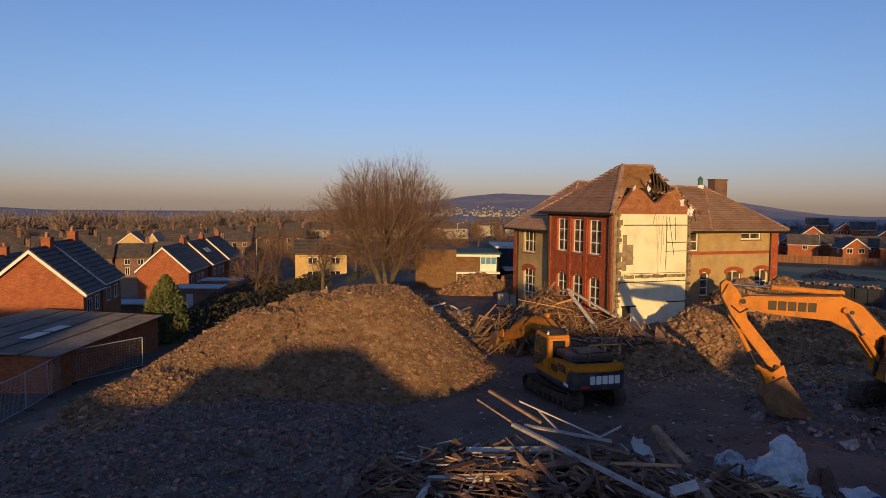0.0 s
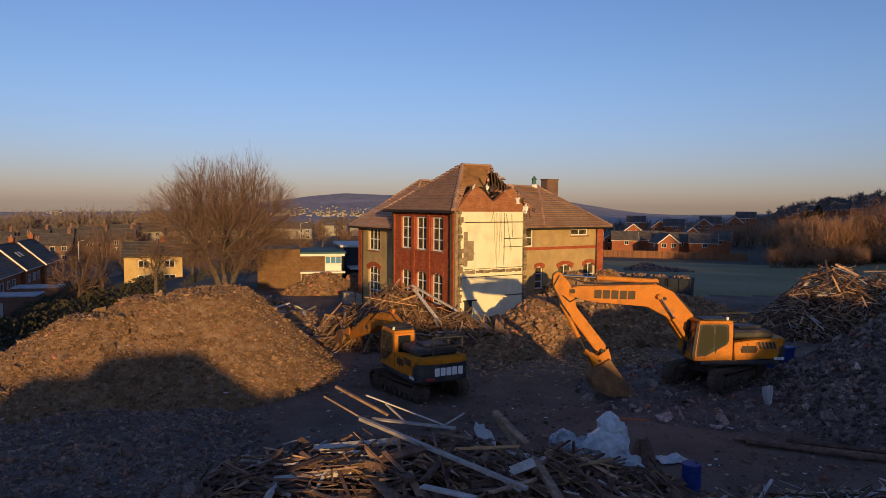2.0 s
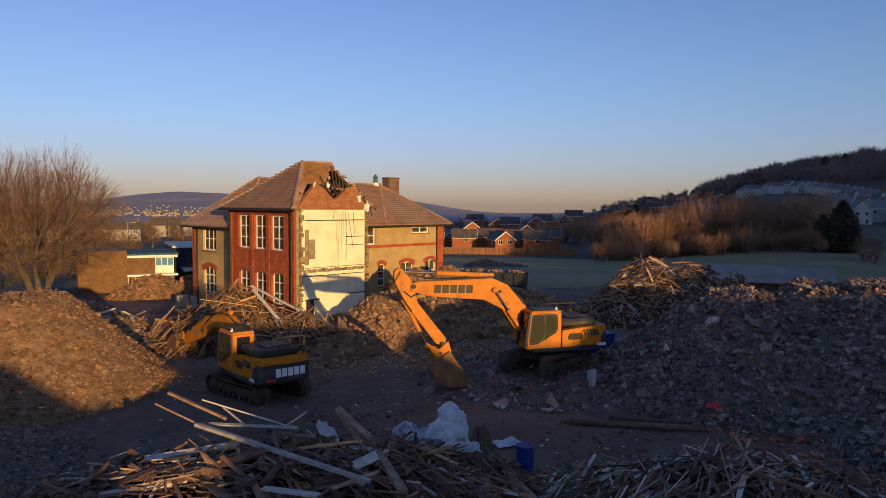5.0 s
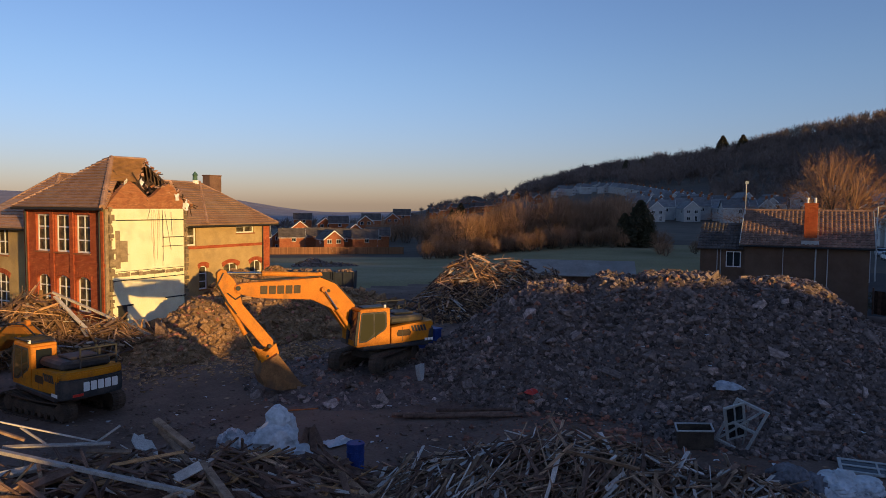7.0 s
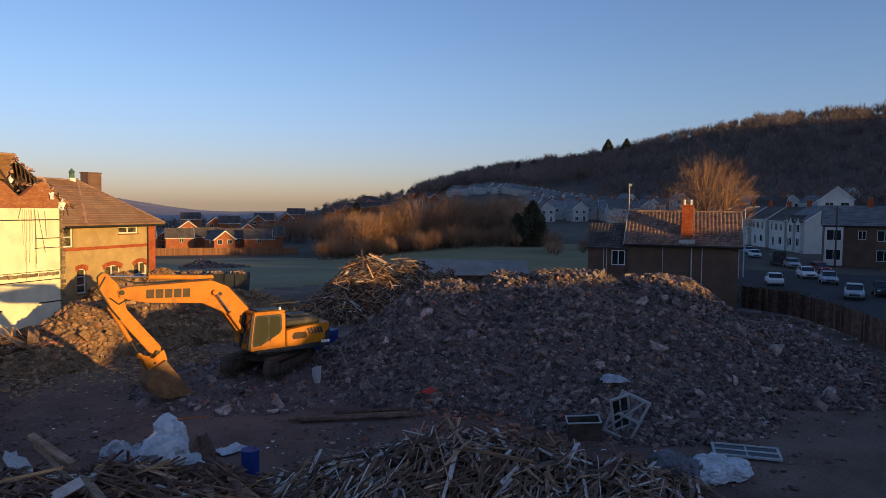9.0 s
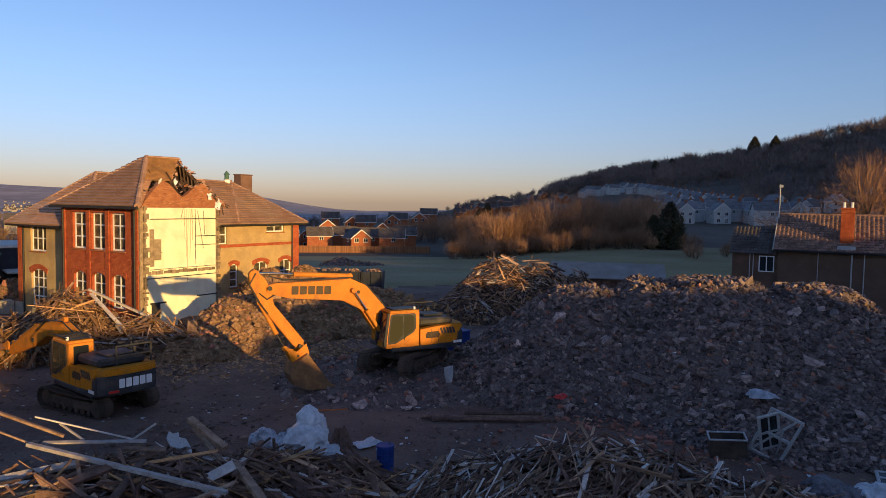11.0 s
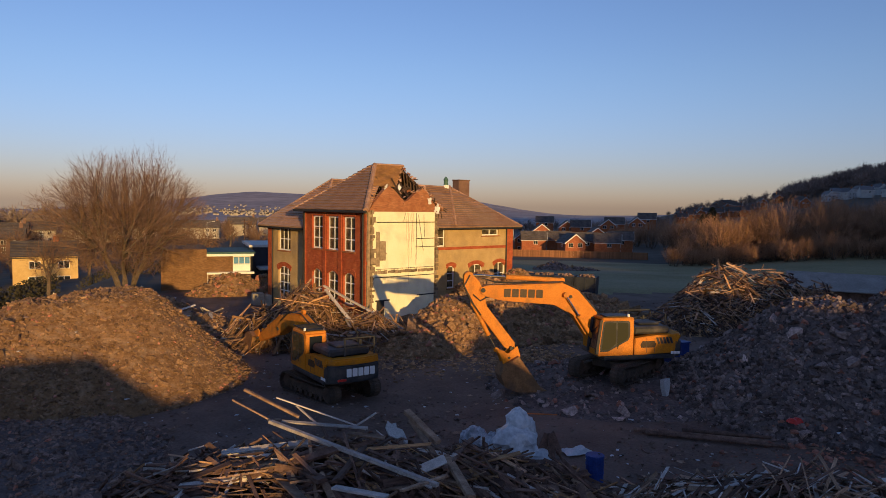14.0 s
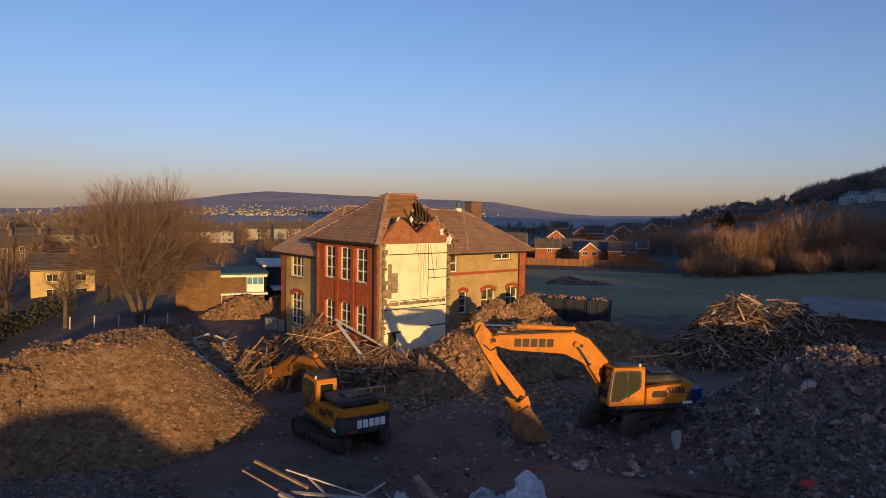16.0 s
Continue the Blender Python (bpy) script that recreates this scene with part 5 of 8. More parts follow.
for i in range(26):
    x, y, a, L = brng.uniform(-2.5, 7.0), brng.uniform(17.5, 22.2), radians(brng.gauss(-35, 40)), brng.uniform(1.2, 3.2)
    z = max(0.35, near_heap(x, y) + brng.uniform(-0.25, 0.05))
    dz = brng.uniform(-0.45, 0.45)
    o = Vector((math.cos(a) * L / 2, math.sin(a) * L / 2, dz * min(1, z)))
    beam(T1, Vector((x, y, z)) - o, Vector((x, y, z)) + o, brng.choice((0.1, 0.15, 0.22, 0.3)), brng.choice((0.05, 0.08, 0.12)), brng.choice((M_TIMBER_PALE, M_TIMBER, M_TIMBER_DARK, M_TIMBER_DARK)), brng.uniform(0, 40))
# a torn white panel caught in the planks
bm = fresh()
prism(bm, [(-0.32, -0.2), (-0.05, -0.3), (0.2, -0.22), (0.36, -0.28), (0.3, 0.05), (0.08, 0.12), (0.12, 0.3), (-0.1, 0.24), (-0.2, 0.34), (-0.36, 0.1)], -0.02, 0.02)
bmesh.ops.transform(bm, matrix=pose(4.25, 21.5, 1.6, -48, 14, 25), verts=bm.verts[:])
solo("torn_panel", bm, M_OLDWHITE, "torn white wall panel caught among the planks", "panel")
timber_pile(right_heap, 8, 24, 7, 22, "low tangle of thin broken laths and battens", 300, 2200, 32, (0.5, 2.6), (0.45, 0.35, 0.2), 20, 0.55, steep=0.5)
T3 = timber_pile(school_heap, -6, 11, 38, 51, "tall tangle of roof timbers against the red brick wall", 300, 2000, 33, (1.0, 3.6), (0.1, 0.2, 0.04, 0.66), None, 0.7, steep=0.7)
beam(T3, (3.2, 46.0, 3.5), (8.6, 43.2, 0.7), 0.2, 0.12, M_TIMBER_PALE)
beam(T3, (3.3, 45.6, 3.3), (5.3, 42.5, 0.9), 0.22, 0.1, M_TIMBER_PALE)
beam(T3, (4.6, 42.4, 1.0), (9.0, 42.6, 1.0), 0.16, 0.1, M_TIMBER_PALE)
beam(T3, (-1.0, 46.8, 1.5), (2.4, 45.6, 3.0), 0.12, 0.06, M_TIMBER)
timber_pile(back_heap, 25, 48, 41, 54, "broad heap of broken roof timbers behind the stone pile", 300, 3600, 34, (0.5, 2.3), (0.2, 0.46, 0.06, 0.28), None, 0.62)


timber_pile(lambda x, y: max(bump_hill(x, y, -6.5, 53.5, 3.0, 4.5, 0.9), bump_hill(x, y, -8, 57, 2.5, 2.5, 1.5)), -11, -2, 48, 61, "scatter of pale planks on a low heap of earth", 110, 0, 35, (1.0, 3.0), (0.5, 0.2, 0.3), 110, steep=0.3)
for a, b in (((-6.0, 40.9, 3.2), (-3.4, 37.6, 1.2)), ((-5.2, 42.5, 2.4), (-3.0, 39.6, 1.0)), ((-4.9, 43.2, 1.8), (-3.2, 41.6, 0.9))):
    bm = fresh()
    tube(bm, a, b, 0.09, n=4)
    solo("scaffold_board", bm, M_TIMBER_PALE, "pale board lying down the side of the mound", "board", group="boards on the mound")
for x, y, r in ((-1.6, 62.5, 10), (-0.3, 61.6, 35)):
    bm = fresh()
    box(bm, (0, 0, 0.5), (1.0, 0.9, 1.0), bevel=0.04)
    solo("concrete_cube", bm, M_FARCREAM, "pale concrete cube standing by the end wall", "concrete block", pose(x, y, 0, 0, 0, r), "concrete cubes")


# ---- loose scraps over the yard ----
def scatter(name, shapes, material, count, region, size, seed, label, category, keep=None):
    rng = random.Random(seed)
    rows = []
    while len(rows) < count:
        x, y = rng.uniform(region[0], region[1]), rng.uniform(region[2], region[3])
        if keep and not keep(x, y, rng):
            continue
        s = size[0] + (size[1] - size[0]) * rng.random() ** 4
        rows.append((rng.randrange(len(shapes)) // 5 * 5 + rng.randrange(3), Matrix.LocRotScale((x, y, float(land(x, y)) + s * 0.15), Euler((rng.uniform(-0.4, 0.4), rng.uniform(-0.4, 0.4), rng.uniform(0, 6.3))), (s * rng.uniform(0.8, 1.7), s * rng.uniform(0.6, 1), s * rng.uniform(0.4, 0.8)))))
    ob = joined(name, shapes, rows, material)
    return tagged(ob, label, category, kind="stuff")


def patchy(x, y, rng):
    return noise.noise((x * 0.12, y * 0.12, 4)) + 0.25 * (rng.random() - 0.5) > (-0.12 if 2 < x < 16 and 20 < y < 40 else -0.22)


scatter("gravel", SHAPES_SPOIL, M_SPOIL, 14000, (-22, 48, 8, 62), (0.025, 0.16), 41, "small brown stones trodden into the yard", "gravel", patchy)
scatter("brick_crumbs", SHAPES_RED, M_BRICKBIT, 1500, (13, 30, 12, 24), (0.04, 0.2), 42, "scatter of crushed red brick on the ground", "brick rubble", lambda x, y, r: math.hypot((x - 20.5) / 5, (y - 17.5) / 4.5) < r.random() + 0.35)
scatter("crushed_masonry", SHAPES_GREY, M_STONE, 5200, (4, 26, 31, 45), (0.03, 0.17), 45, "crushed masonry spread before the school", "rubble", lambda x, y, r: math.hypot((x - 13) / 9, (y - 38) / 5.5) < 0.35 + 0.75 * r.random())
scatter("trodden_crumbs", SHAPES_EARTH, M_DIRT, 7000, (-6, 24, 17, 44), (0.02, 0.09), 46, "small clods of trodden earth over the yard", "earth")
scatter("yard_rubble", SHAPES_GREY, M_GREYSTONE, 3200, (36, 60, 3, 27), (0.03, 0.26), 47, "loose broken stone beside the heap and the fence", "rubble")
scatter("pale_chippings", SHAPES_GREY, M_TIMBER_PALE, 700, (-18, 34, 10, 50), (0.03, 0.13), 44, "pale chips of plaster and board", "debris")


# ---- trees ----
def crown_lists(seed, height, width, tips, low=0.2, bole=0.12, r_tip=0.012, twig=0.5, sprays=3, lump=0.2, power=0.42, cut=40, sides=5, end=2, stems=1):
    """Vertices and faces of wood and of fine twigs: limbs that fork again and again towards tips spread through an uneven crown."""
    rng, npr = random.Random(seed), np.random.default_rng(seed)
    wood, fine = ([], []), ([], [])
    zc, rz, rx = height * (1 + low) / 2, height * (1 - low) / 2, width / 2
    pts = []
    while len(pts) < tips:
        d = npr.normal(size=3)
        d /= np.linalg.norm(d)
        out = 1 + lump * noise.noise((d[0] * 1.7 + seed, d[1] * 1.7, d[2] * 1.7)) + 0.6 * lump * noise.noise((d[0] * 4, d[1] * 4 + seed, d[2] * 4))
        k = npr.random() ** 0.45 * out
        q = np.array((d[0] * rx * k, d[1] * rx * k, zc + d[2] * rz * k))
        if q[2] < zc:
            q[:2] *= 1 - 0.35 * ((zc - q[2]) / rz) ** 2
        pts.append(q)

    def pipe(points, radii, out, n):
        base = len(out[0])
        d = (points[-1] - points[0]).normalized()
        a = d.orthogonal().normalized()
        b = d.cross(a)
        for c, r in zip(points, radii):
            for i in range(n):
                w = 2 * math.pi * i / n
                out[0].append(c + (a * math.cos(w) + b * math.sin(w)) * r)
        for k in range(len(points) - 1):
            for i in range(n):
                e = (i + 1) % n
                out[1].append((base + k * n + i, base + k * n + e, base + k * n + n + e, base + k * n + n + i))

    def spike(p, q, r):
        v = q - p
        o = v.orthogonal().normalized()
        o.rotate(Matrix.Rotation(rng.uniform(0, 6.283), 3, v.normalized()))
        base = len(fine[0])
        fine[0].extend((p - o * r, p + o * r, q))
        fine[1].append((base, base + 1, base + 2))

    def grow(arr, p, d):
        n = len(arr)
        c = Vector(arr.mean(0))
        if n <= end:
            for q in arr:
                q = Vector(q)
                spike(p, q, r_tip)
                v = (q - p).normalized()
                for k in range(sprays):
                    f = rng.uniform(0.3, 0.95)
                    w = (v + Vector((rng.gauss(0, 0.5), rng.gauss(0, 0.5), rng.gauss(0.15, 0.4)))).normalized()
                    a = p.lerp(q, f)
                    spike(a, a + w * twig * rng.uniform(0.5, 1.3), r_tip * 0.8)
            return
        gap = c - p
        way = (gap.normalized() * 0.75 + d * 0.5 + Vector((rng.gauss(0, 0.1), rng.gauss(0, 0.1), rng.gauss(0, 0.08)))).normalized()
        q = p + way * gap.length * rng.uniform(0.16, 0.36)
        r = r_tip * n ** power
        if n > cut:
            pipe([p, p.lerp(q, 0.5) + (d - way) * gap.length * 0.04, q], [r, r * 0.93, r * 0.85], wood, sides)
        else:
            pipe([p, q], [r, r * 0.85], fine, 3)
        if n > 8:
            ways = arr - np.array(q)
            ways /= np.linalg.norm(ways, axis=1)[:, None] + 0.05
            vals, vecs = np.linalg.eigh(np.cov(ways.T))
            order = np.argsort(ways @ (vecs[:, 2] + npr.normal(size=3) * 0.2))
        else:
            order = np.argsort(arr @ npr.normal(size=3))
        k = max(1, min(n - 1, int(n * rng.uniform(0.34, 0.66))))
        for part_ in (order[:k], order[k:]):
            grow(arr[part_], q, way)
    root = Vector((0, 0, -0.3))
    top = Vector((0.02 * height * rng.uniform(-1, 1), 0.02 * height * rng.uniform(-1, 1), height * bole))
    r0 = r_tip * tips ** power
    arr = np.array(pts)
    if stems > 1:
        turn = np.argsort(np.arctan2(arr[:, 1], arr[:, 0]))
        for group in np.array_split(turn, stems):
            mean = Vector(arr[group].mean(0))
            side = Vector((mean.x, mean.y, 0)).normalized()
            foot, lift = root + side * r0 * 0.5, side * r0 * 1.4 + Vector((0, 0, height * bole * rng.uniform(0.8, 1.5)))
            r1 = r_tip * len(group) ** power
            pipe([foot, foot + lift * 0.5 - side * r1 * 0.3, foot + lift], [r1 * 1.5, r1 * 1.15, r1], wood, sides + 2)
            grow(arr[group], foot + lift, (lift.normalized() + Vector((0, 0, 0.4))).normalized())
    else:
        pipe([root, root.lerp(top, 0.5), top], [r0 * 1.35, r0 * 1.08, r0], wood, sides + 3)
        grow(arr, top, Vector((0, 0, 1)))
    return wood, fine


def bare_tree(m, seed, height, width, label, twig_mat=None, group="", **kw):
    T = thing("tree", m, label, "tree", group)
    for name, (v, f), material in zip(("trunk", "crown"), crown_lists(seed, height, width, **kw), (M_BARK, twig_mat or M_TWIG)):
        ob = new(name, raw(name, v, f, material))
        ob.parent = T
    return T


def stand(x, y, turn=0, size=1.0):
    return pose(x, y, float(land(x, y)) - 0.05, 0, 0, turn) @ Matrix.Diagonal((size, size, size, 1))


bare_tree(stand(-13.2, 66.5, 20), 11, 13.6, 14.6, "large bare winter tree with several spreading stems", tips=8000, low=0.12, bole=0.1, r_tip=0.011, twig=0.8, sprays=4, lump=0.28, power=0.39, stems=6)
bare_tree(stand(-19.3, 66.0, 0), 5, 6.3, 4.6, "small bare tree with a pale slender trunk", tips=420, low=0.3, bole=0.3, r_tip=0.013, twig=0.4, sprays=3)
bare_tree(stand(-29.5, 74.0, 0), 6, 7.6, 6.4, "rounded bare tree beside the garden hedge", tips=800, low=0.1, bole=0.08, r_tip=0.014, twig=0.5, sprays=4)
bare_tree(stand(-30.5, 84.0, 0), 7, 11.5, 3.8, "tall narrow bare tree", tips=500, low=0.2, bole=0.2, r_tip=0.016, twig=0.5, sprays=3, lump=0.3)
bare_tree(stand(97.6, 52, 0), 9, 17.5, 13.5, "bare russet tree behind the house roof", M_TWIG_RED, tips=2600, low=0.12, bole=0.1, r_tip=0.022, twig=0.8, sprays=4, lump=0.35)
bare_tree(stand(97, 62, 0), 10, 11.0, 17.0, "broad low thicket of bare russet saplings", M_TWIG_RED, tips=1300, low=0.05, bole=0.03, r_tip=0.022, twig=0.8, sprays=4, lump=0.35)

# trees along the far side of the field
kinds = [bare_tree(stand(100 + 6 * i, 150 - 3 * i), 60 + i, (11.5, 9.5, 12.5, 8.5)[i], (10.5, 9.0, 10.0, 9.0)[i], "bare russet tree along the edge of the playing field", M_TWIG_RED, "trees along the field", tips=1000, low=0.04, bole=0.04, r_tip=0.03, twig=1.0, sprays=2, end=4, lump=0.3, power=0.33, cut=30, sides=4, stems=4) for i in range(4)]
rng = random.Random(77)
for i in range(84):
    h = 31.7 + 15.9 * i / 83 + rng.uniform(-0.4, 0.4)
    r = rng.uniform(166, 205)
    k = kinds[rng.randrange(4)]
    copy_thing(k, stand(r * math.sin(radians(h)), r * math.cos(radians(h)), rng.uniform(0, 360), rng.uniform(0.7, 1.22)))
for i in range(48):
    h, r = 31.2 + 16.6 * i / 47 + rng.uniform(-0.3, 0.3), rng.uniform(156, 166)
    copy_thing(kinds[i % 4], stand(r * math.sin(radians(h)), r * math.cos(radians(h)), rng.uniform(0, 360), rng.uniform(0.34, 0.55)))
for i in range(14):
    h, r = rng.uniform(26.5, 31), rng.uniform(235, 300)
    copy_thing(kinds[i % 4], stand(r * math.sin(radians(h)), r * math.cos(radians(h)), rng.uniform(0, 360), rng.uniform(0.7, 1.0)))
for i in range(14):
    h, r = rng.uniform(47.6, 60), rng.uniform(130, 170)
    copy_thing(kinds[3], stand(r * math.sin(radians(h)), r * math.cos(radians(h)), rng.uniform(0, 360), rng.uniform(0.3, 0.6)))
kinds2 = [bare_tree(stand(-60 - 20 * i, 150 + 12 * i), 80 + i, (9.0, 11.0, 8.0)[i], (8.5, 8.0, 9.0)[i], "bare brown tree among the far gardens", None, "trees among the gardens", tips=400, low=0.12, bole=0.12, r_tip=0.045, twig=1.0, sprays=2, end=4, lump=0.3, power=0.33, cut=30, sides=4) for i in range(3)]
for i in range(80):
    h = rng.uniform(-42, 14)
    r = rng.uniform(105, 330) if h < -12 else rng.uniform(120, 330)
    if r < 150 and h < -18:
        r += 60
    copy_thing(kinds2[rng.randrange(3)], stand(r * math.sin(radians(h)), r * math.cos(radians(h)), rng.uniform(0, 360), rng.uniform(0.6, 1.0)))


def woods():
    """Bare woodland on the hillsides, too many to count."""
    rng = random.Random(5)
    bases = []
    for s in range(5):
        lists = crown_lists(200 + s, 10, 9.5, 110, low=0.08, bole=0.1, r_tip=0.14, twig=1.4, sprays=1, lump=0.35, power=0.2, cut=40, sides=3, end=6)
        fitted = [l[0] for l in lists]
        v = np.array([tuple(p) for l in fitted for p in l])
        f, off = [], 0
        for l, vv in zip(lists, fitted):
            f += [tuple(i + off for i in q) for q in l[1]]
            off += len(vv)
        bases.append((v, f))
    verts, faces, n = [], [], 0

    def put(x, y, s, k):
        nonlocal n
        v, f = bases[k]
        a = rng.uniform(0, 6.28)
        c, sn = math.cos(a), math.sin(a)
        vv = np.stack([(v[:, 0] * c - v[:, 1] * sn) * s + x, (v[:, 0] * sn + v[:, 1] * c) * s + y, v[:, 2] * s + float(land(x, y)) - 0.3], 1)
        verts.append(vv)
        faces.extend(tuple(i + n for i in q) for q in f)
        n += len(vv)
    for i in range(1350):
        h = rng.uniform(38.5, 82)
        r = 450 + 470 * rng.random() ** 0.6
        if h < 58 and r < 600:
            r += 170
        if h < 46:
            r = max(r, 730 + rng.uniform(0, 160))
        put(r * math.sin(radians(h)), r * math.cos(radians(h)), rng.uniform(1.0, 1.9), rng.randrange(5))
    for i in range(420):
        h = rng.uniform(53, 84)
        r = rng.uniform(330, 600) + (40 if h < 60 else 0)
        put(r * math.sin(radians(h)), r * math.cos(radians(h)), rng.uniform(0.7, 1.3), rng.randrange(5))
    for i in range(330):
        h = rng.uniform(38, 82)
        r = rng.uniform(840, 925)
        put(r * math.sin(radians(h)), r * math.cos(radians(h)), rng.uniform(0.8, 1.6), rng.randrange(5))
    for i in range(220):
        h = rng.uniform(23, 41)
        r = rng.uniform(380, 860) if h < 31 else rng.uniform(800, 900)
        put(r * math.sin(radians(h)), r * math.cos(radians(h)), rng.uniform(0.6, 1.2), rng.randrange(5))
    for i in range(420):
        h = rng.uniform(-44, -9)
        r = rng.uniform(360, 560)
        put(r * math.sin(radians(h)), r * math.cos(radians(h)), rng.uniform(1.2, 1.9), rng.randrange(5))
    for i in range(260):
        h = rng.uniform(-42, 22)
        r = rng.uniform(400, 1000)
        put(r * math.sin(radians(h)), r * math.cos(radians(h)), rng.uniform(0.7, 1.2), rng.randrange(5))
    ob = new("woodland", raw("woodland", np.concatenate(verts), faces, mat("far_wood", (0.16, 0.118, 0.1), (0.26, 0.197, 0.163), 0.02, 0.95, 0.0, 0.3)))
    tagged(ob, "bare dark winter woodland on the hillside and in the valley", "woodland", kind="stuff")


woods()


def leafy(name, m, label, category, outline, count, leaf, material, seed, group=""):
    """An evergreen: many small leaf tufts filling a turned outline of (height, radius)."""
    rng = random.Random(seed)
    T = thing(name, m, label, category, group)
    bm = fresh()
    tube(bm, (0, 0, -0.1), (0, 0, outline[-1][0] * 0.85), 0.12, 0.03, 6)
    part("trunk", bm, M_BARK, T)
    verts, faces = [], []
    for i in range(count):
        z = rng.uniform(outline[0][0], outline[-1][0])
        R = float(np.interp(z, [o[0] for o in outline], [o[1] for o in outline]))
        a, r = rng.uniform(0, 6.28), R * (1 - 0.5 * rng.random() ** 2) * rng.uniform(0.85, 1.12)
        c = Vector((r * math.cos(a), r * math.sin(a), z))
        u = Vector((rng.gauss(0, 1), rng.gauss(0, 1), rng.gauss(0, 1))).normalized()
        v = u.orthogonal().normalized()
        b = len(verts)
        verts.extend((c - u * leaf * 0.5, c + u * leaf * 0.5 + v * leaf * 0.1, c + v * leaf * rng.uniform(0.7, 1.4) + Vector((0, 0, leaf * 0.3))))
        faces.append((b, b + 1, b + 2))
    ob = new("foliage", raw("foliage", verts, faces, material))
    ob.parent = T
    return T


leafy("conifer", stand(-27.8, 51.9, 0, 1.3), "dense yellow-green garden conifer", "conifer", [(0.1, 1.0), (1.0, 1.3), (2.4, 1.1), (3.4, 0.6), (4.1, 0.1)], 4200, 0.15, M_EVERGREEN, 1)
F = leafy("conifer", stand(119.5, 107.2), "dark spreading evergreen among bare trees", "conifer", [(0.5, 3.2), (3, 3.4), (6, 2.6), (9, 1.0), (10, 0.2)], 2600, 0.6, M_HEDGE, 2, "dark evergreens")
for h, r, s in ((46.9, 161, 0.72), (48.6, 159, 0.6), (33.0, 330, 1.0), (33.6, 420, 1.2), (53.6, 860, 2.4), (55.0, 860, 2.0), (46.6, 800, 1.6), (47.8, 800, 1.6)):
    copy_thing(F, stand(r * math.sin(radians(h)), r * math.cos(radians(h)), 40 * r, s))


def hedge(points, height, width, label, seed, count=900):
    rng = random.Random(seed)
    pts = [Vector(p) for p in points]
    H = new("hedge")
    verts, faces = [], []
    segs = list(zip(pts, pts[1:]))
    for p, q in segs:
        L = (q - p).length
        for i in range(int(L * count / 10)):
            c = p.lerp(q, rng.random()) + Vector((rng.uniform(-1, 1) * width / 2, rng.uniform(-1, 1) * width / 2))
            z = float(land(c.x, c.y)) + height * rng.uniform(0.0, 1.0) * (1 + 0.25 * noise.noise((c.x * 0.3, c.y * 0.3, 0)))
            u = Vector((rng.gauss(0, 1), rng.gauss(0, 1), rng.gauss(0, 1))).normalized() * 0.17
            v = u.orthogonal().normalized() * 0.2
            b = len(verts)
            o = Vector((c.x, c.y, z))
            verts.extend((o - u, o + u, o + v))
            faces.append((b, b + 1, b + 2))
    ob = new("hedge_leaf_mass", raw("hedge", verts, faces, M_HEDGE))
    bpy.data.objects.remove(H)
    ob.name = "hedge"
    return tagged(ob, label, "hedge", kind="stuff")


hedge([(-27.2, 51), (-27.5, 62), (-28, 76), (-27, 94)], 2.3, 1.6, "dark untidy garden hedge", 3)
hedge([(-33, 68), (-41, 92), (-44, 118)], 1.5, 3.0, "ragged garden shrubs between the houses", 5, 1500)
hedge([(-35, 64), (-39, 66)], 1.3, 1.5, "low shrubs by a garden", 6)
hedge([(-24, 94), (-13, 96)], 1.6, 1.4, "dark hedge before the pale house", 4)


# ---- houses ----
def simple_window(parent, m, w, h, material=None):
    win = new("window")
    win.parent = parent
    win.matrix_basis = m
    bm = fresh()
    t = 0.07
    for lo, hi in (((-w / 2, -0.04, 0), (-w / 2 + t, 0.02, h)), ((w / 2 - t, -0.04, 0), (w / 2, 0.02, h)), ((-w / 2 + t, -0.04, 0), (w / 2 - t, 0.02, t)), ((-w / 2 + t, -0.04, h - t), (w / 2 - t, 0.02, h)), ((-t / 2, -0.035, t), (t / 2, 0.015, h - t))):
        slab(bm, lo, hi)
    part("window_frame", bm, material or M_WHITE, win)
    bm = fresh()
    slab(bm, (-w / 2 + 0.03, -0.012, 0.03), (w / 2 - 0.03, 0.0, h - 0.03))
    part("pane", bm, M_GLASS, win)


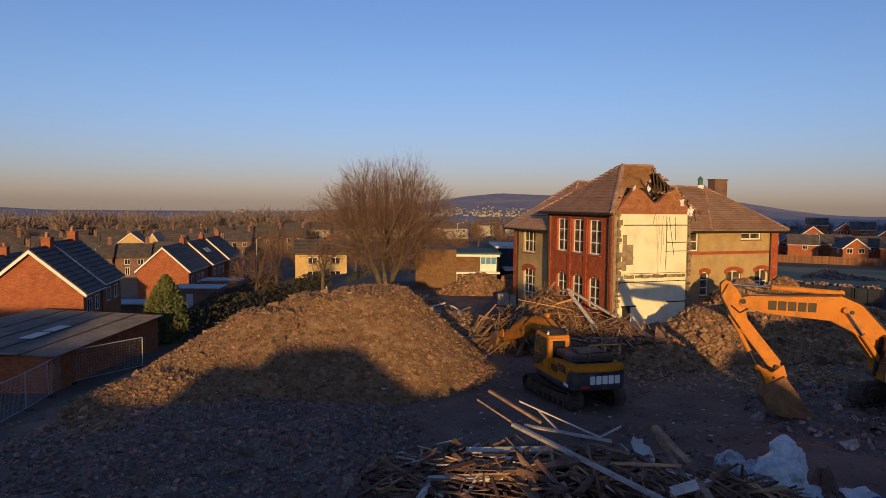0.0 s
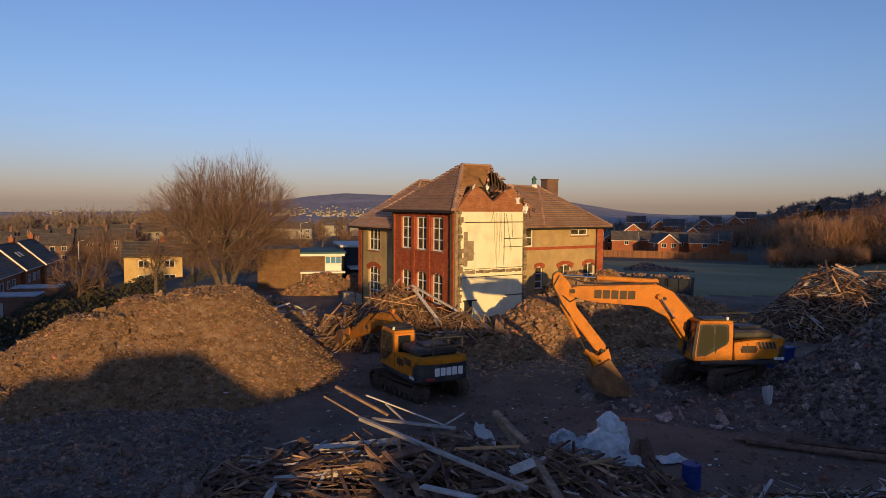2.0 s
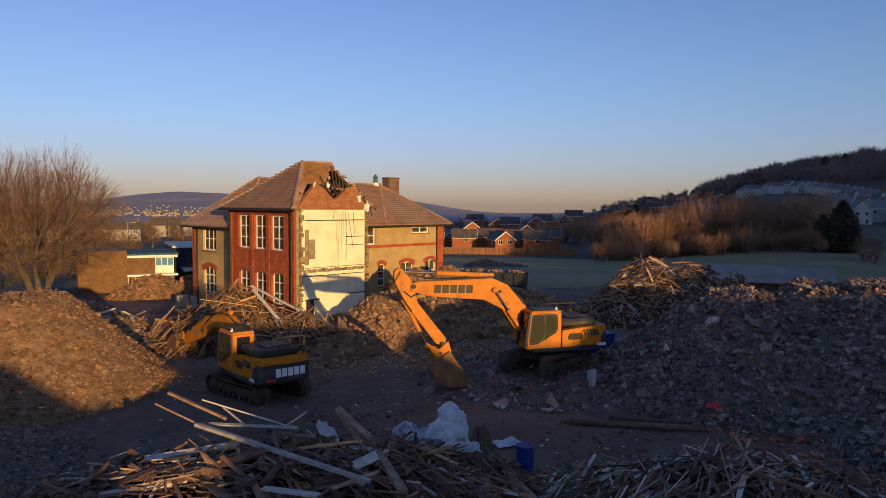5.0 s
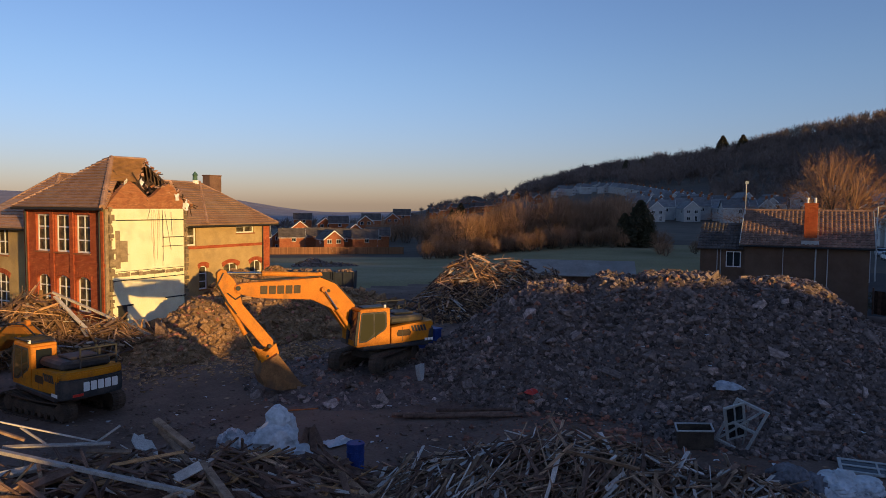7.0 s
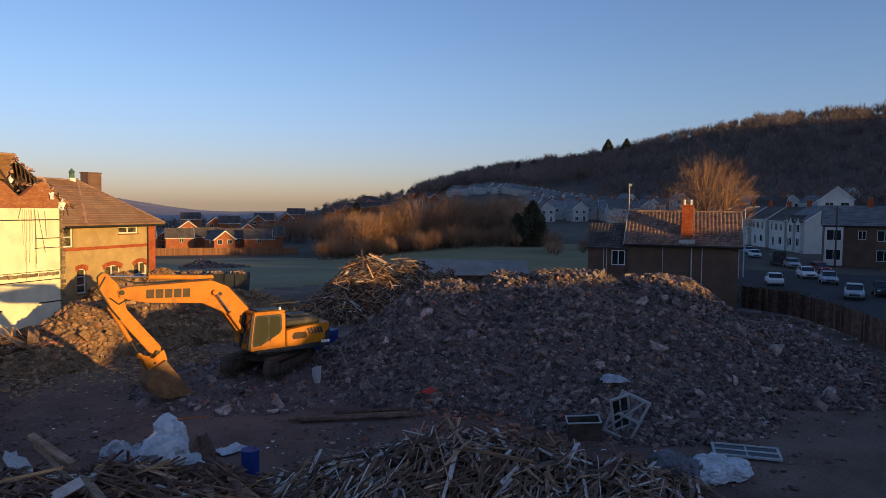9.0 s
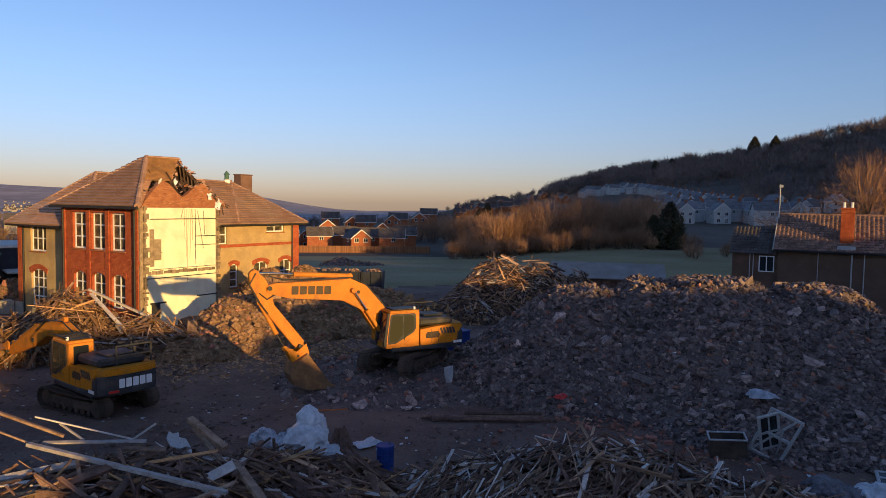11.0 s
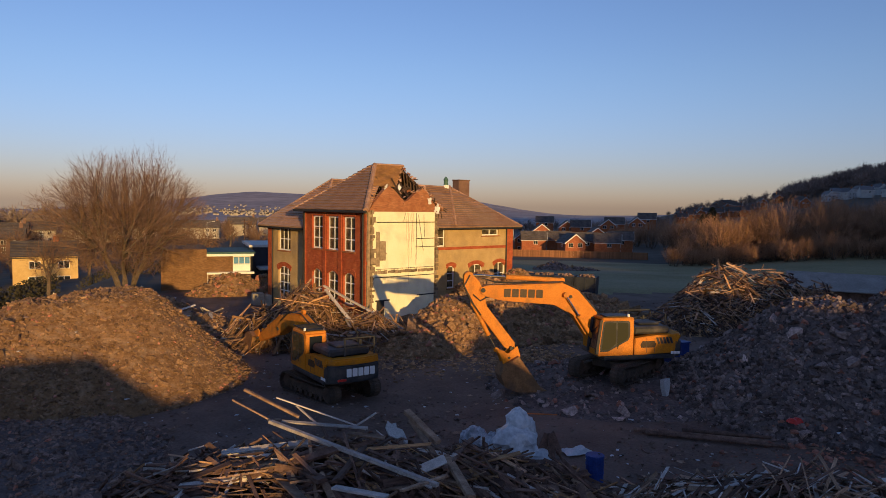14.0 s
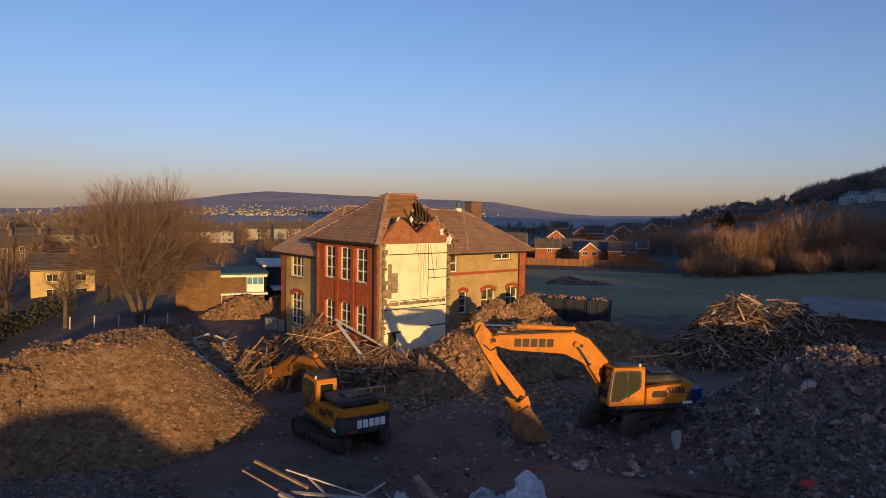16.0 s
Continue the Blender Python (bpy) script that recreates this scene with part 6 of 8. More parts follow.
def house(m, w, l, eave, ridge, wall, roof, label, wins=(), side_wins=(), chimneys=(), verge=None, base=-0.6, over=0.3, courses=0.45, group="", front_door=None, name="house"):
    """A house with its gable across x at y = 0 (facing -y) and its ridge along y. wins: (x, z, w, h) on the gable; side_wins: (side, y, z, w, h)."""
    H = thing(name, m, label, "house", group)
    bm = fresh()
    prism(bm, [(-w / 2, base), (w / 2, base), (w / 2, eave), (0, ridge), (-w / 2, eave)], 0, l)
    part("wall", bm, wall, H)
    k = (ridge - eave) / (w / 2)
    for s in (-1, 1):
        e = Vector((s * (w / 2 + over), -over, eave - over * k))
        f = Vector((s * (w / 2 + over), l + over, eave - over * k))
        t0, t1 = Vector((0, -over, ridge)), Vector((0, l + over, ridge))
        up = Vector((0, 0, 0.1))
        tile_slope("roof", [e + up, f + up, t1 + up, t0 + up], H, roof, courses)
        if verge:
            bm = fresh()
            d = (t0 - e)
            quad_slab(bm, [e + Vector((0, -0.06, 0.12)), t0 + Vector((0, -0.06, 0.12)), t0 + Vector((0, -0.06, -0.16)), e + Vector((0, -0.06, -0.16))], 0.05)
            part("bargeboard", bm, verge, H)
    for s in (-1, 1):
        bm = fresh()
        tube(bm, (s * (w / 2 + over), -over, eave - over * k), (s * (w / 2 + over), l + over, eave - over * k), 0.07, n=6)
        part("gutter", bm, verge or M_DARK, H)
    ridge_line(H, (0, -over, ridge + 0.16), (0, l + over, ridge + 0.16), roof, 0.1)
    for x, z, ww, hh in wins:
        simple_window(H, pose(x, -0.003, z), ww, hh)
    for s, y, z, ww, hh in side_wins:
        simple_window(H, pose(s * (w / 2 + 0.003), y, z, 0, 0, 90 * s), ww, hh)
    for y, hh, material in chimneys:
        bm = fresh()
        slab(bm, (-0.35, y - 0.45, ridge - 0.7), (0.35, y + 0.45, ridge + hh), 0.02)
        slab(bm, (-0.4, y - 0.5, ridge + hh), (0.4, y + 0.5, ridge + hh + 0.12), 0.02)
        ch = part("chimney", bm, material, H)
        for d in (-0.22, 0.22):
            bm = fresh()
            tube(bm, (0, y + d, ridge + hh + 0.1), (0, y + d, ridge + hh + 0.5), 0.11, 0.09, 8)
            part("chimney_pot", bm, M_TILE, ch)
    if front_door:
        x, material = front_door
        bm = fresh()
        slab(bm, (x - 0.45, -0.03, base), (x + 0.45, 0.02, base + 2.1), 0.01)
        part("door", bm, material, H)
    return H


def at(heading, dist, z=None, turn=0.0):
    """A pose at a heading from the first eye, with its gable turned towards it and then by turn."""
    x, y = 0.8 + dist * math.sin(radians(heading)), -0.2 + dist * math.cos(radians(heading))
    return pose(x, y, float(land(x, y)) if z is None else z, 0, 0, -heading + turn)


# brick gables beyond the fence
G = "brick houses along the lane"
lane = at(-37.6, 62, -2.9, -20)
house(lane, 7.4, 4.6, 4.75, 7.9, M_HOUSE_BRICK, M_SLATE, "orange brick house end with white bargeboards and dark tiles", [(0.9, 1.6, 0.95, 1.5)], [(1, 1.4, 2.9, 1.1, 1.2), (1, 3.4, 2.9, 1.1, 1.2)], ((3.6, 0.8, M_HOUSE_BRICK),), M_WHITE, group=G)
house(lane @ pose(0, 5.1, 0.25), 7.4, 5.6, 4.75, 7.9, M_HOUSE_BRICK, M_SLATE, "brick house stepped up behind a white verge", [], [(1, 1.6, 2.9, 1.1, 1.2), (1, 4.0, 2.9, 1.1, 1.2)], ((4.6, 0.8, M_HOUSE_BRICK),), M_WHITE, group=G)
house(at(-41.0, 84, -5.6, -22), 7.2, 13.0, 5.3, 8.2, M_HOUSE_BRICK, M_SLATE, "brick house end glowing in low sun", [(0.5, 2.2, 1, 1.3)], (), ((8, 1.0, M_HOUSE_BRICK),), M_WHITE, group=G)
lane2 = at(-28.9, 110, -6.2, -17.2)
for k, (l, lab) in enumerate(((11.0, "orange brick house end beside a garden conifer"), (9.0, "brick house with a white verge and dark roof"), (9.0, "brick house with a dark roof farther down the lane"))):
    H = house(lane2 @ pose(0.5 * k, (0, 11.6, 21.2)[k], 0.1 * k), 7.3, l, 5.0, 8.3, M_HOUSE_BRICK, M_SLATE, lab, [(0.6, 1.9, 0.8, 1.4)] if not k else [], [(1, 2, 2.8, 1.2, 1.2), (1, 5, 2.8, 1.2, 1.2), (1, 7.6, 2.8, 1.2, 1.2)], ((l - 1.2, 0.9, M_HOUSE_BRICK),), M_WHITE, group=G)
    if k == 1:
        for y in (2.6, 4.2):
            bm = fresh()
            box(bm, (2.1, y, 6.95), (1.0, 0.8, 0.06), (0, 42, 0), 0.01)
            part("roof_light", bm, M_WHITEWALL, H)
# low garden outbuildings with frosted flat roofs
for hd, r, w, d, h, turn in ((-32.3, 78, 6.0, 3.0, 2.3, -14), (-27.0, 100, 7.5, 4.0, 2.6, -17), (-24.8, 108, 5.5, 3.5, 2.5, -15)):
    O = thing("outbuilding", at(hd, r, None, turn), "low garden outbuilding with a frosted flat roof", "shed", "garden outbuildings")
    bm = fresh()
    slab(bm, (-w / 2, 0, -0.4), (w / 2, d, h))
    part("wall", bm, M_FARBRICK, O)
    bm = fresh()
    slab(bm, (-w / 2 - 0.2, -0.2, h), (w / 2 + 0.2, d + 0.2, h + 0.15), 0.02)
    part("roof", bm, M_FROSTROOF, O)
    bm = fresh()
    slab(bm, (-0.5, -0.04, -0.2), (0.4, 0.0, 1.9), 0.01)
    part("door", bm, M_OLDWHITE, O)
house(at(-31.1, 215, -8.6, -12), 8.0, 9.0, 5.2, 8.4, M_YELLOWWALL, M_TILE, "cream gabled house with a first-floor window band", [(0, 2.9, 3.5, 1.2), (-2, 0.5, 1.5, 1.2), (2, 0.5, 1.5, 1.2)], (), (), M_WHITE, group=G)
house(at(-29.6, 205, -8.8, -12), 5.0, 9.0, 4.8, 8.8, M_YELLOWWALL, M_TILE, "narrow cream gabled house", [(0, 2.9, 1.2, 1.2)], (), (), M_WHITE, group=G)
house(at(-15.0, 130, -5.0, 92), 7.5, 9.0, 4.9, 7.0, M_YELLOWWALL, M_SLATE, "pale yellow rendered house lit by low sun", (), [(-1, 2.0, 3.0, 1.6, 1.2), (-1, 6.0, 3.0, 1.6, 1.2), (-1, 2.0, 0.4, 1.8, 1.4), (-1, 6.0, 0.4, 1.8, 1.4)], ((3, 0.9, M_HOUSE_BRICK),), None, group=G)
# terraces across the valley, each house its own
rng = random.Random(6)
for h0, h1, r, step, m_wall, turn, grp in ((-40, -22, 185, 2.6, M_FARBRICK, 82, "brick terrace in the valley"), (-40, -17, 235, 2.2, M_FARBRICK, 84, "brown terrace in the valley"), (-38, -10, 300, 2.0, M_FARCREAM, 80, "pale terrace in the valley"), (-14, 12, 330, 2.3, M_FARCREAM, 88, "far terrace in the valley")):
    h = h0
    first = None
    while h < h1:
        m = at(h + rng.uniform(-0.3, 0.3), r + rng.uniform(-5, 5), None, turn)
        if first is None:
            first = house(m, 7.5, r * radians(step) * 0.92, 5.0, 7.9, m_wall, M_SLATE, "terraced house with chimneys in the hazy valley", (), [(-1, 2.0, 3.2, 1.3, 1.3), (-1, 5.0, 3.2, 1.3, 1.3), (-1, 2.0, 0.6, 1.3, 1.3), (-1, 5.0, 0.6, 1.0, 1.9)], ((1.0, 1.3, M_FARBRICK),), None, courses=0.9, group=grp)
        else:
            copy_thing(first, m)
        h += step
# brick estate beyond the field
E1 = "brick houses beyond the field"
first = house(at(19.2, 212, -4.8, 5), 5.6, 7.0, 4.3, 6.5, M_HOUSE_BRICK, M_SLATE, "small orange brick house with a grey tiled roof", [(-1.3, 3.0, 1.3, 1.2), (1.3, 3.0, 1.3, 1.2), (-1.2, 0.5, 1.5, 1.3), (1.4, 0.0, 1.0, 2.0)], [(-1, 3, 3.0, 1.2, 1.2)], (), M_WHITE, group=E1, courses=0.7)
for h, r, z, turn in ((16.7, 209, -4.8, 95), (18.2, 208, -4.8, 95), (20.9, 206, -4.8, 95), (22.9, 212, -4.8, 92), (25.0, 205, -4.8, 95), (26.8, 200, -4.8, 90), (25.0, 232, -4.0, 10), (22.6, 262, -2.6, 5), (24.4, 262, -2.2, 92), (25.8, 268, -1.8, 4), (27.0, 272, -1.2, 92), (20.6, 250, -3.6, 4), (28.0, 280, -1.0, 5), (23.3, 192, -4.8, 20), (18.2, 240, -4.5, 92), (29.4, 300, 0.5, 90), (21.5, 290, -1.5, 90), (27.7, 215, -4.6, 92)):
    copy_thing(first, at(h, r, z, turn))
M_FROSTSLATE = mat("frosted_slate", (0.13, 0.13, 0.135), (0.22, 0.22, 0.225), 0.8, 0.8, 0.2, 14, vary=0.3)
E2 = "white terraces on the hillside"
first = house(at(45.6, 585, None, 32), 6.5, 9.0, 5.2, 8.0, M_OLDWHITE, M_FROSTSLATE, "white rendered terraced house stepping up the hillside", [(-1.5, 3.2, 1.3, 1.3), (1.5, 3.2, 1.3, 1.3), (-1.5, 0.5, 1.4, 1.4), (1.5, 0.2, 1.0, 2.0)], [(-1, 3, 3.2, 1.2, 1.3)], ((1.0, 1.0, M_HOUSE_BRICK),), M_WHITE, group=E2, courses=0.8)
for i in range(7):
    copy_thing(first, at(41.4 + i * 0.62, 640 - i * 9 + 26 * (i % 2), None, (32, 110, 40)[i % 3]))
for i in range(12):
    copy_thing(first, at(46.1 + i * 0.47, 570 - i * 18.0, None, 32))
for i in range(9):
    copy_thing(first, at(47.9 + i * 0.75 + rng.uniform(-0.2, 0.2), 420 - i * 9 + rng.uniform(-25, 25), None, 40 + rng.uniform(-25, 25)))
for i in range(10):
    copy_thing(first, at(48.2 + i * 1.0 + rng.uniform(-0.3, 0.3), 345 - i * 6 + rng.uniform(-20, 20), None, rng.choice((105, 60, 20))))
for i in range(8):
    copy_thing(first, at(49.0 + i * 1.3, 290 + (i % 2) * 16, None, 20 + 70 * (i % 2)))
for i in range(9):
    copy_thing(first, at(55.5 + i * 1.9, 300 + rng.uniform(0, 120), None, rng.choice((20, 35, 100))))
E3 = "dark houses on the low ridge"
first = house(at(34.0, 640, None, 80), 7, 9, 5, 8, M_HOUSE_BRICK, M_SLATE, "dark roofed brick house on the low ridge", [(-1.5, 3.2, 1.3, 1.3), (1.5, 3.2, 1.3, 1.3)], [(-1, 2.5, 3.0, 1.3, 1.3), (-1, 6.5, 3.0, 1.3, 1.3), (-1, 2.5, 0.5, 1.3, 1.3)], ((1.0, 1.0, M_HOUSE_BRICK),), M_WHITE, group=E3, courses=0.8)
for i in range(26):
    h = rng.uniform(31, 40.5)
    copy_thing(first, at(h, rng.uniform(600, 840), None, rng.choice((15, 80, 95)) + rng.uniform(-8, 8)))

# the house beside the stone pile: main roof and a lower wing
M_GREYTILE = mat("interlocking_roof_tile", (0.2, 0.12, 0.085), (0.3, 0.18, 0.125), 0.8, 0.8, 0.3, 14, island=0.3)
m0 = pose(50.1, 33.4, 0, 0, 0, math.degrees(math.atan2(-7.5, 4.4)))


def side_house():
    H = thing("house", m0, "brown rendered house with tiled roof and tall red chimney", "house")
    L, D, ez, rz = 8.45, 7.0, 6.05, 8.42
    bm = fresh()
    prism(bm, [(0, -0.5), (D, -0.5), (D, ez), (D / 2, rz), (0, ez)], 0, L, "x")
    part("wall", bm, M_BROWNRENDER, H)
    for y0, y1 in ((-0.35, D / 2), (D + 0.35, D / 2)):
        tile_field("roof", (-0.3, L + 0.3), (y0, ez - 0.15), (y1, rz + 0.12), H, M_GREYTILE)
    ridge_line(H, (-0.3, D / 2, rz + 0.2), (L + 0.3, D / 2, rz + 0.2), M_GREYTILE, 0.1)
    for x in (-0.34, L + 0.34):
        for y in (-0.35, D + 0.35):
            beam(H, m0 @ Vector((x, y, ez - 0.12)), m0 @ Vector((x, D / 2, rz + 0.14)), 0.06, 0.2, M_OLDWHITE, name="bargeboard")
    bm = fresh()
    slab(bm, (4.1, 0.45, 5.9), (5.0, 1.35, 9.05), 0.02)
    slab(bm, (4.06, 0.41, 8.75), (5.04, 1.39, 8.85), 0.015)
    slab(bm, (4.04, 0.39, 9.05), (5.06, 1.41, 9.2), 0.02)
    ch = part("chimney", bm, M_RED, H, "tall red brick chimney stack")
    for dx in (-0.26, 0.26):
        bm = fresh()
        tube(bm, (4.55 + dx, 0.9, 9.2), (4.55 + dx, 0.9, 9.5), 0.1, 0.08, 10)
        tube(bm, (4.55 + dx, 0.9, 9.48), (4.55 + dx, 0.9, 9.6), 0.11, n=10)
        part("chimney_pot", bm, M_WHITE, ch)
    bm = fresh()
    slab(bm, (3.95, -0.2, ez - 0.05), (5.15, 0.5, ez + 0.3), 0.02)
    part("lead_flashing", bm, M_OLDWHITE, H)
    bm = fresh()
    tube(bm, (-0.3, -0.42, ez - 0.2), (L + 0.3, -0.42, ez - 0.2), 0.08, n=8)
    part("gutter", bm, M_DARK, H)
    for x, r in ((2.75, 0.03), (4.95, 0.06), (5.75, 0.04)):
        bm = fresh()
        tube(bm, (x, -0.1, -0.3), (x, -0.1, ez - 0.2), r, n=6)
        part("downpipe", bm, M_OLDWHITE, H)
    bm = fresh()
    prism(bm, [(0.3, -0.5), (5.0, -0.5), (5.0, 5.55), (2.6, 7.3), (0.3, 5.55)], -3.3, 0.0, "x")
    part("wing_wall", bm, M_BROWNRENDER, H)
    tile_field("wing_roof", (-3.5, -0.04), (0.0, 5.5), (2.6, 7.5), H, M_SLATE)
    tile_field("wing_roof", (-3.5, -0.04), (5.3, 5.5), (2.6, 7.5), H, M_SLATE)
    for x in (-2.0, -1.75):
        bm = fresh()
        tube(bm, (x, 0.22, -0.3), (x, 0.22, 5.5), 0.035, n=6)
        part("downpipe", bm, M_OLDWHITE, H)
    simple_window(H, pose(-0.8, 0.297, 4.1), 1.1, 1.25)
    bm = fresh()
    tube(bm, (-0.25, 3.0, 6.0), (-0.25, 3.0, 11.0), 0.045, n=6)
    slab(bm, (-0.32, 2.93, 10.75), (-0.05, 3.07, 10.95))
    part("aerial_pole", bm, M_OLDWHITE, H)


def tile_field(name, xs, lo, hi, parent, material, wide=0.3, course=0.32):
    """A roof slope of single rolled tiles, each lapping the one below; lo and hi are (y, z) at eave and ridge."""
    a, b = np.array(lo), np.array(hi)
    slope = np.linalg.norm(b - a)
    up = (b - a) / slope
    out = np.array((-up[1], up[0])) if up[0] > 0 else np.array((up[1], -up[0]))
    rows, cols = max(1, round(slope / course)), max(1, round((xs[1] - xs[0]) / wide))
    verts, faces = [], []
    prof = ((0.0, 0.0), (0.3, 0.012), (0.62, 0.05), (0.86, 0.05), (1.0, 0.014))
    tr = random.Random(rows * cols)
    for k in range(rows):
        for i in range(cols):
            x0, w = xs[0] + (xs[1] - xs[0]) * i / cols, (xs[1] - xs[0]) / cols
            lift = tr.uniform(0, 0.012)
            base = len(verts)
            for f, drop in ((k - 0.12, 0.075), (k + 1, 0.02)):
                c = a + up * slope * f / rows
                for u, h in prof:
                    q = c + out * (h + drop + lift)
                    verts.append((x0 + u * w, q[0], q[1]))
            for u, h in prof:
                q = a + up * slope * (k - 0.12) / rows - out * 0.01
                verts.append((x0 + u * w, q[0], q[1]))
            n = len(prof)
            for e in range(n - 1):
                faces.append((base + e, base + e + 1, base + n + e + 1, base + n + e))
                faces.append((base + 2 * n + e, base + 2 * n + e + 1, base + e + 1, base + e))
    ob = new(name, raw(name, verts, faces, material))
    ob.parent = parent
    return ob


side_house()

# houses along the street on the right
G2 = "white houses along the street"



def bay(H, x, y0, w, z1, side_out=0.6):
    """A two-storey bay with its own small gable, on the street side of a house of half width -x."""
    B = new("bay")
    B.parent = H
    bm = fresh()
    prism(bm, [(y0, 0.0), (y0 + w, 0.0), (y0 + w, z1), (y0 + w / 2, z1 + 1.3), (y0, z1)], x - side_out, x + 0.2, "x")
    part("bay_wall", bm, M_WHITEWALL, B)
    for e in (0, 1):
        bm = fresh()
        quad_slab(bm, [(x - side_out - 0.15, y0 + w * e + (0.15 if e else -0.15), z1 - 0.1), (x + 1.5, y0 + w * e + (0.15 if e else -0.15), z1 - 0.1), (x + 1.5, y0 + w / 2, z1 + 1.4), (x - side_out - 0.15, y0 + w / 2, z1 + 1.4)], 0.1)
        part("bay_roof", bm, M_SLATE, B)
    for z in (0.9, 3.7):
        simple_window(B, pose(x - side_out - 0.003, y0 + w / 2, z, 0, 0, -90), w * 0.7, 1.7)


# the white row: its end gable by the crossing, its fronts running away up the street
row_m = at(69.3, 162, 0.6, 26)
row = house(row_m, 8.6, 8.4, 6.3, 9.0, M_WHITEWALL, M_FROSTSLATE, "white rendered end house with twin gabled bays", (), [(-1, 7.6, 0.4, 0.9, 2.0)], ((8.0, 1.3, M_RED),), M_WHITE, group=G2)
bay(row, -4.3, 0.9, 2.0, 5.9)
bay(row, -4.3, 4.4, 2.0, 5.9)
mid = house(row_m @ pose(-0.4, 9.2, 0.2), 8.2, 8.0, 5.9, 8.6, M_WHITEWALL, M_SLATE, "white rendered terraced house along the street", (), [(-1, 1.6, 3.6, 1.1, 1.6), (-1, 4.2, 3.6, 1.1, 1.6), (-1, 6.6, 3.6, 1.0, 1.6), (-1, 2.0, 0.7, 1.6, 1.6), (-1, 5.6, 0.1, 1.0, 2.1)], ((7.6, 1.3, M_RED),), M_WHITE, group=G2)
for k in range(1, 5):
    copy_thing(mid, row_m @ pose(-0.6 * k - 0.4, 9.2 + 8.7 * k, 0.2 + 0.15 * k))
near = house(at(74.5, 133, 0.2, 97), 9.0, 12.5, 6.4, 9.3, M_BROWNRENDER, M_FROSTSLATE, "brown rendered semi-detached pair with white bay windows", (), [(-1, 4.2, 4.0, 2.0, 1.7), (-1, 4.2, 0.9, 2.0, 1.7), (-1, 11.2, 4.0, 1.6, 1.8), (-1, 11.2, 0.9, 1.6, 1.8), (-1, 7.2, 4.2, 1.1, 1.4)], ((6.0, 1.2, M_RED),), None, group=G2)
for y0, m_ in ((0.4, M_WHITEWALL), (9.8, M_WHITEWALL)):
    B = new("bay")
    B.parent = near
    bm = fresh()
    slab(bm, (-5.1, y0, 0), (-4.4, y0 + 2.6, 6.1), 0.02)
    part("bay_wall", bm, m_, B)
    for z in (0.9, 4.0):
        simple_window(B, pose(-5.103, y0 + 1.3, z, 0, 0, -90), 2.1, 1.7)
for k in range(11):
    bm = fresh()
    slab(bm, (-4.53, 3.1, 0.1 + k * 0.56), (-4.46, 3.45 + 0.18 * (k % 2), 0.62 + k * 0.56))
    part("quoin_stone", bm, M_YELLOWWALL, near)
house(at(69.8, 235, 6.8, 6), 8.6, 9, 5.6, 9.2, M_WHITEWALL, M_SLATE, "white gabled house above the street", [(-2, 3.2, 2.2, 1.4), (2, 3.2, 2.2, 1.4)], (), (), M_WHITE, group=G2)
house(at(66.6, 250, 5.0, 80), 7.0, 10, 5.2, 8.0, M_WHITEWALL, M_SLATE, "white rendered house behind the street", [(-1.5, 3.2, 1.3, 1.3), (1.5, 3.2, 1.3, 1.3)], [(-1, 3, 3.2, 1.3, 1.3), (-1, 7, 3.2, 1.3, 1.3)], ((1, 1.2, M_RED),), M_WHITE, group=G2)
house(at(63.2, 245, 4.0, 70), 7.0, 10, 5.2, 8.0, M_WHITEWALL, M_SLATE, "grey-white house beyond the tiled roof", [(-1.5, 3.2, 1.3, 1.3), (1.5, 3.2, 1.3, 1.3)], [(-1, 3, 3.2, 1.3, 1.3), (-1, 7, 3.2, 1.3, 1.3)], (), M_WHITE, group=G2)

# unseen houses added behind the viewpoint, their ridges set to shade the yard
G3 = "houses behind the yard"
for x0, x1, rz, y in ((-36.0, -19.0, 8.3, -25), (-22.0, -14.6, 7.0, -25), (-16.5, -3.6, 6.1, -25), (-8.2, -2.2, 7.4, -25), (-6.1, 2.1, 8.1, -25), (0.7, 4.7, 6.2, -25), (6.4, 19.0, 8.4, -25), (17.8, 27.5, 7.8, -25), (23.6, 40.5, 9.9, -25), (39.7, 43.8, 9.8, -25), (42.8, 47.8, 10.8, -25), (47.0, 59.6, 13.9, -25), (56.6, 80.0, 12.6, -25), (77.0, 150.0, 15.0, -25)):
    H = thing("house", pose((x0 + x1) / 2, y, 0), "unseen brick house with a tiled roof, placed to shade the yard", "house", G3)
    w = x1 - x0
    bm = fresh()
    slab(bm, (-w / 2, -4.5, -0.5), (w / 2, 4.5, rz - 2.6))
    part("wall", bm, M_HOUSE_BRICK, H)
    k = min(2.6, w * 0.3)
    for s in (-1, 1):
        tile_slope("roof", [Vector((-w / 2 - 0.3, s * 4.8, rz - 2.7)), Vector((w / 2 + 0.3, s * 4.8, rz - 2.7)), Vector((w / 2 - k, 0, rz + 0.05)), Vector((-w / 2 + k, 0, rz + 0.05))], H, M_SLATE, 0.6)
        tile_slope("roof", [Vector((s * (w / 2 + 0.3), -4.8, rz - 2.7)), Vector((s * (w / 2 + 0.3), 4.8, rz - 2.7)), Vector((s * (w / 2 - k), 0.02, rz + 0.05)), Vector((s * (w / 2 - k), 0, rz + 0.05))], H, M_SLATE, 0.6)
# unseen wall, added to keep the near ground in shade
bm = fresh()
slab(bm, (-60, -20.2, -0.5), (152, -20.0, 5.05))
solo("wall_south", bm, M_HOUSE_BRICK, "long unseen brick wall behind the viewpoint, added to shade the yard", "wall", kind="structure")


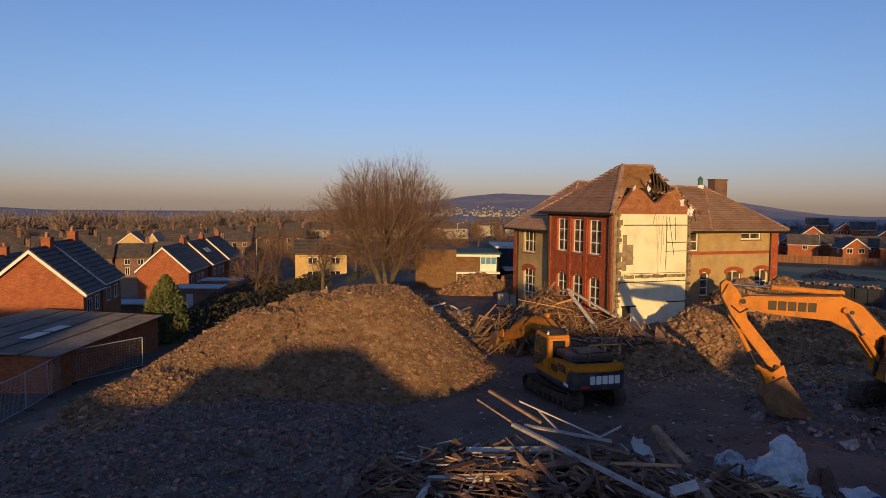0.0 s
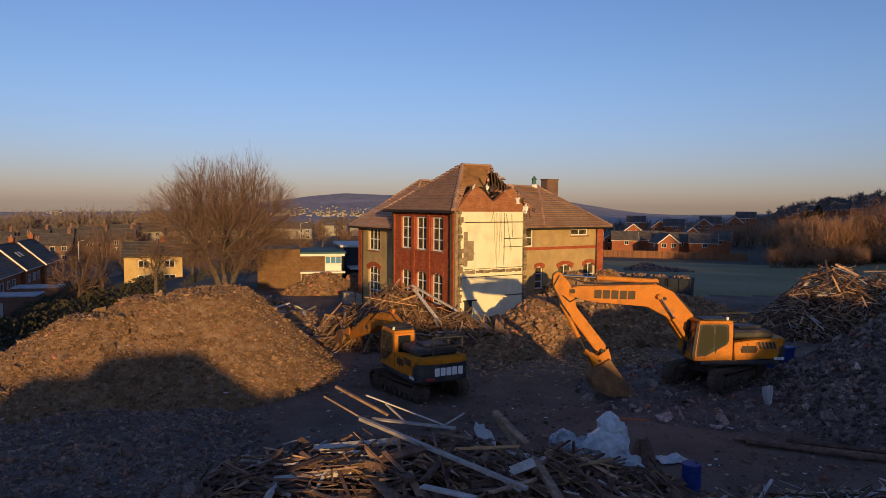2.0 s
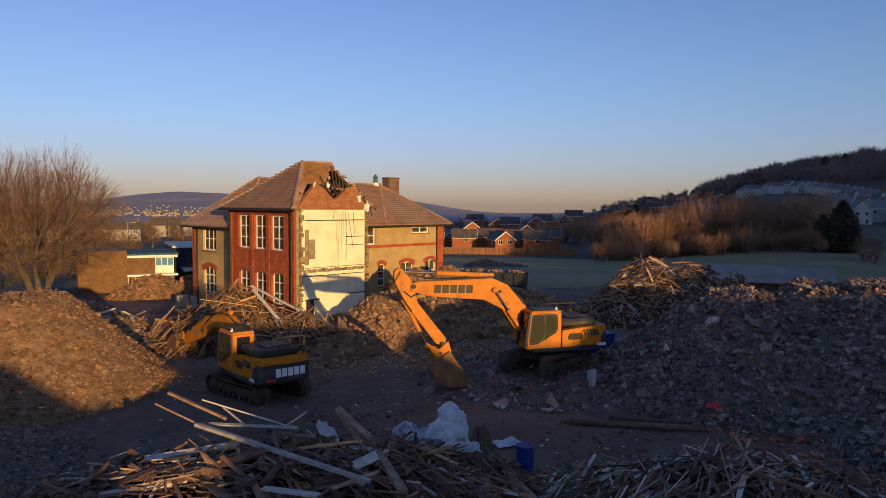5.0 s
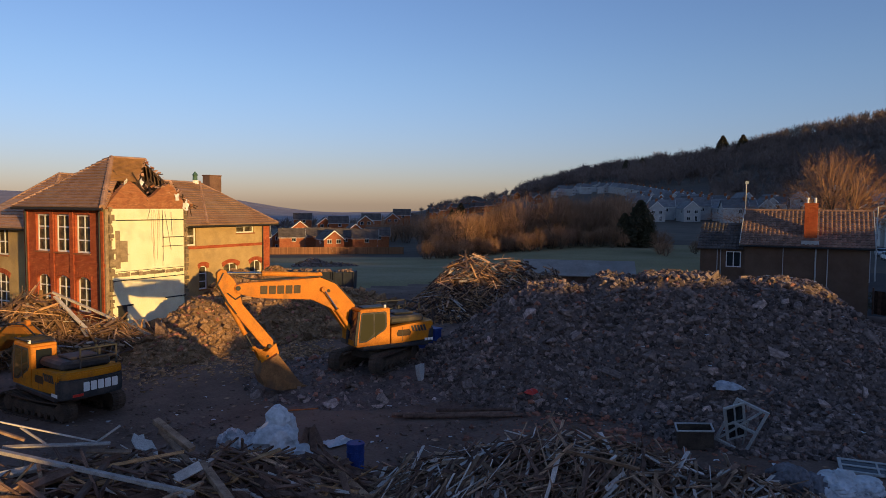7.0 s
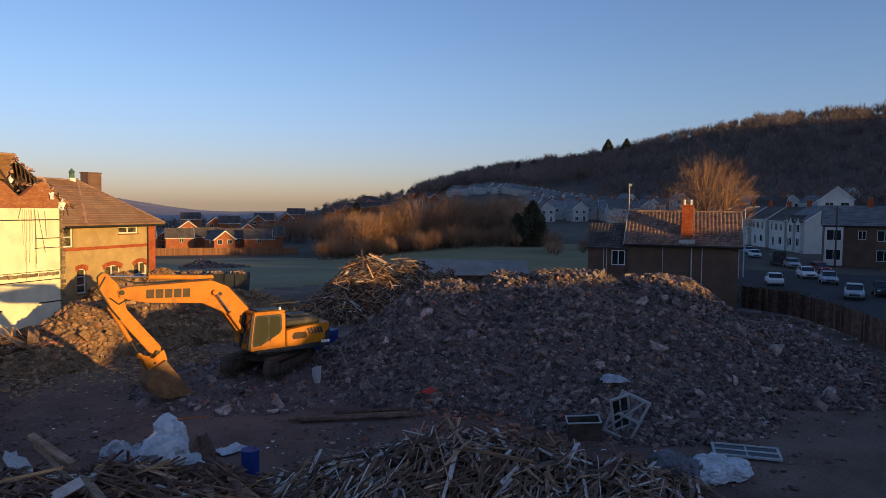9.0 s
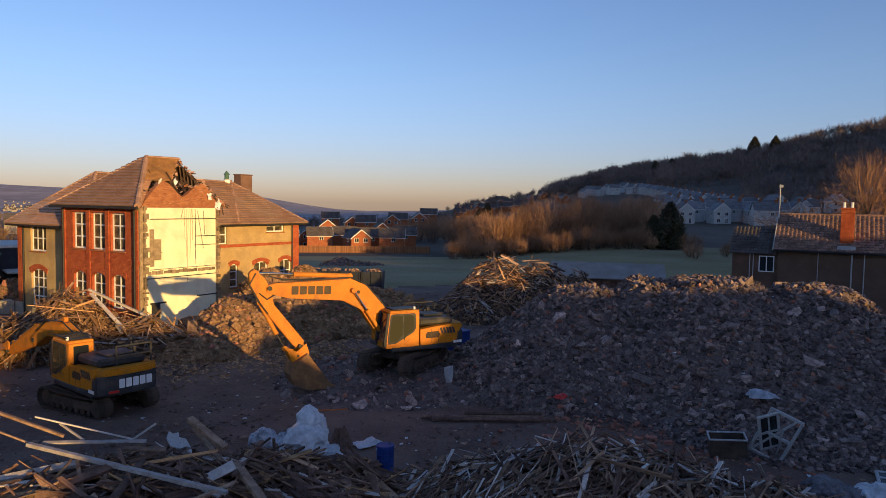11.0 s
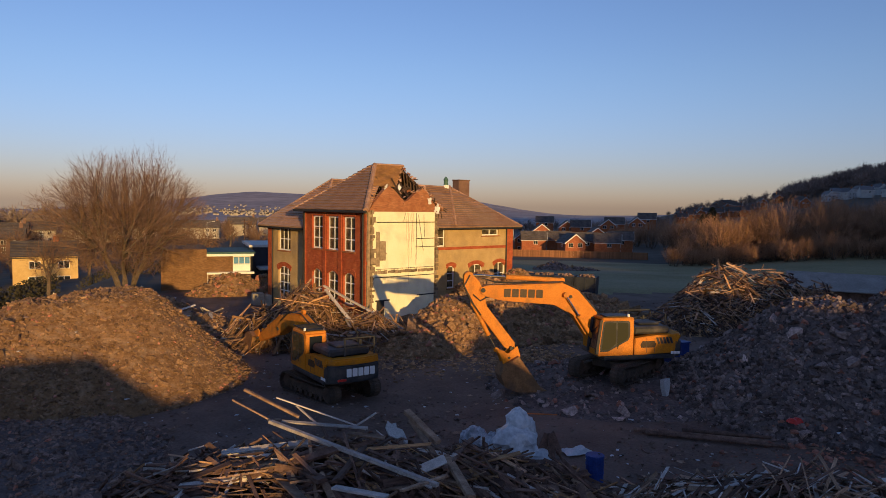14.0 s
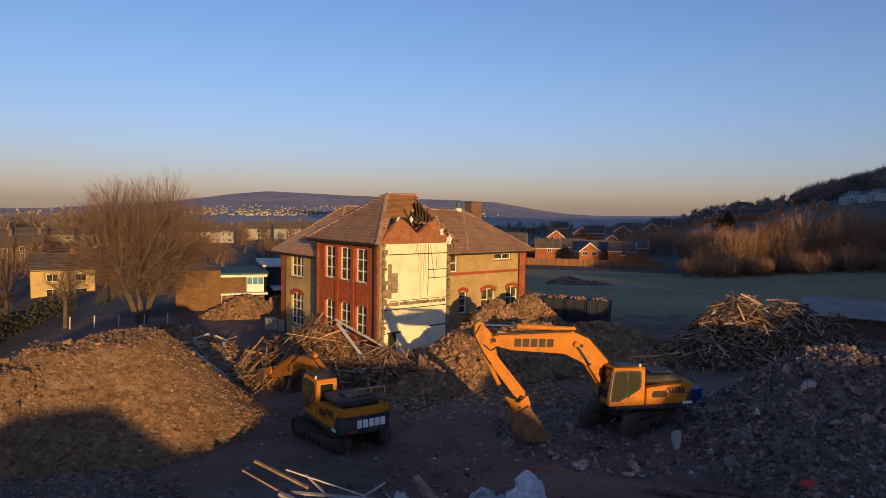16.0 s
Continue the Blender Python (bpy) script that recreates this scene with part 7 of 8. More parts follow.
def far_town():
    """Houses of the town across the valley, too small and many to tell apart."""
    rng = random.Random(9)
    bm_v, bm_f = [], []
    for i in range(420):
        h = rng.choice((rng.gauss(-4, 3.5), rng.gauss(3, 4), rng.uniform(-24, 16)))
        r = rng.uniform(1500, 2750)
        x, y = r * math.sin(radians(h)), r * math.cos(radians(h))
        z = float(land(x, y)) - 1
        w, d, e, a = rng.uniform(4, 9), rng.uniform(4, 6), rng.uniform(3, 5), rng.uniform(0, 3.1)
        c, s = math.cos(a), math.sin(a)
        b = len(bm_v)
        for u, v, k in ((-w, -d, 0), (w, -d, 0), (w, d, 0), (-w, d, 0), (-w, -d, e), (w, -d, e), (w, d, e), (-w, d, e), (-w, 0, e + 2.5), (w, 0, e + 2.5)):
            u, v = u / 2, v / 2
            bm_v.append((x + u * c - v * s, y + u * s + v * c, z + k))
        bm_f.extend(tuple(b + i for i in f) for f in ((0, 1, 5, 4), (1, 2, 6, 9, 5), (2, 3, 7, 6), (3, 0, 4, 8, 7), (4, 5, 9, 8), (6, 7, 8, 9)))
    ids = [1 if k % 6 > 3 else 0 for k in range(len(bm_f))]
    ob = new("far_town", raw("far_town", bm_v, bm_f, [M_FARCREAM, M_SLATE], False, ids))
    tagged(ob, "scattered white houses of a town across the valley", "town", kind="stuff")


far_town()


# ---- flat-roofed block behind the yard ----
M_TAN = brick_mat("tan_brick", (0.19, 0.105, 0.045), (0.27, 0.16, 0.075), (0.8, 0.72, 0.62))
M_NAVY = mat("dark_navy_cladding", (0.02, 0.024, 0.035), (0.035, 0.04, 0.055), 1, 0.6, 0.1, 15)
M_BLUEFRAME = mat("blue_window_frame", (0.05, 0.2, 0.45), (0.07, 0.25, 0.52), 2, 0.5, 0.0, 15)


def flat_block():
    B = thing("flat_roofed_block", pose(-11.3, 73.2, 0, 0, 0, 8), "low tan brick block with flat roofs and a blue window", "building")
    bm = fresh()
    slab(bm, (0, 0, -1), (4.3, 8, 4.1))
    part("brick_end", bm, M_TAN, B)
    bm = fresh()
    slab(bm, (4.3, 1.0, -1), (8.7, 8, 1.6))
    slab(bm, (4.3, 1.0, 1.6), (6.9, 8, 3.3))
    slab(bm, (6.9, 1.4, 1.6), (8.7, 8, 3.3))
    part("wall", bm, M_TAN, B)
    bm = fresh()
    slab(bm, (4.2, 0.7, 3.3), (9.0, 8.2, 3.55), 0.02)
    slab(bm, (3.9, 0.2, 1.5), (9.0, 1.0, 1.7), 0.02)
    part("roof_edge", bm, M_WHITE, B)
    bm = fresh()
    slab(bm, (3.9, 0.7, 3.55), (9.2, 8.4, 3.75), 0.02)
    part("roof", bm, mat("green_felt", (0.04, 0.09, 0.1), (0.06, 0.13, 0.14), 1, 0.8), B)
    for i in range(3):
        for k in range(2):
            bm = fresh()
            x = 7.0 + i * 0.56
            slab(bm, (x, 1.25, 1.75 + k * 0.75), (x + 0.5, 1.35, 2.4 + k * 0.75))
            part("blue_panel" if k else "pane", bm, M_BLUEFRAME if k else M_WHITE, B)
    bm = fresh()
    for i in range(4):
        slab(bm, (6.93 + i * 0.56, 1.2, 1.68), (7.0 + i * 0.56, 1.38, 3.25))
    for z in (1.66, 2.42, 3.2):
        slab(bm, (6.93, 1.21, z), (8.7, 1.37, z + 0.07))
    part("window_frame", bm, M_WHITE, B)
    for i in range(6):
        bm = fresh()
        slab(bm, (4.2 + i * 0.1, 0.3 - 0.02 * i, 0.2 + i * 0.21), (8.6, 1.0, 0.36 + i * 0.21), 0.01)
        part("stacked_board", bm, M_TIMBER, B)
    for i in range(6):
        bm = fresh()
        slab(bm, (4.35 + i * 0.62, 0.25, -0.6), (4.45 + i * 0.62, 0.35, 1.5))
        part("porch_post", bm, M_TIMBER_PALE, B)
    C = thing("annexe", pose(-2.9, 79.0, 0, 0, 0, 8), "low dark clad annexe with a flat roof", "building")
    bm = fresh()
    slab(bm, (0, 0, -1), (8, 9, 4.0))
    part("wall", bm, M_NAVY, C)
    bm = fresh()
    slab(bm, (-0.3, -0.3, 4.0), (8.3, 9.3, 4.25), 0.02)
    part("roof", bm, M_WHITEWALL, C)
    bm = fresh()
    slab(bm, (0.5, -3.2, 1.75), (5, 0, 1.95), 0.02)
    part("porch_roof", bm, M_WHITEWALL, C)
    bm = fresh()
    for x in (0.7, 4.8):
        slab(bm, (x, -3.0, -1), (x + 0.12, -2.88, 1.75))
    part("porch_post", bm, M_DARK, C)


flat_block()


# ---- garage and wire fence below the mound ----
def garage():
    m = pose(-26.6, 48.7, -2.0, 0, 0, 96.3)
    Gg = thing("garage_row", m, "low brick garage with a frosted corrugated roof", "garage")
    W, L = 13.8, 9.0
    for lo, hi in (((-W, 0.05, -0.4), (0, 0.3, 2.35)), ((-0.25, 0.3, -0.4), (0, L, 2.5)), ((-W, L - 0.25, -0.4), (-0.25, L, 2.6)), ((-W, 0.3, -0.4), (-W + 0.25, L - 0.25, 2.35))):
        bm = fresh()
        slab(bm, lo, hi)
        part("wall", bm, M_HOUSE_BRICK, Gg)
    bm = fresh()
    n = 75
    vs = []
    for i in range(n * 2 + 1):
        x = -W - 0.3 + (W + 0.6) * i / (n * 2)
        z = 0.04 * (i % 2)
        vs.append((bm.verts.new((x, -0.3, 2.4 + z)), bm.verts.new((x, L + 0.3, 2.75 + z))))
    for a, b in zip(vs, vs[1:]):
        bm.faces.new((a[0], b[0], b[1], a[1]))
    ob = part("roof", bm, mat("frosted_cement_sheet", (0.14, 0.12, 0.1), (0.25, 0.215, 0.18), 0.8, 0.9, 0.2, 12), Gg)
    ob.modifiers.new("thick", "SOLIDIFY").thickness = 0.02
    for y in (1.6, 3.4, 5.2, 7.0):
        bm = fresh()
        slab(bm, (-W - 0.3, y, 2.44 + 0.0365 * y), (0.3, y + 0.16, 2.475 + 0.0365 * y))
        part("lap_strip", bm, M_BROWNRENDER, Gg)
    for i, x in enumerate((-10.4, -8.0)):
        bm = fresh()
        slab(bm, (x, 3.2, 2.65), (x + 1.9, 4.0, 2.69))
        part("roof_light", bm, M_WHITEWALL, Gg)


garage()


def fence_panel(p, q, h=2.0):
    p, q = Vector(p), Vector(q)
    F = thing("mesh_fence", Matrix.Translation(p), "galvanised wire mesh site fence panel", "fence", "site fence panels")
    d = q - p
    bm = fresh()
    for k in (0, 1):
        tube(bm, d * k, d * k + Vector((0, 0, h)), 0.032, n=6)
    tube(bm, (0, 0, h), d + Vector((0, 0, h)), 0.032, n=6)
    tube(bm, (0, 0, 0.15), d + Vector((0, 0, 0.15)), 0.02, n=6)
    part("frame", bm, M_GALV, F)
    bm = fresh()
    n = 26
    for i in range(1, n):
        tube(bm, d * (i / n) + Vector((0, 0, 0.15)), d * (i / n) + Vector((0, 0, h)), 0.004, n=3)
    for k in range(1, 10):
        z = 0.15 + (h - 0.15) * k / 10
        tube(bm, Vector((0, 0, z)), d + Vector((0, 0, z)), 0.004, n=3)
    part("wire_mesh", bm, M_GALV, F)
    bm = fresh()
    box(bm, (0, 0, 0.06), (0.7, 0.25, 0.14), bevel=0.03)
    part("foot_block", bm, M_CHARCOAL, F)


M_GALV = mat("galvanised_steel", (0.4, 0.39, 0.38), (0.52, 0.51, 0.5), 3, 0.6, 0.05, 30, metal=0.2)
line = [(-23.7, 41.5), (-25.5, 37.0), (-24.9, 34.3), (-24.3, 31.8), (-23.8, 29.0), (-23.4, 26.0)]
for a, b in zip(line, line[1:]):
    fence_panel((*a, float(land(*a))), (*b, float(land(*b))), 1.95)



for x, y in ((-18.7, 65.3), (-16.7, 65.2), (-14.7, 65.1), (-12.6, 65.2), (-10.7, 65.4)):
    bm = fresh()
    box(bm, (0, 0, 0.5), (0.1, 0.09, 1.1), (0, 1.5, 0), 0.01)
    solo("fence_post", bm, M_TIMBER_PALE, "short pale timber post at the edge of the yard", "post", pose(x, y, float(land(x, y)), 0, 0, 2), "posts at the edge of the yard")


# ---- things lying about ----
def sheet(bm, c, size, rot, seed, lump=0.8, n=30):
    """A crumpled sheet: a soft hump with pinched folds and a ragged hem."""
    m = pose(*c, *rot)
    r = bmesh.ops.create_grid(bm, x_segments=n, y_segments=n, size=0.5)
    for v in r["verts"]:
        x, y = v.co.x * size[0], v.co.y * size[1]
        rim = max(abs(v.co.x), abs(v.co.y)) * 2
        d = max(0, 1 - rim ** 2.5)
        fold = (0.5 - abs(noise.noise((x * 1.1 + 5, y * 1.1, seed)))) * 0.9 + (0.4 - abs(noise.noise((x * 2.6, y * 2.6, seed + 2)))) * 0.5 + noise.noise((x * 7, y * 7, seed + 5)) * 0.08
        z = size[2] * (d ** 0.6) * (0.75 + 0.3 * noise.noise((x * 0.9, y * 0.9, seed + 4))) - lump * size[2] * fold * (0.35 + 0.65 * d)
        k = 1 + 0.3 * noise.noise((v.co.x * 3, v.co.y * 3, seed + 9)) * rim
        v.co = m @ Vector((x * k, y * k, max(0.02 + 0.05 * rim, z)))
    return bm


def bag(bm, c, r, seed, sag=0.25, n=4):
    """A slumped bag of sheeting: rounded below, pinched above, creased all over, with a flared hem."""
    res = bmesh.ops.create_icosphere(bm, subdivisions=n, radius=1.0)
    for v in res["verts"]:
        d = v.co.normalized()
        fold = abs(noise.noise((d.x * 1.3 + seed, d.y * 1.3, d.z * 0.7)))
        fine = abs(noise.noise((d.x * 4.5, d.y * 4.5 + seed, d.z * 1.2)))
        k = 0.8 + 0.55 * min(fold, 0.35) ** 0.7 + 0.3 * min(fine, 0.35) + noise.noise((d.x * 9, d.y * 9, d.z * 5 + seed)) * 0.07
        wide = 1 + sag * max(0, -d.z) + 0.25 * max(0, -0.75 - d.z) * (1 + noise.noise((d.x * 5, d.y * 5, seed)))
        v.co = Vector((c[0] + d.x * r[0] * k * wide, c[1] + d.y * r[1] * k * wide, max(0.01 + 0.03 * abs(noise.noise((d.x * 6, d.y * 6, seed))), c[2] + d.z * r[2] * k)))
    return bm


M_CLOTH = mat("dark_grey_cloth", (0.09, 0.085, 0.09), (0.2, 0.19, 0.2), 2.0, 0.9, 0.3, 12)
M_PLASTIC_DIRTY = mat("muddy_plastic_sheet", (0.24, 0.245, 0.26), (0.58, 0.59, 0.62), 2.2, 0.35, 0.4, 9, spec=0.5, dirt=(0.09, 0.08, 0.075), dirt_scale=1.6, dirt_amount=0.7)
M_PLASTIC = mat("pale_plastic_sheet", (0.44, 0.46, 0.48), (0.68, 0.7, 0.72), 1.5, 0.3, 0.3, 8, spec=0.5, dirt=(0.25, 0.24, 0.23), dirt_scale=1.2, dirt_amount=0.5)
bm = fresh()
bag(bm, (8.75, 22.9, 0.42), (0.85, 0.7, 0.7), 1, 0.35, 3)
bag(bm, (8.98, 23.05, 1.02), (0.5, 0.46, 0.6), 2, 0.5, 3)
bag(bm, (9.3, 22.45, 0.12), (0.6, 0.45, 0.26), 3, 0.4, 3)
solo("plastic_sheet", bm, M_PLASTIC, "crumpled pale plastic sheeting lying over scraps", "plastic sheeting")
bm = fresh()
bag(bm, (7.45, 23.6, 0.4), (0.5, 0.45, 0.5), 4)
bag(bm, (8.0, 23.3, 0.3), (0.45, 0.4, 0.42), 5)
solo("plastic_sheet", bm, M_PLASTIC_DIRTY, "grey crumpled sheeting slumped against the pale heap", "plastic sheeting")
bm = fresh()
sheet(bm, (11.0, 22.6, 0.05), (1.0, 0.7, 0.35), (0, 0, 10), 4, 0.8, 10)
ob = solo("plastic_sheet", bm, M_PLASTIC, "scrap of pale plastic on the bare earth", "plastic sheeting")
ob.modifiers.new("thick", "SOLIDIFY").thickness = 0.01
bm = fresh()
bag(bm, (22.3, 10.7, 0.3), (0.9, 0.6, 0.4), 6, 0.3)
bag(bm, (23.0, 10.3, 0.2), (0.8, 0.5, 0.3), 7, 0.4)
solo("plastic_sheet", bm, M_PLASTIC, "torn pale plastic heaped on the ground", "plastic sheeting")
bm = fresh()
bag(bm, (20.9, 11.4, 0.4), (0.7, 0.6, 0.55), 8, 0.3)
bag(bm, (21.5, 11.0, 0.3), (0.6, 0.5, 0.4), 9, 0.3)
solo("dust_sheet", bm, M_CLOTH, "dark grey cloth slumped beside pale plastic", "cloth")
bm = fresh()
sheet(bm, (-2.6, 39.4, 0.1), (1.0, 0.9, 0.8), (0, 0, 0), 7, 0.5, 10)
ob = solo("rubble_sack", bm, M_PLASTIC, "grey rubble sack at the foot of the mound", "sack")
ob.modifiers.new("thick", "SOLIDIFY").thickness = 0.02
bm = fresh()
sheet(bm, (-5.2, 20.4, 0.15), (0.9, 0.7, 0.3), (0, 0, 30), 8, 0.6, 10)
ob = solo("plaster_lump", bm, M_WHITEWALL, "white lump of plaster on the rubble", "debris")
ob.modifiers.new("thick", "SOLIDIFY").thickness = 0.03
bm = fresh()
sheet(bm, (25.9, 17.1, 1.35), (1.2, 0.7, 0.5), (0, 0, -30), 14, 0.4, 16)
ob = solo("rubble_sack", bm, M_PLASTIC_DIRTY, "pale sack lying on the flank of the stone heap", "sack")
ob.modifiers.new("thick", "SOLIDIFY").thickness = 0.02
bm = fresh()
sheet(bm, (19.8, 22.3, 0.75), (0.55, 0.45, 0.4), (0, 0, 15), 15, 0.4, 12)
ob = solo("red_scrap", bm, M_REDLAMP, "crumpled red plastic scrap among the stones", "scrap")
ob.modifiers.new("thick", "SOLIDIFY").thickness = 0.02
# slabs standing beside the sheeting
for i, (x, y, r) in enumerate(((9.75, 22.6, 30), (10.0, 22.5, 12), (10.25, 22.7, -15))):
    bm = fresh()
    box(bm, (0, 0, 0.42), (0.3, 0.06, 0.85), (-18, r, 0), 0.01)
    solo("board", bm, M_TIMBER_DARK, "dark board propped in the debris", "board", pose(x, y, 0, 0, 0, 20 * i), "propped boards")


def barrel(m, material, label):
    B = thing("barrel", m, label, "barrel")
    bm = fresh()
    tube(bm, (0, 0, 0), (0, 0, 0.88), 0.29, n=20)
    for z in (0.05, 0.3, 0.58, 0.84):
        tube(bm, (0, 0, z - 0.02), (0, 0, z + 0.02), 0.305, n=20)
    part("drum", bm, material, B)
    bm = fresh()
    tube(bm, (0.15, 0, 0.88), (0.15, 0, 0.91), 0.04, n=8)
    part("cap", bm, M_CHARCOAL, B)


barrel(pose(10.6, 20.2, 0.0), M_BLUE, "dark blue plastic drum standing on bare earth")
barrel(pose(8.0, 19.3, 0.0, 70, 0, 20) @ Matrix.Diagonal((0.6, 0.6, 0.6, 1)), M_REDLAMP, "small red drum tipped over by the planks")
bm = fresh()
slab(bm, (-0.35, -0.9, 0), (0.35, 0.9, 1.5), 0.05)
slab(bm, (-0.4, -0.95, 1.5), (0.4, 0.95, 1.6), 0.03)
solo("fuel_tank", bm, M_BLUE, "blue fuel tank behind the excavator", "tank", pose(20.3, 31.6, 1.0, 0, 0, 15) @ Matrix.Diagonal((0.8, 0.7, 0.75, 1)))
bm = fresh()
prism(bm, [(-0.1, 0), (0.1, 0.05), (0.24, 0.45), (0.28, 0.98), (-0.3, 0.9), (-0.26, 0.4)], -0.14, 0.14, bevel=0.012)
solo("concrete_block", bm, M_OLDWHITE, "white broken block standing by the tracks", "block", pose(17.3, 27.4, 0.55, -8, 6, 25) @ Matrix.Diagonal((0.8, 0.8, 0.8, 1)))
# long poles lying on the yard
for i, (a, b) in enumerate((((14.3, 24.6, 0.12), (18.6, 22.3, 0.12)), ((14.6, 24.2, 0.1), (18.9, 21.8, 0.1)), ((16.0, 23.9, 0.2), (19.0, 22.6, 0.16)))):
    bm = fresh()
    tube(bm, a, b, 0.09, 0.07, 8)
    solo("pole", bm, M_TIMBER_DARK, "long dark pole lying on the ground", "pole", group="poles on the ground")


def casement(m, w, h, broken, label):
    W = thing("window_frame", m, label, "window frame")
    bm = fresh()
    for lo, hi in (((0, 0, 0), (0.1, 0.08, h)), ((w - 0.1, 0, 0), (w, 0.08, h)), ((0.1, 0, 0), (w - 0.1, 0.08, 0.1)), ((0.1, 0, h - 0.1), (w - 0.1, 0.08, h)), ((0.1, 0, h * 0.5 - 0.05), (w - 0.1, 0.08, h * 0.5 + 0.05))):
        slab(bm, lo, hi, 0.008)
    part("outer_frame", bm, M_OLDWHITE, W)
    if broken:
        bm = fresh()
        box(bm, (w * 0.45, 0.05, h * 0.5), (0.07, 0.05, h * 0.95), (0, 24, 0))
        part("loose_bar", bm, M_OLDWHITE, W)
        bm = fresh()
        box(bm, (w * 0.7, 0.12, h * 0.4), (0.06, 0.05, h * 0.8), (20, -12, 0))
        part("loose_bar", bm, M_OLDWHITE, W)
    else:
        bm = fresh()
        slab(bm, (w * 0.5 - 0.03, 0.01, 0.1), (w * 0.5 + 0.03, 0.07, h - 0.1))
        part("mullion", bm, M_OLDWHITE, W)
        for a in (0.1, w * 0.5 + 0.03):
            bm = fresh()
            slab(bm, (a, 0.03, 0.1), (a + w * 0.5 - 0.13, 0.04, h - 0.1))
            part("pane", bm, M_GLASS, W)


casement(pose(22.6, 15.3, 0.35, 18, 22, -55), 1.15, 2.0, True, "broken white window frame leaning on the rubble")
casement(pose(22.95, 15.0, 0.3, 30, -18, -35), 0.75, 1.75, False, "grey glazed casement slumped against a broken frame")
casement(pose(24.2, 11.6, 0.12, -82, 0, -55), 2.3, 0.95, False, "white glazed window frame lying flat")


def crate(m):
    C = thing("metal_crate", m, "open rusty metal crate with a dark rim", "crate")
    bm = fresh()
    w, d, h = 1.25, 0.8, 0.7
    for lo, hi in (((0, 0, 0), (w, 0.03, h)), ((0, d - 0.03, 0), (w, d, h)), ((0, 0.03, 0), (0.03, d - 0.03, h)), ((w - 0.03, 0.03, 0), (w, d - 0.03, h)), ((0.03, 0.03, 0), (w - 0.03, d - 0.03, 0.03))):
        slab(bm, lo, hi)
    part("tub", bm, M_STEEL, C)
    bm = fresh()
    for a, b in (((0, 0), (w, 0)), ((w, 0), (w, d)), ((w, d), (0, d)), ((0, d), (0, 0))):
        tube(bm, (*a, h), (*b, h), 0.035, n=6)
    part("rim", bm, M_GALV, C)


crate(pose(21.4, 15.9, 0.0, 3, -4, -45))
bm = fresh()
tube(bm, (10.6, 27.6, 0.05), (11.7, 26.2, 0.35), 0.03, n=5)
solo("stake", bm, mat("orange_paint", (0.5, 0.14, 0.03), (0.6, 0.18, 0.04), 3, 0.6), "thin orange stake on the bare earth", "stake")

# ---- skips behind the school, hut beyond the stone pile, far fence ----
for i in range(4):
    S = thing("skip", pose(24.2 + i * 1.75, 66.6 - i * 1.2, 0, 0, 0, -34), "dark blue steel waste skip full of rubble", "skip", "row of skips")
    bm = fresh()
    prism(bm, [(-0.85, 0.1), (0.85, 0.1), (0.95, 2.2), (-0.95, 2.2)], -1.2, 1.2, bevel=0.02)
    part("tub", bm, M_NAVY, S)
    for x in (-0.96, 0.0, 0.96):
        bm = fresh()
        slab(bm, (x - 0.05, -1.3, 0.1), (x + 0.05, -1.2, 2.25))
        part("rib", bm, M_NAVY, S)
    bm = fresh()
    for k in range(14):
        a = random.Random(k + i * 20)
        box(bm, (a.uniform(-0.7, 0.7), a.uniform(-0.9, 0.9), 2.25), (a.uniform(0.2, 0.6), 0.2, a.uniform(0.1, 0.3)), (a.uniform(-20, 20), a.uniform(-20, 20), a.uniform(0, 180)))
    tagged(part("load", bm, M_SPOIL, S), kind="stuff")

Hh = thing("hut", pose(49.7, 51.7, 0, 0, 0, -42.8), "long low hut with a pale frosted roof", "hut")
bm = fresh()
slab(bm, (-5.4, 0.3, -0.5), (5.4, 5.7, 1.9))
part("wall", bm, M_TIMBER_DARK, Hh)
M_FROSTFELT = mat("frosted_felt", (0.26, 0.23, 0.2), (0.36, 0.32, 0.28), 0.6, 0.9, 0.2, 10)
for pts in ([(-5.7, -0.2, 1.85), (5.7, -0.2, 1.85), (5.7, 3.0, 3.2), (-5.7, 3.0, 3.2)], [(5.7, 6.2, 1.85), (-5.7, 6.2, 1.85), (-5.7, 3.0, 3.2), (5.7, 3.0, 3.2)]):
    bm = fresh()
    quad_slab(bm, pts, 0.1)
    part("roof", bm, M_FROSTFELT, Hh)
for x in (-5.4, 5.36):
    bm = fresh()
    prism(bm, [(0.3, 1.9), (5.7, 1.9), (3, 3.05)], x, x + 0.04, "x")
    part("gable", bm, M_NAVY, Hh)

M_FENCE = mat("orange_larch_fence", (0.2, 0.09, 0.04), (0.28, 0.135, 0.06), 0.5, 0.9, 0.2, 10, vary=0.25)
bm = fresh()
box(bm, (0, 0, 0.95), (0.29, 0.03, 1.9))
FENCE_BOARD = finish(bm, "board", M_FENCE)
BF = thing("boundary_fence", pose(0, 0, 0), "long orange timber fence round the brick estate", "fence")
for i in range(150):
    h = 15.5 + 13.5 * i / 150
    x, y = 0.8 + 190 * math.sin(radians(h)), 190 * math.cos(radians(h))
    ob = new("board", FENCE_BOARD)
    ob.parent = BF
    ob.matrix_basis = pose(x, y, float(land(x, y)), 0, 0, -h)
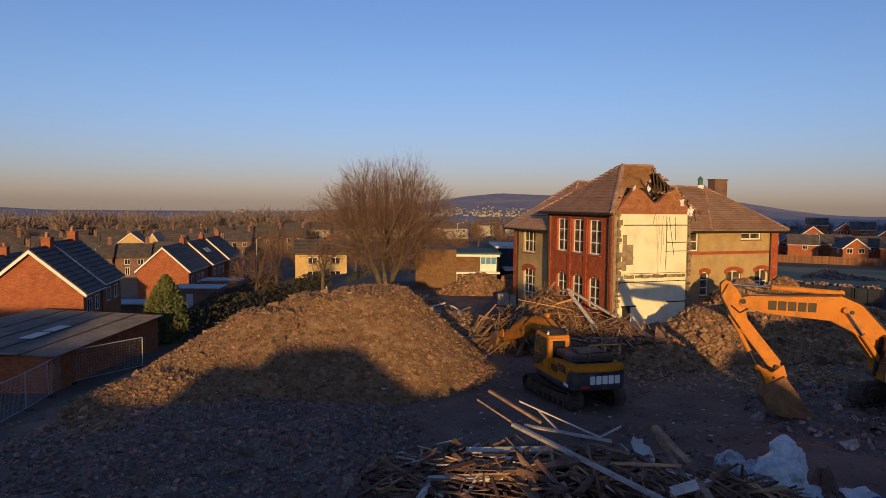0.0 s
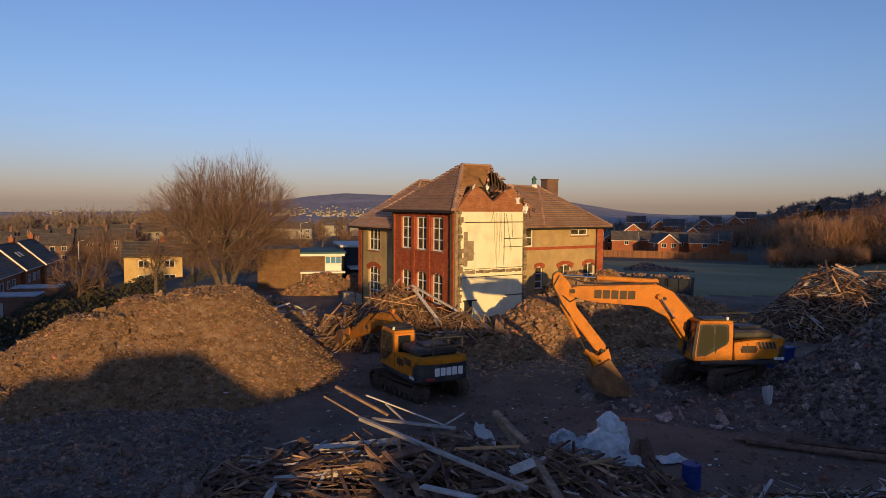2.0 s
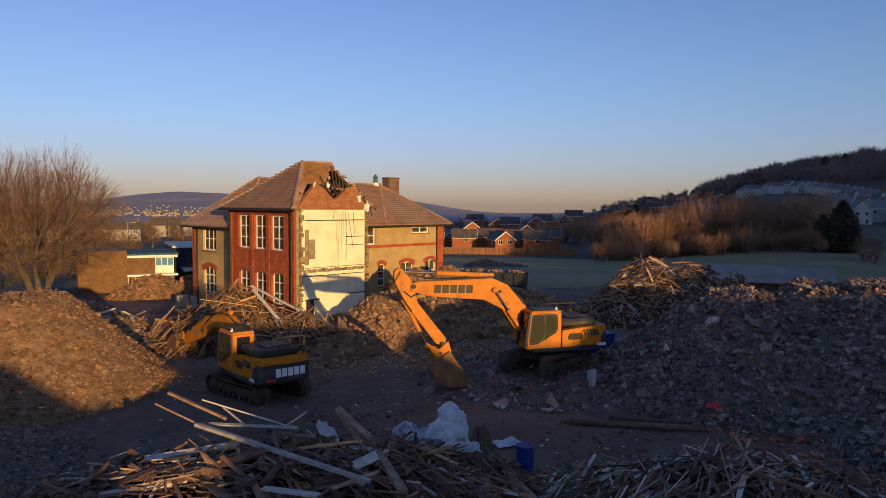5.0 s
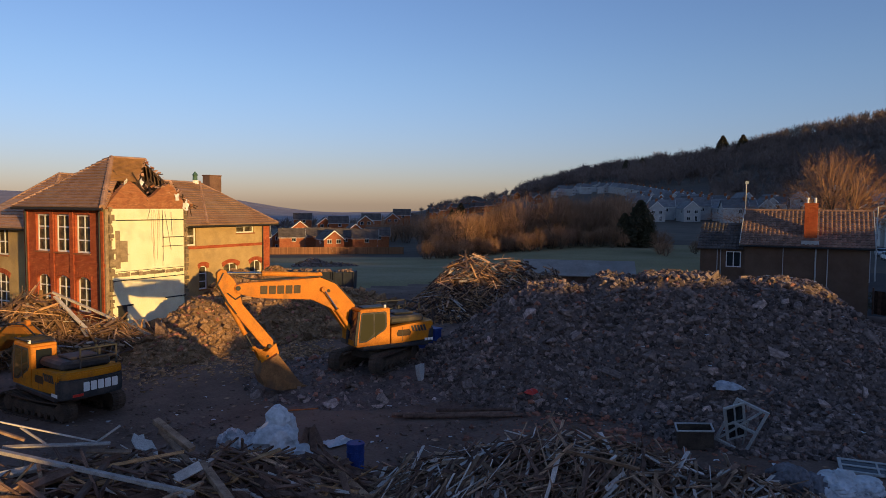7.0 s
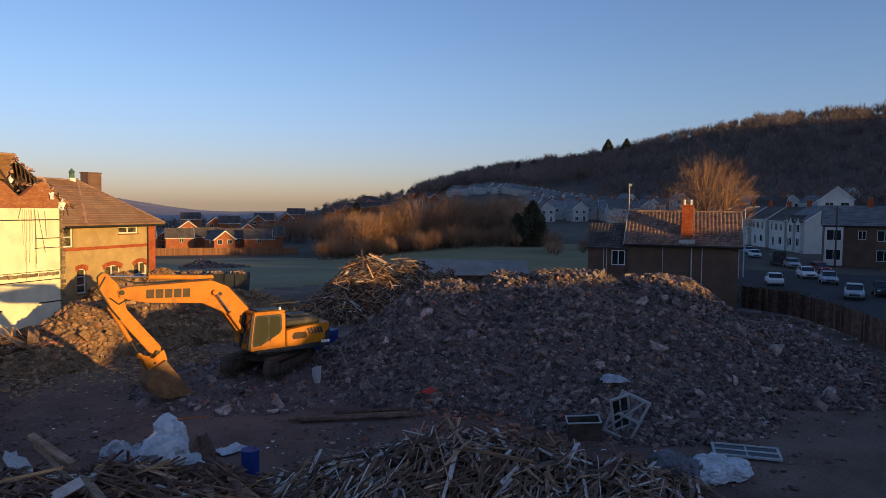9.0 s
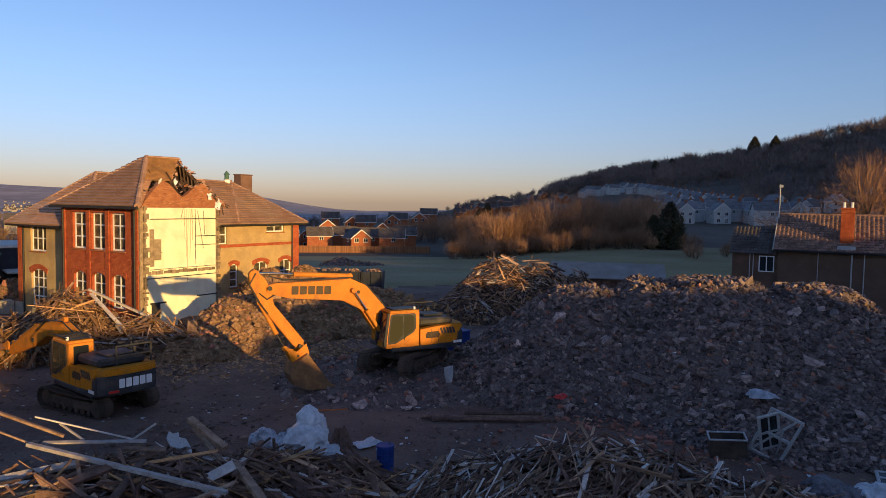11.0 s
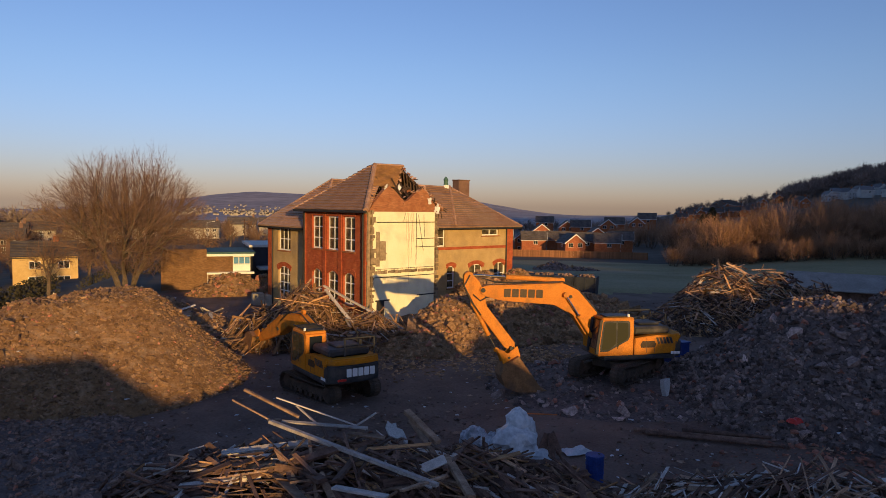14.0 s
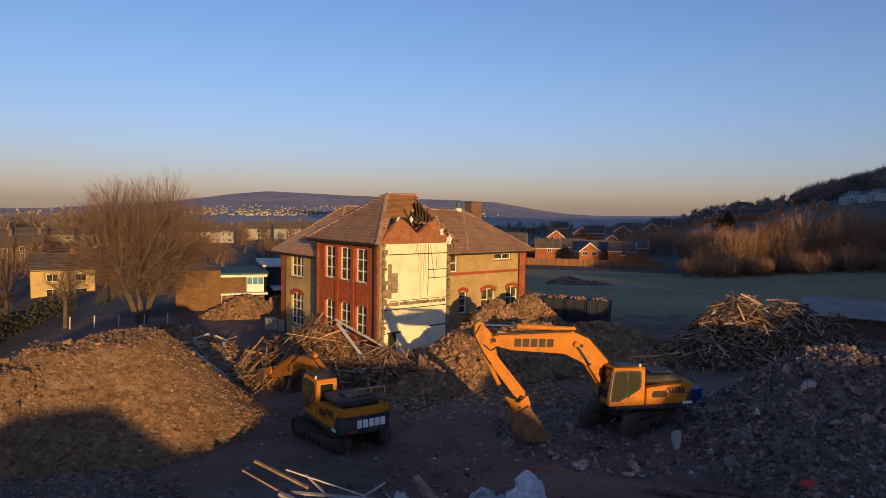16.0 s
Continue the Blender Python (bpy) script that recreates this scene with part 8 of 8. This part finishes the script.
mound("spoil_mound", lambda x, y: max(bump_hill(x, y, 43, 106, 3.6, 2.6, 1.3), bump_hill(x, y, 46.5, 105, 4.0, 2.0, 0.5)), 34, 54, 98, 112, 0.4, 0.2, M_GREYSTONE, "pale heap of debris out on the field", SHAPES_EARTH, M_GREYSTONE, 40, 900, (0.2, 0.5), (0.08, 0.3), 17)

# ---- street wall, cars, lamp posts ----
YF = thing("yard_fence", pose(60.5, 28.7, 0), "dark boarded fence along the street side of the yard", "fence")
turns = [Vector(v) for v in ((60.5, 28.7, 0.3), (60.0, 24.0, 0.2), (55.6, 18.8, 0.1), (50.6, 14.4, 0.0), (44.0, 8.5, 0.0))]
fr = random.Random(3)
for a, b in zip(turns, turns[1:]):
    n = max(2, round((b - a).length / 0.3))
    yaw = math.degrees(math.atan2(b.y - a.y, b.x - a.x))
    for k in range(n):
        c = a.lerp(b, (k + 0.5) / n) - Vector((60.5, 28.7, 0))
        bm = fresh()
        box(bm, (c.x, c.y, c.z + 0.95), ((b - a).length / n * 0.97, 0.03, 1.9 + fr.uniform(-0.05, 0.05)), (0, fr.uniform(-1, 1), yaw), 0.006)
        part("board", bm, M_TIMBER_DARK, YF)
    for f in (0.0, 0.5):
        c = a.lerp(b, f) - Vector((60.5, 28.7, 0))
        bm = fresh()
        box(bm, (c.x - 0.08, c.y + 0.05, c.z + 1.05), (0.1, 0.1, 2.2), (0, 0, yaw), 0.01)
        part("post", bm, M_FARBRICK, YF)
bm = fresh()
box(bm, (0, 0, 0), (0.5, 0.02, 0.7), bevel=0.005)
solo("notice_board", bm, M_WHITE, "small white notice fixed to the boarded fence", "sign", pose(58.55, 22.2, 1.55, 0, 0, 50))
hedge([(63.5, 31.5), (66, 29.5), (68, 27)], 1.6, 1.6, "dark clipped hedge by the corner house", 8)


def car(m, paint, label):
    C = thing("car", m, label, "car", "cars parked on the street")
    bm = fresh()
    prism(bm, [(-2.05, 0.32), (2.0, 0.3), (2.14, 0.42), (2.16, 0.62), (2.02, 0.78), (1.6, 0.88), (1.05, 0.96), (-1.75, 1.0), (-2.1, 0.92), (-2.17, 0.66)], -0.87, 0.87, bevel=0.09)
    body = part("body", bm, paint, C)
    bm = fresh()
    prism(bm, [(1.1, 0.95), (0.3, 1.42), (-0.5, 1.47), (-1.35, 1.42), (-1.9, 0.98)], -0.74, 0.74, bevel=0.07)
    part("car_glass", bm, M_GLASS, C)
    bm = fresh()
    prism(bm, [(0.32, 1.42), (0.2, 1.475), (-0.5, 1.51), (-1.2, 1.48), (-1.36, 1.43)], -0.68, 0.68, bevel=0.02)
    part("roof", bm, paint, C)
    for y in (-0.745, 0.745):
        for pts in ([(1.05, 0.95), (0.98, 0.95), (0.26, 1.41), (0.34, 1.43)], [(-0.42, 0.95), (-0.5, 0.95), (-0.5, 1.45), (-0.42, 1.45)], [(-1.75, 0.98), (-1.3, 0.98), (-1.2, 1.2), (-1.3, 1.42), (-1.4, 1.42)]):
            bm = fresh()
            prism(bm, pts, y - 0.012, y + 0.012)
            part("pillar", bm, paint, C)
    bm = fresh()
    slab(bm, (2.1, -0.45, 0.45), (2.18, 0.45, 0.62), 0.02)
    part("grille", bm, M_CHARCOAL, C)
    for x in (-1.3, 1.3):
        for y in (-0.8, 0.8):
            bm = fresh()
            tube(bm, (x, y - 0.1, 0.31), (x, y + 0.1, 0.31), 0.31, n=14)
            w = part("wheel", bm, M_CHARCOAL, C)
            bm = fresh()
            tube(bm, (x, y - 0.11, 0.31), (x, y + 0.11, 0.31), 0.19, n=10)
            part("rim", bm, M_GALV, w)
    for y in (-0.6, 0.6):
        bm = fresh()
        box(bm, (2.06, y, 0.72), (0.1, 0.3, 0.14), bevel=0.02)
        part("headlight", bm, M_LETTER_W, body)


PAINT_S = mat("silver_car_paint", (0.45, 0.47, 0.5), (0.52, 0.54, 0.57), 2, 0.3, 0.0, 20, metal=0.4, spec=0.5)
PAINT_W = mat("white_car_paint", (0.7, 0.7, 0.7), (0.76, 0.76, 0.76), 2, 0.3, 0.0, 20, spec=0.5)
PAINT_R = mat("dark_red_car_paint", (0.16, 0.02, 0.02), (0.22, 0.03, 0.03), 2, 0.3, 0.0, 20, spec=0.5)
for x, y, a, p, l in ((97, 38.2, 215, PAINT_W, "white car parked at the kerb"), (92, 33.6, 208, PAINT_S, "pale silver saloon parked nose to tail"), (78.5, 26.0, 200, PAINT_S, "grey car turning near the street corner"), (84.5, 36.8, 30, PAINT_W, "white car behind the boarded fence"), (130, 61, 215, PAINT_W, "white car parked up the street"), (140, 67, 215, PAINT_S, "silver car parked far up the street"), (107, 40.5, 225, PAINT_R, "dark red car parked by the houses"), (112, 46.5, 215, PAINT_S, "silver hatchback parked before the white row"), (83.5, 25.0, 205, M_CHARCOAL, "dark car at the street corner")):
    car(pose(x, y, float(land(x, y)) + 0.02, 0, 0, a), p, l)


def van(m):
    V = thing("van", m, "dark panel van parked along the street", "van", "cars parked on the street")
    bm = fresh()
    prism(bm, [(-2.6, 0.4), (2.5, 0.4), (2.6, 0.8), (2.5, 1.1), (1.8, 1.25), (1.25, 2.15), (1.0, 2.3), (-2.5, 2.35), (-2.62, 2.2)], -0.95, 0.95, bevel=0.08)
    part("body", bm, M_CHARCOAL, V)
    bm = fresh()
    prism(bm, [(1.78, 1.3), (1.3, 2.05), (0.5, 2.05), (0.5, 1.3)], -0.97, 0.97)
    part("cab_glass", bm, M_GLASS, V)
    for x in (-1.6, 1.6):
        for y in (-0.85, 0.85):
            bm = fresh()
            tube(bm, (x, y - 0.11, 0.34), (x, y + 0.11, 0.34), 0.34, n=14)
            part("wheel", bm, M_CHARCOAL, V)


van(pose(116, 50.5, 0.02, 0, 0, 30))


def pole(m, h, label, arm=1.2):
    L = thing("street_lamp", m, label, "street lamp", "street lamps")
    bm = fresh()
    tube(bm, (0, 0, 0), (0, 0, h), 0.09, 0.06, 8)
    part("post", bm, M_GALV, L)
    bm = fresh()
    tube(bm, (0, 0, h - 0.05), (arm, 0, h + 0.15), 0.04, n=6)
    part("arm", bm, M_GALV, L)
    bm = fresh()
    slab(bm, (arm - 0.1, -0.12, h + 0.08), (arm + 0.5, 0.12, h + 0.2), 0.03)
    part("lantern", bm, M_WHITEWALL, L)


for hd, r, h, a in ((64.0, 100, 9.1, 0), (63.65, 98, 7.5, 0), (-37.8, 120, 8, 60), (-33.5, 150, 8, 60), (-22.0, 150, 8, 60), (-6, 160, 8, 20)):
    pole(at(hd, r, None, a), h, "tall grey street lamp")
for hd, r, h in ((-3.2, 150, 8.5), (-1.0, 165, 8), (1.5, 170, 9), (3.0, 160, 8), (4.5, 150, 8.5), (-20.5, 140, 8), (69.95, 125, 9.6)):
    U = thing("utility_pole", at(hd, r, None, 30), "dark timber utility pole with a crossarm", "pole", "utility poles")
    bm = fresh()
    tube(bm, (0, 0, -0.3), (0, 0, h), 0.15, 0.1, 8)
    part("post", bm, M_TIMBER_DARK, U)
    bm = fresh()
    slab(bm, (-0.7, -0.05, h - 0.5), (0.7, 0.05, h - 0.38), 0.01)
    part("crossarm", bm, M_TIMBER_DARK, U)


# ---- litter trodden into the yard ----
def litter(name, count, regions, size, material, seed, label):
    rng = random.Random(seed)
    verts, faces = [], []
    for i in range(count):
        x0, x1, y0, y1 = regions[i % len(regions)]
        x, y = rng.uniform(x0, x1), rng.uniform(y0, y1)
        s = size[0] + (size[1] - size[0]) * rng.random() ** 2
        z = float(land(x, y)) + 0.1 + max(0.0, float(left_mound(x, y)), float(right_pile(x, y)))
        a = rng.uniform(0, 6.3)
        b = len(verts)
        for u in (-0.5, 0.0, 0.5):
            for v in (-0.5, 0.0, 0.5):
                px, py = u * s * 1.5 + rng.gauss(0, 0.1) * s, v * s + rng.gauss(0, 0.1) * s
                verts.append((x + px * math.cos(a) - py * math.sin(a), y + px * math.sin(a) + py * math.cos(a), z + s * rng.uniform(0, 0.35)))
        for r in (0, 1):
            for c in (0, 1):
                k = b + r * 3 + c
                faces.append((k, k + 1, k + 4, k + 3))
    ob = new(name, raw(name, verts, faces, material))
    ob.modifiers.new("thick", "SOLIDIFY").thickness = 0.006
    tagged(ob, label, "litter", kind="stuff")


YARD = [(-6, 16, 17, 30), (10, 32, 10, 24), (-18, 0, 16, 40), (-4, 14, 28, 42), (20, 40, 9, 22)]
litter("paper_scraps", 260, YARD, (0.03, 0.13), M_PLASTIC, 61, "scraps of pale plastic and paper trodden into the yard")
litter("brown_scraps", 300, YARD, (0.05, 0.22), M_TIMBER, 62, "torn scraps of brown board scattered over the yard")
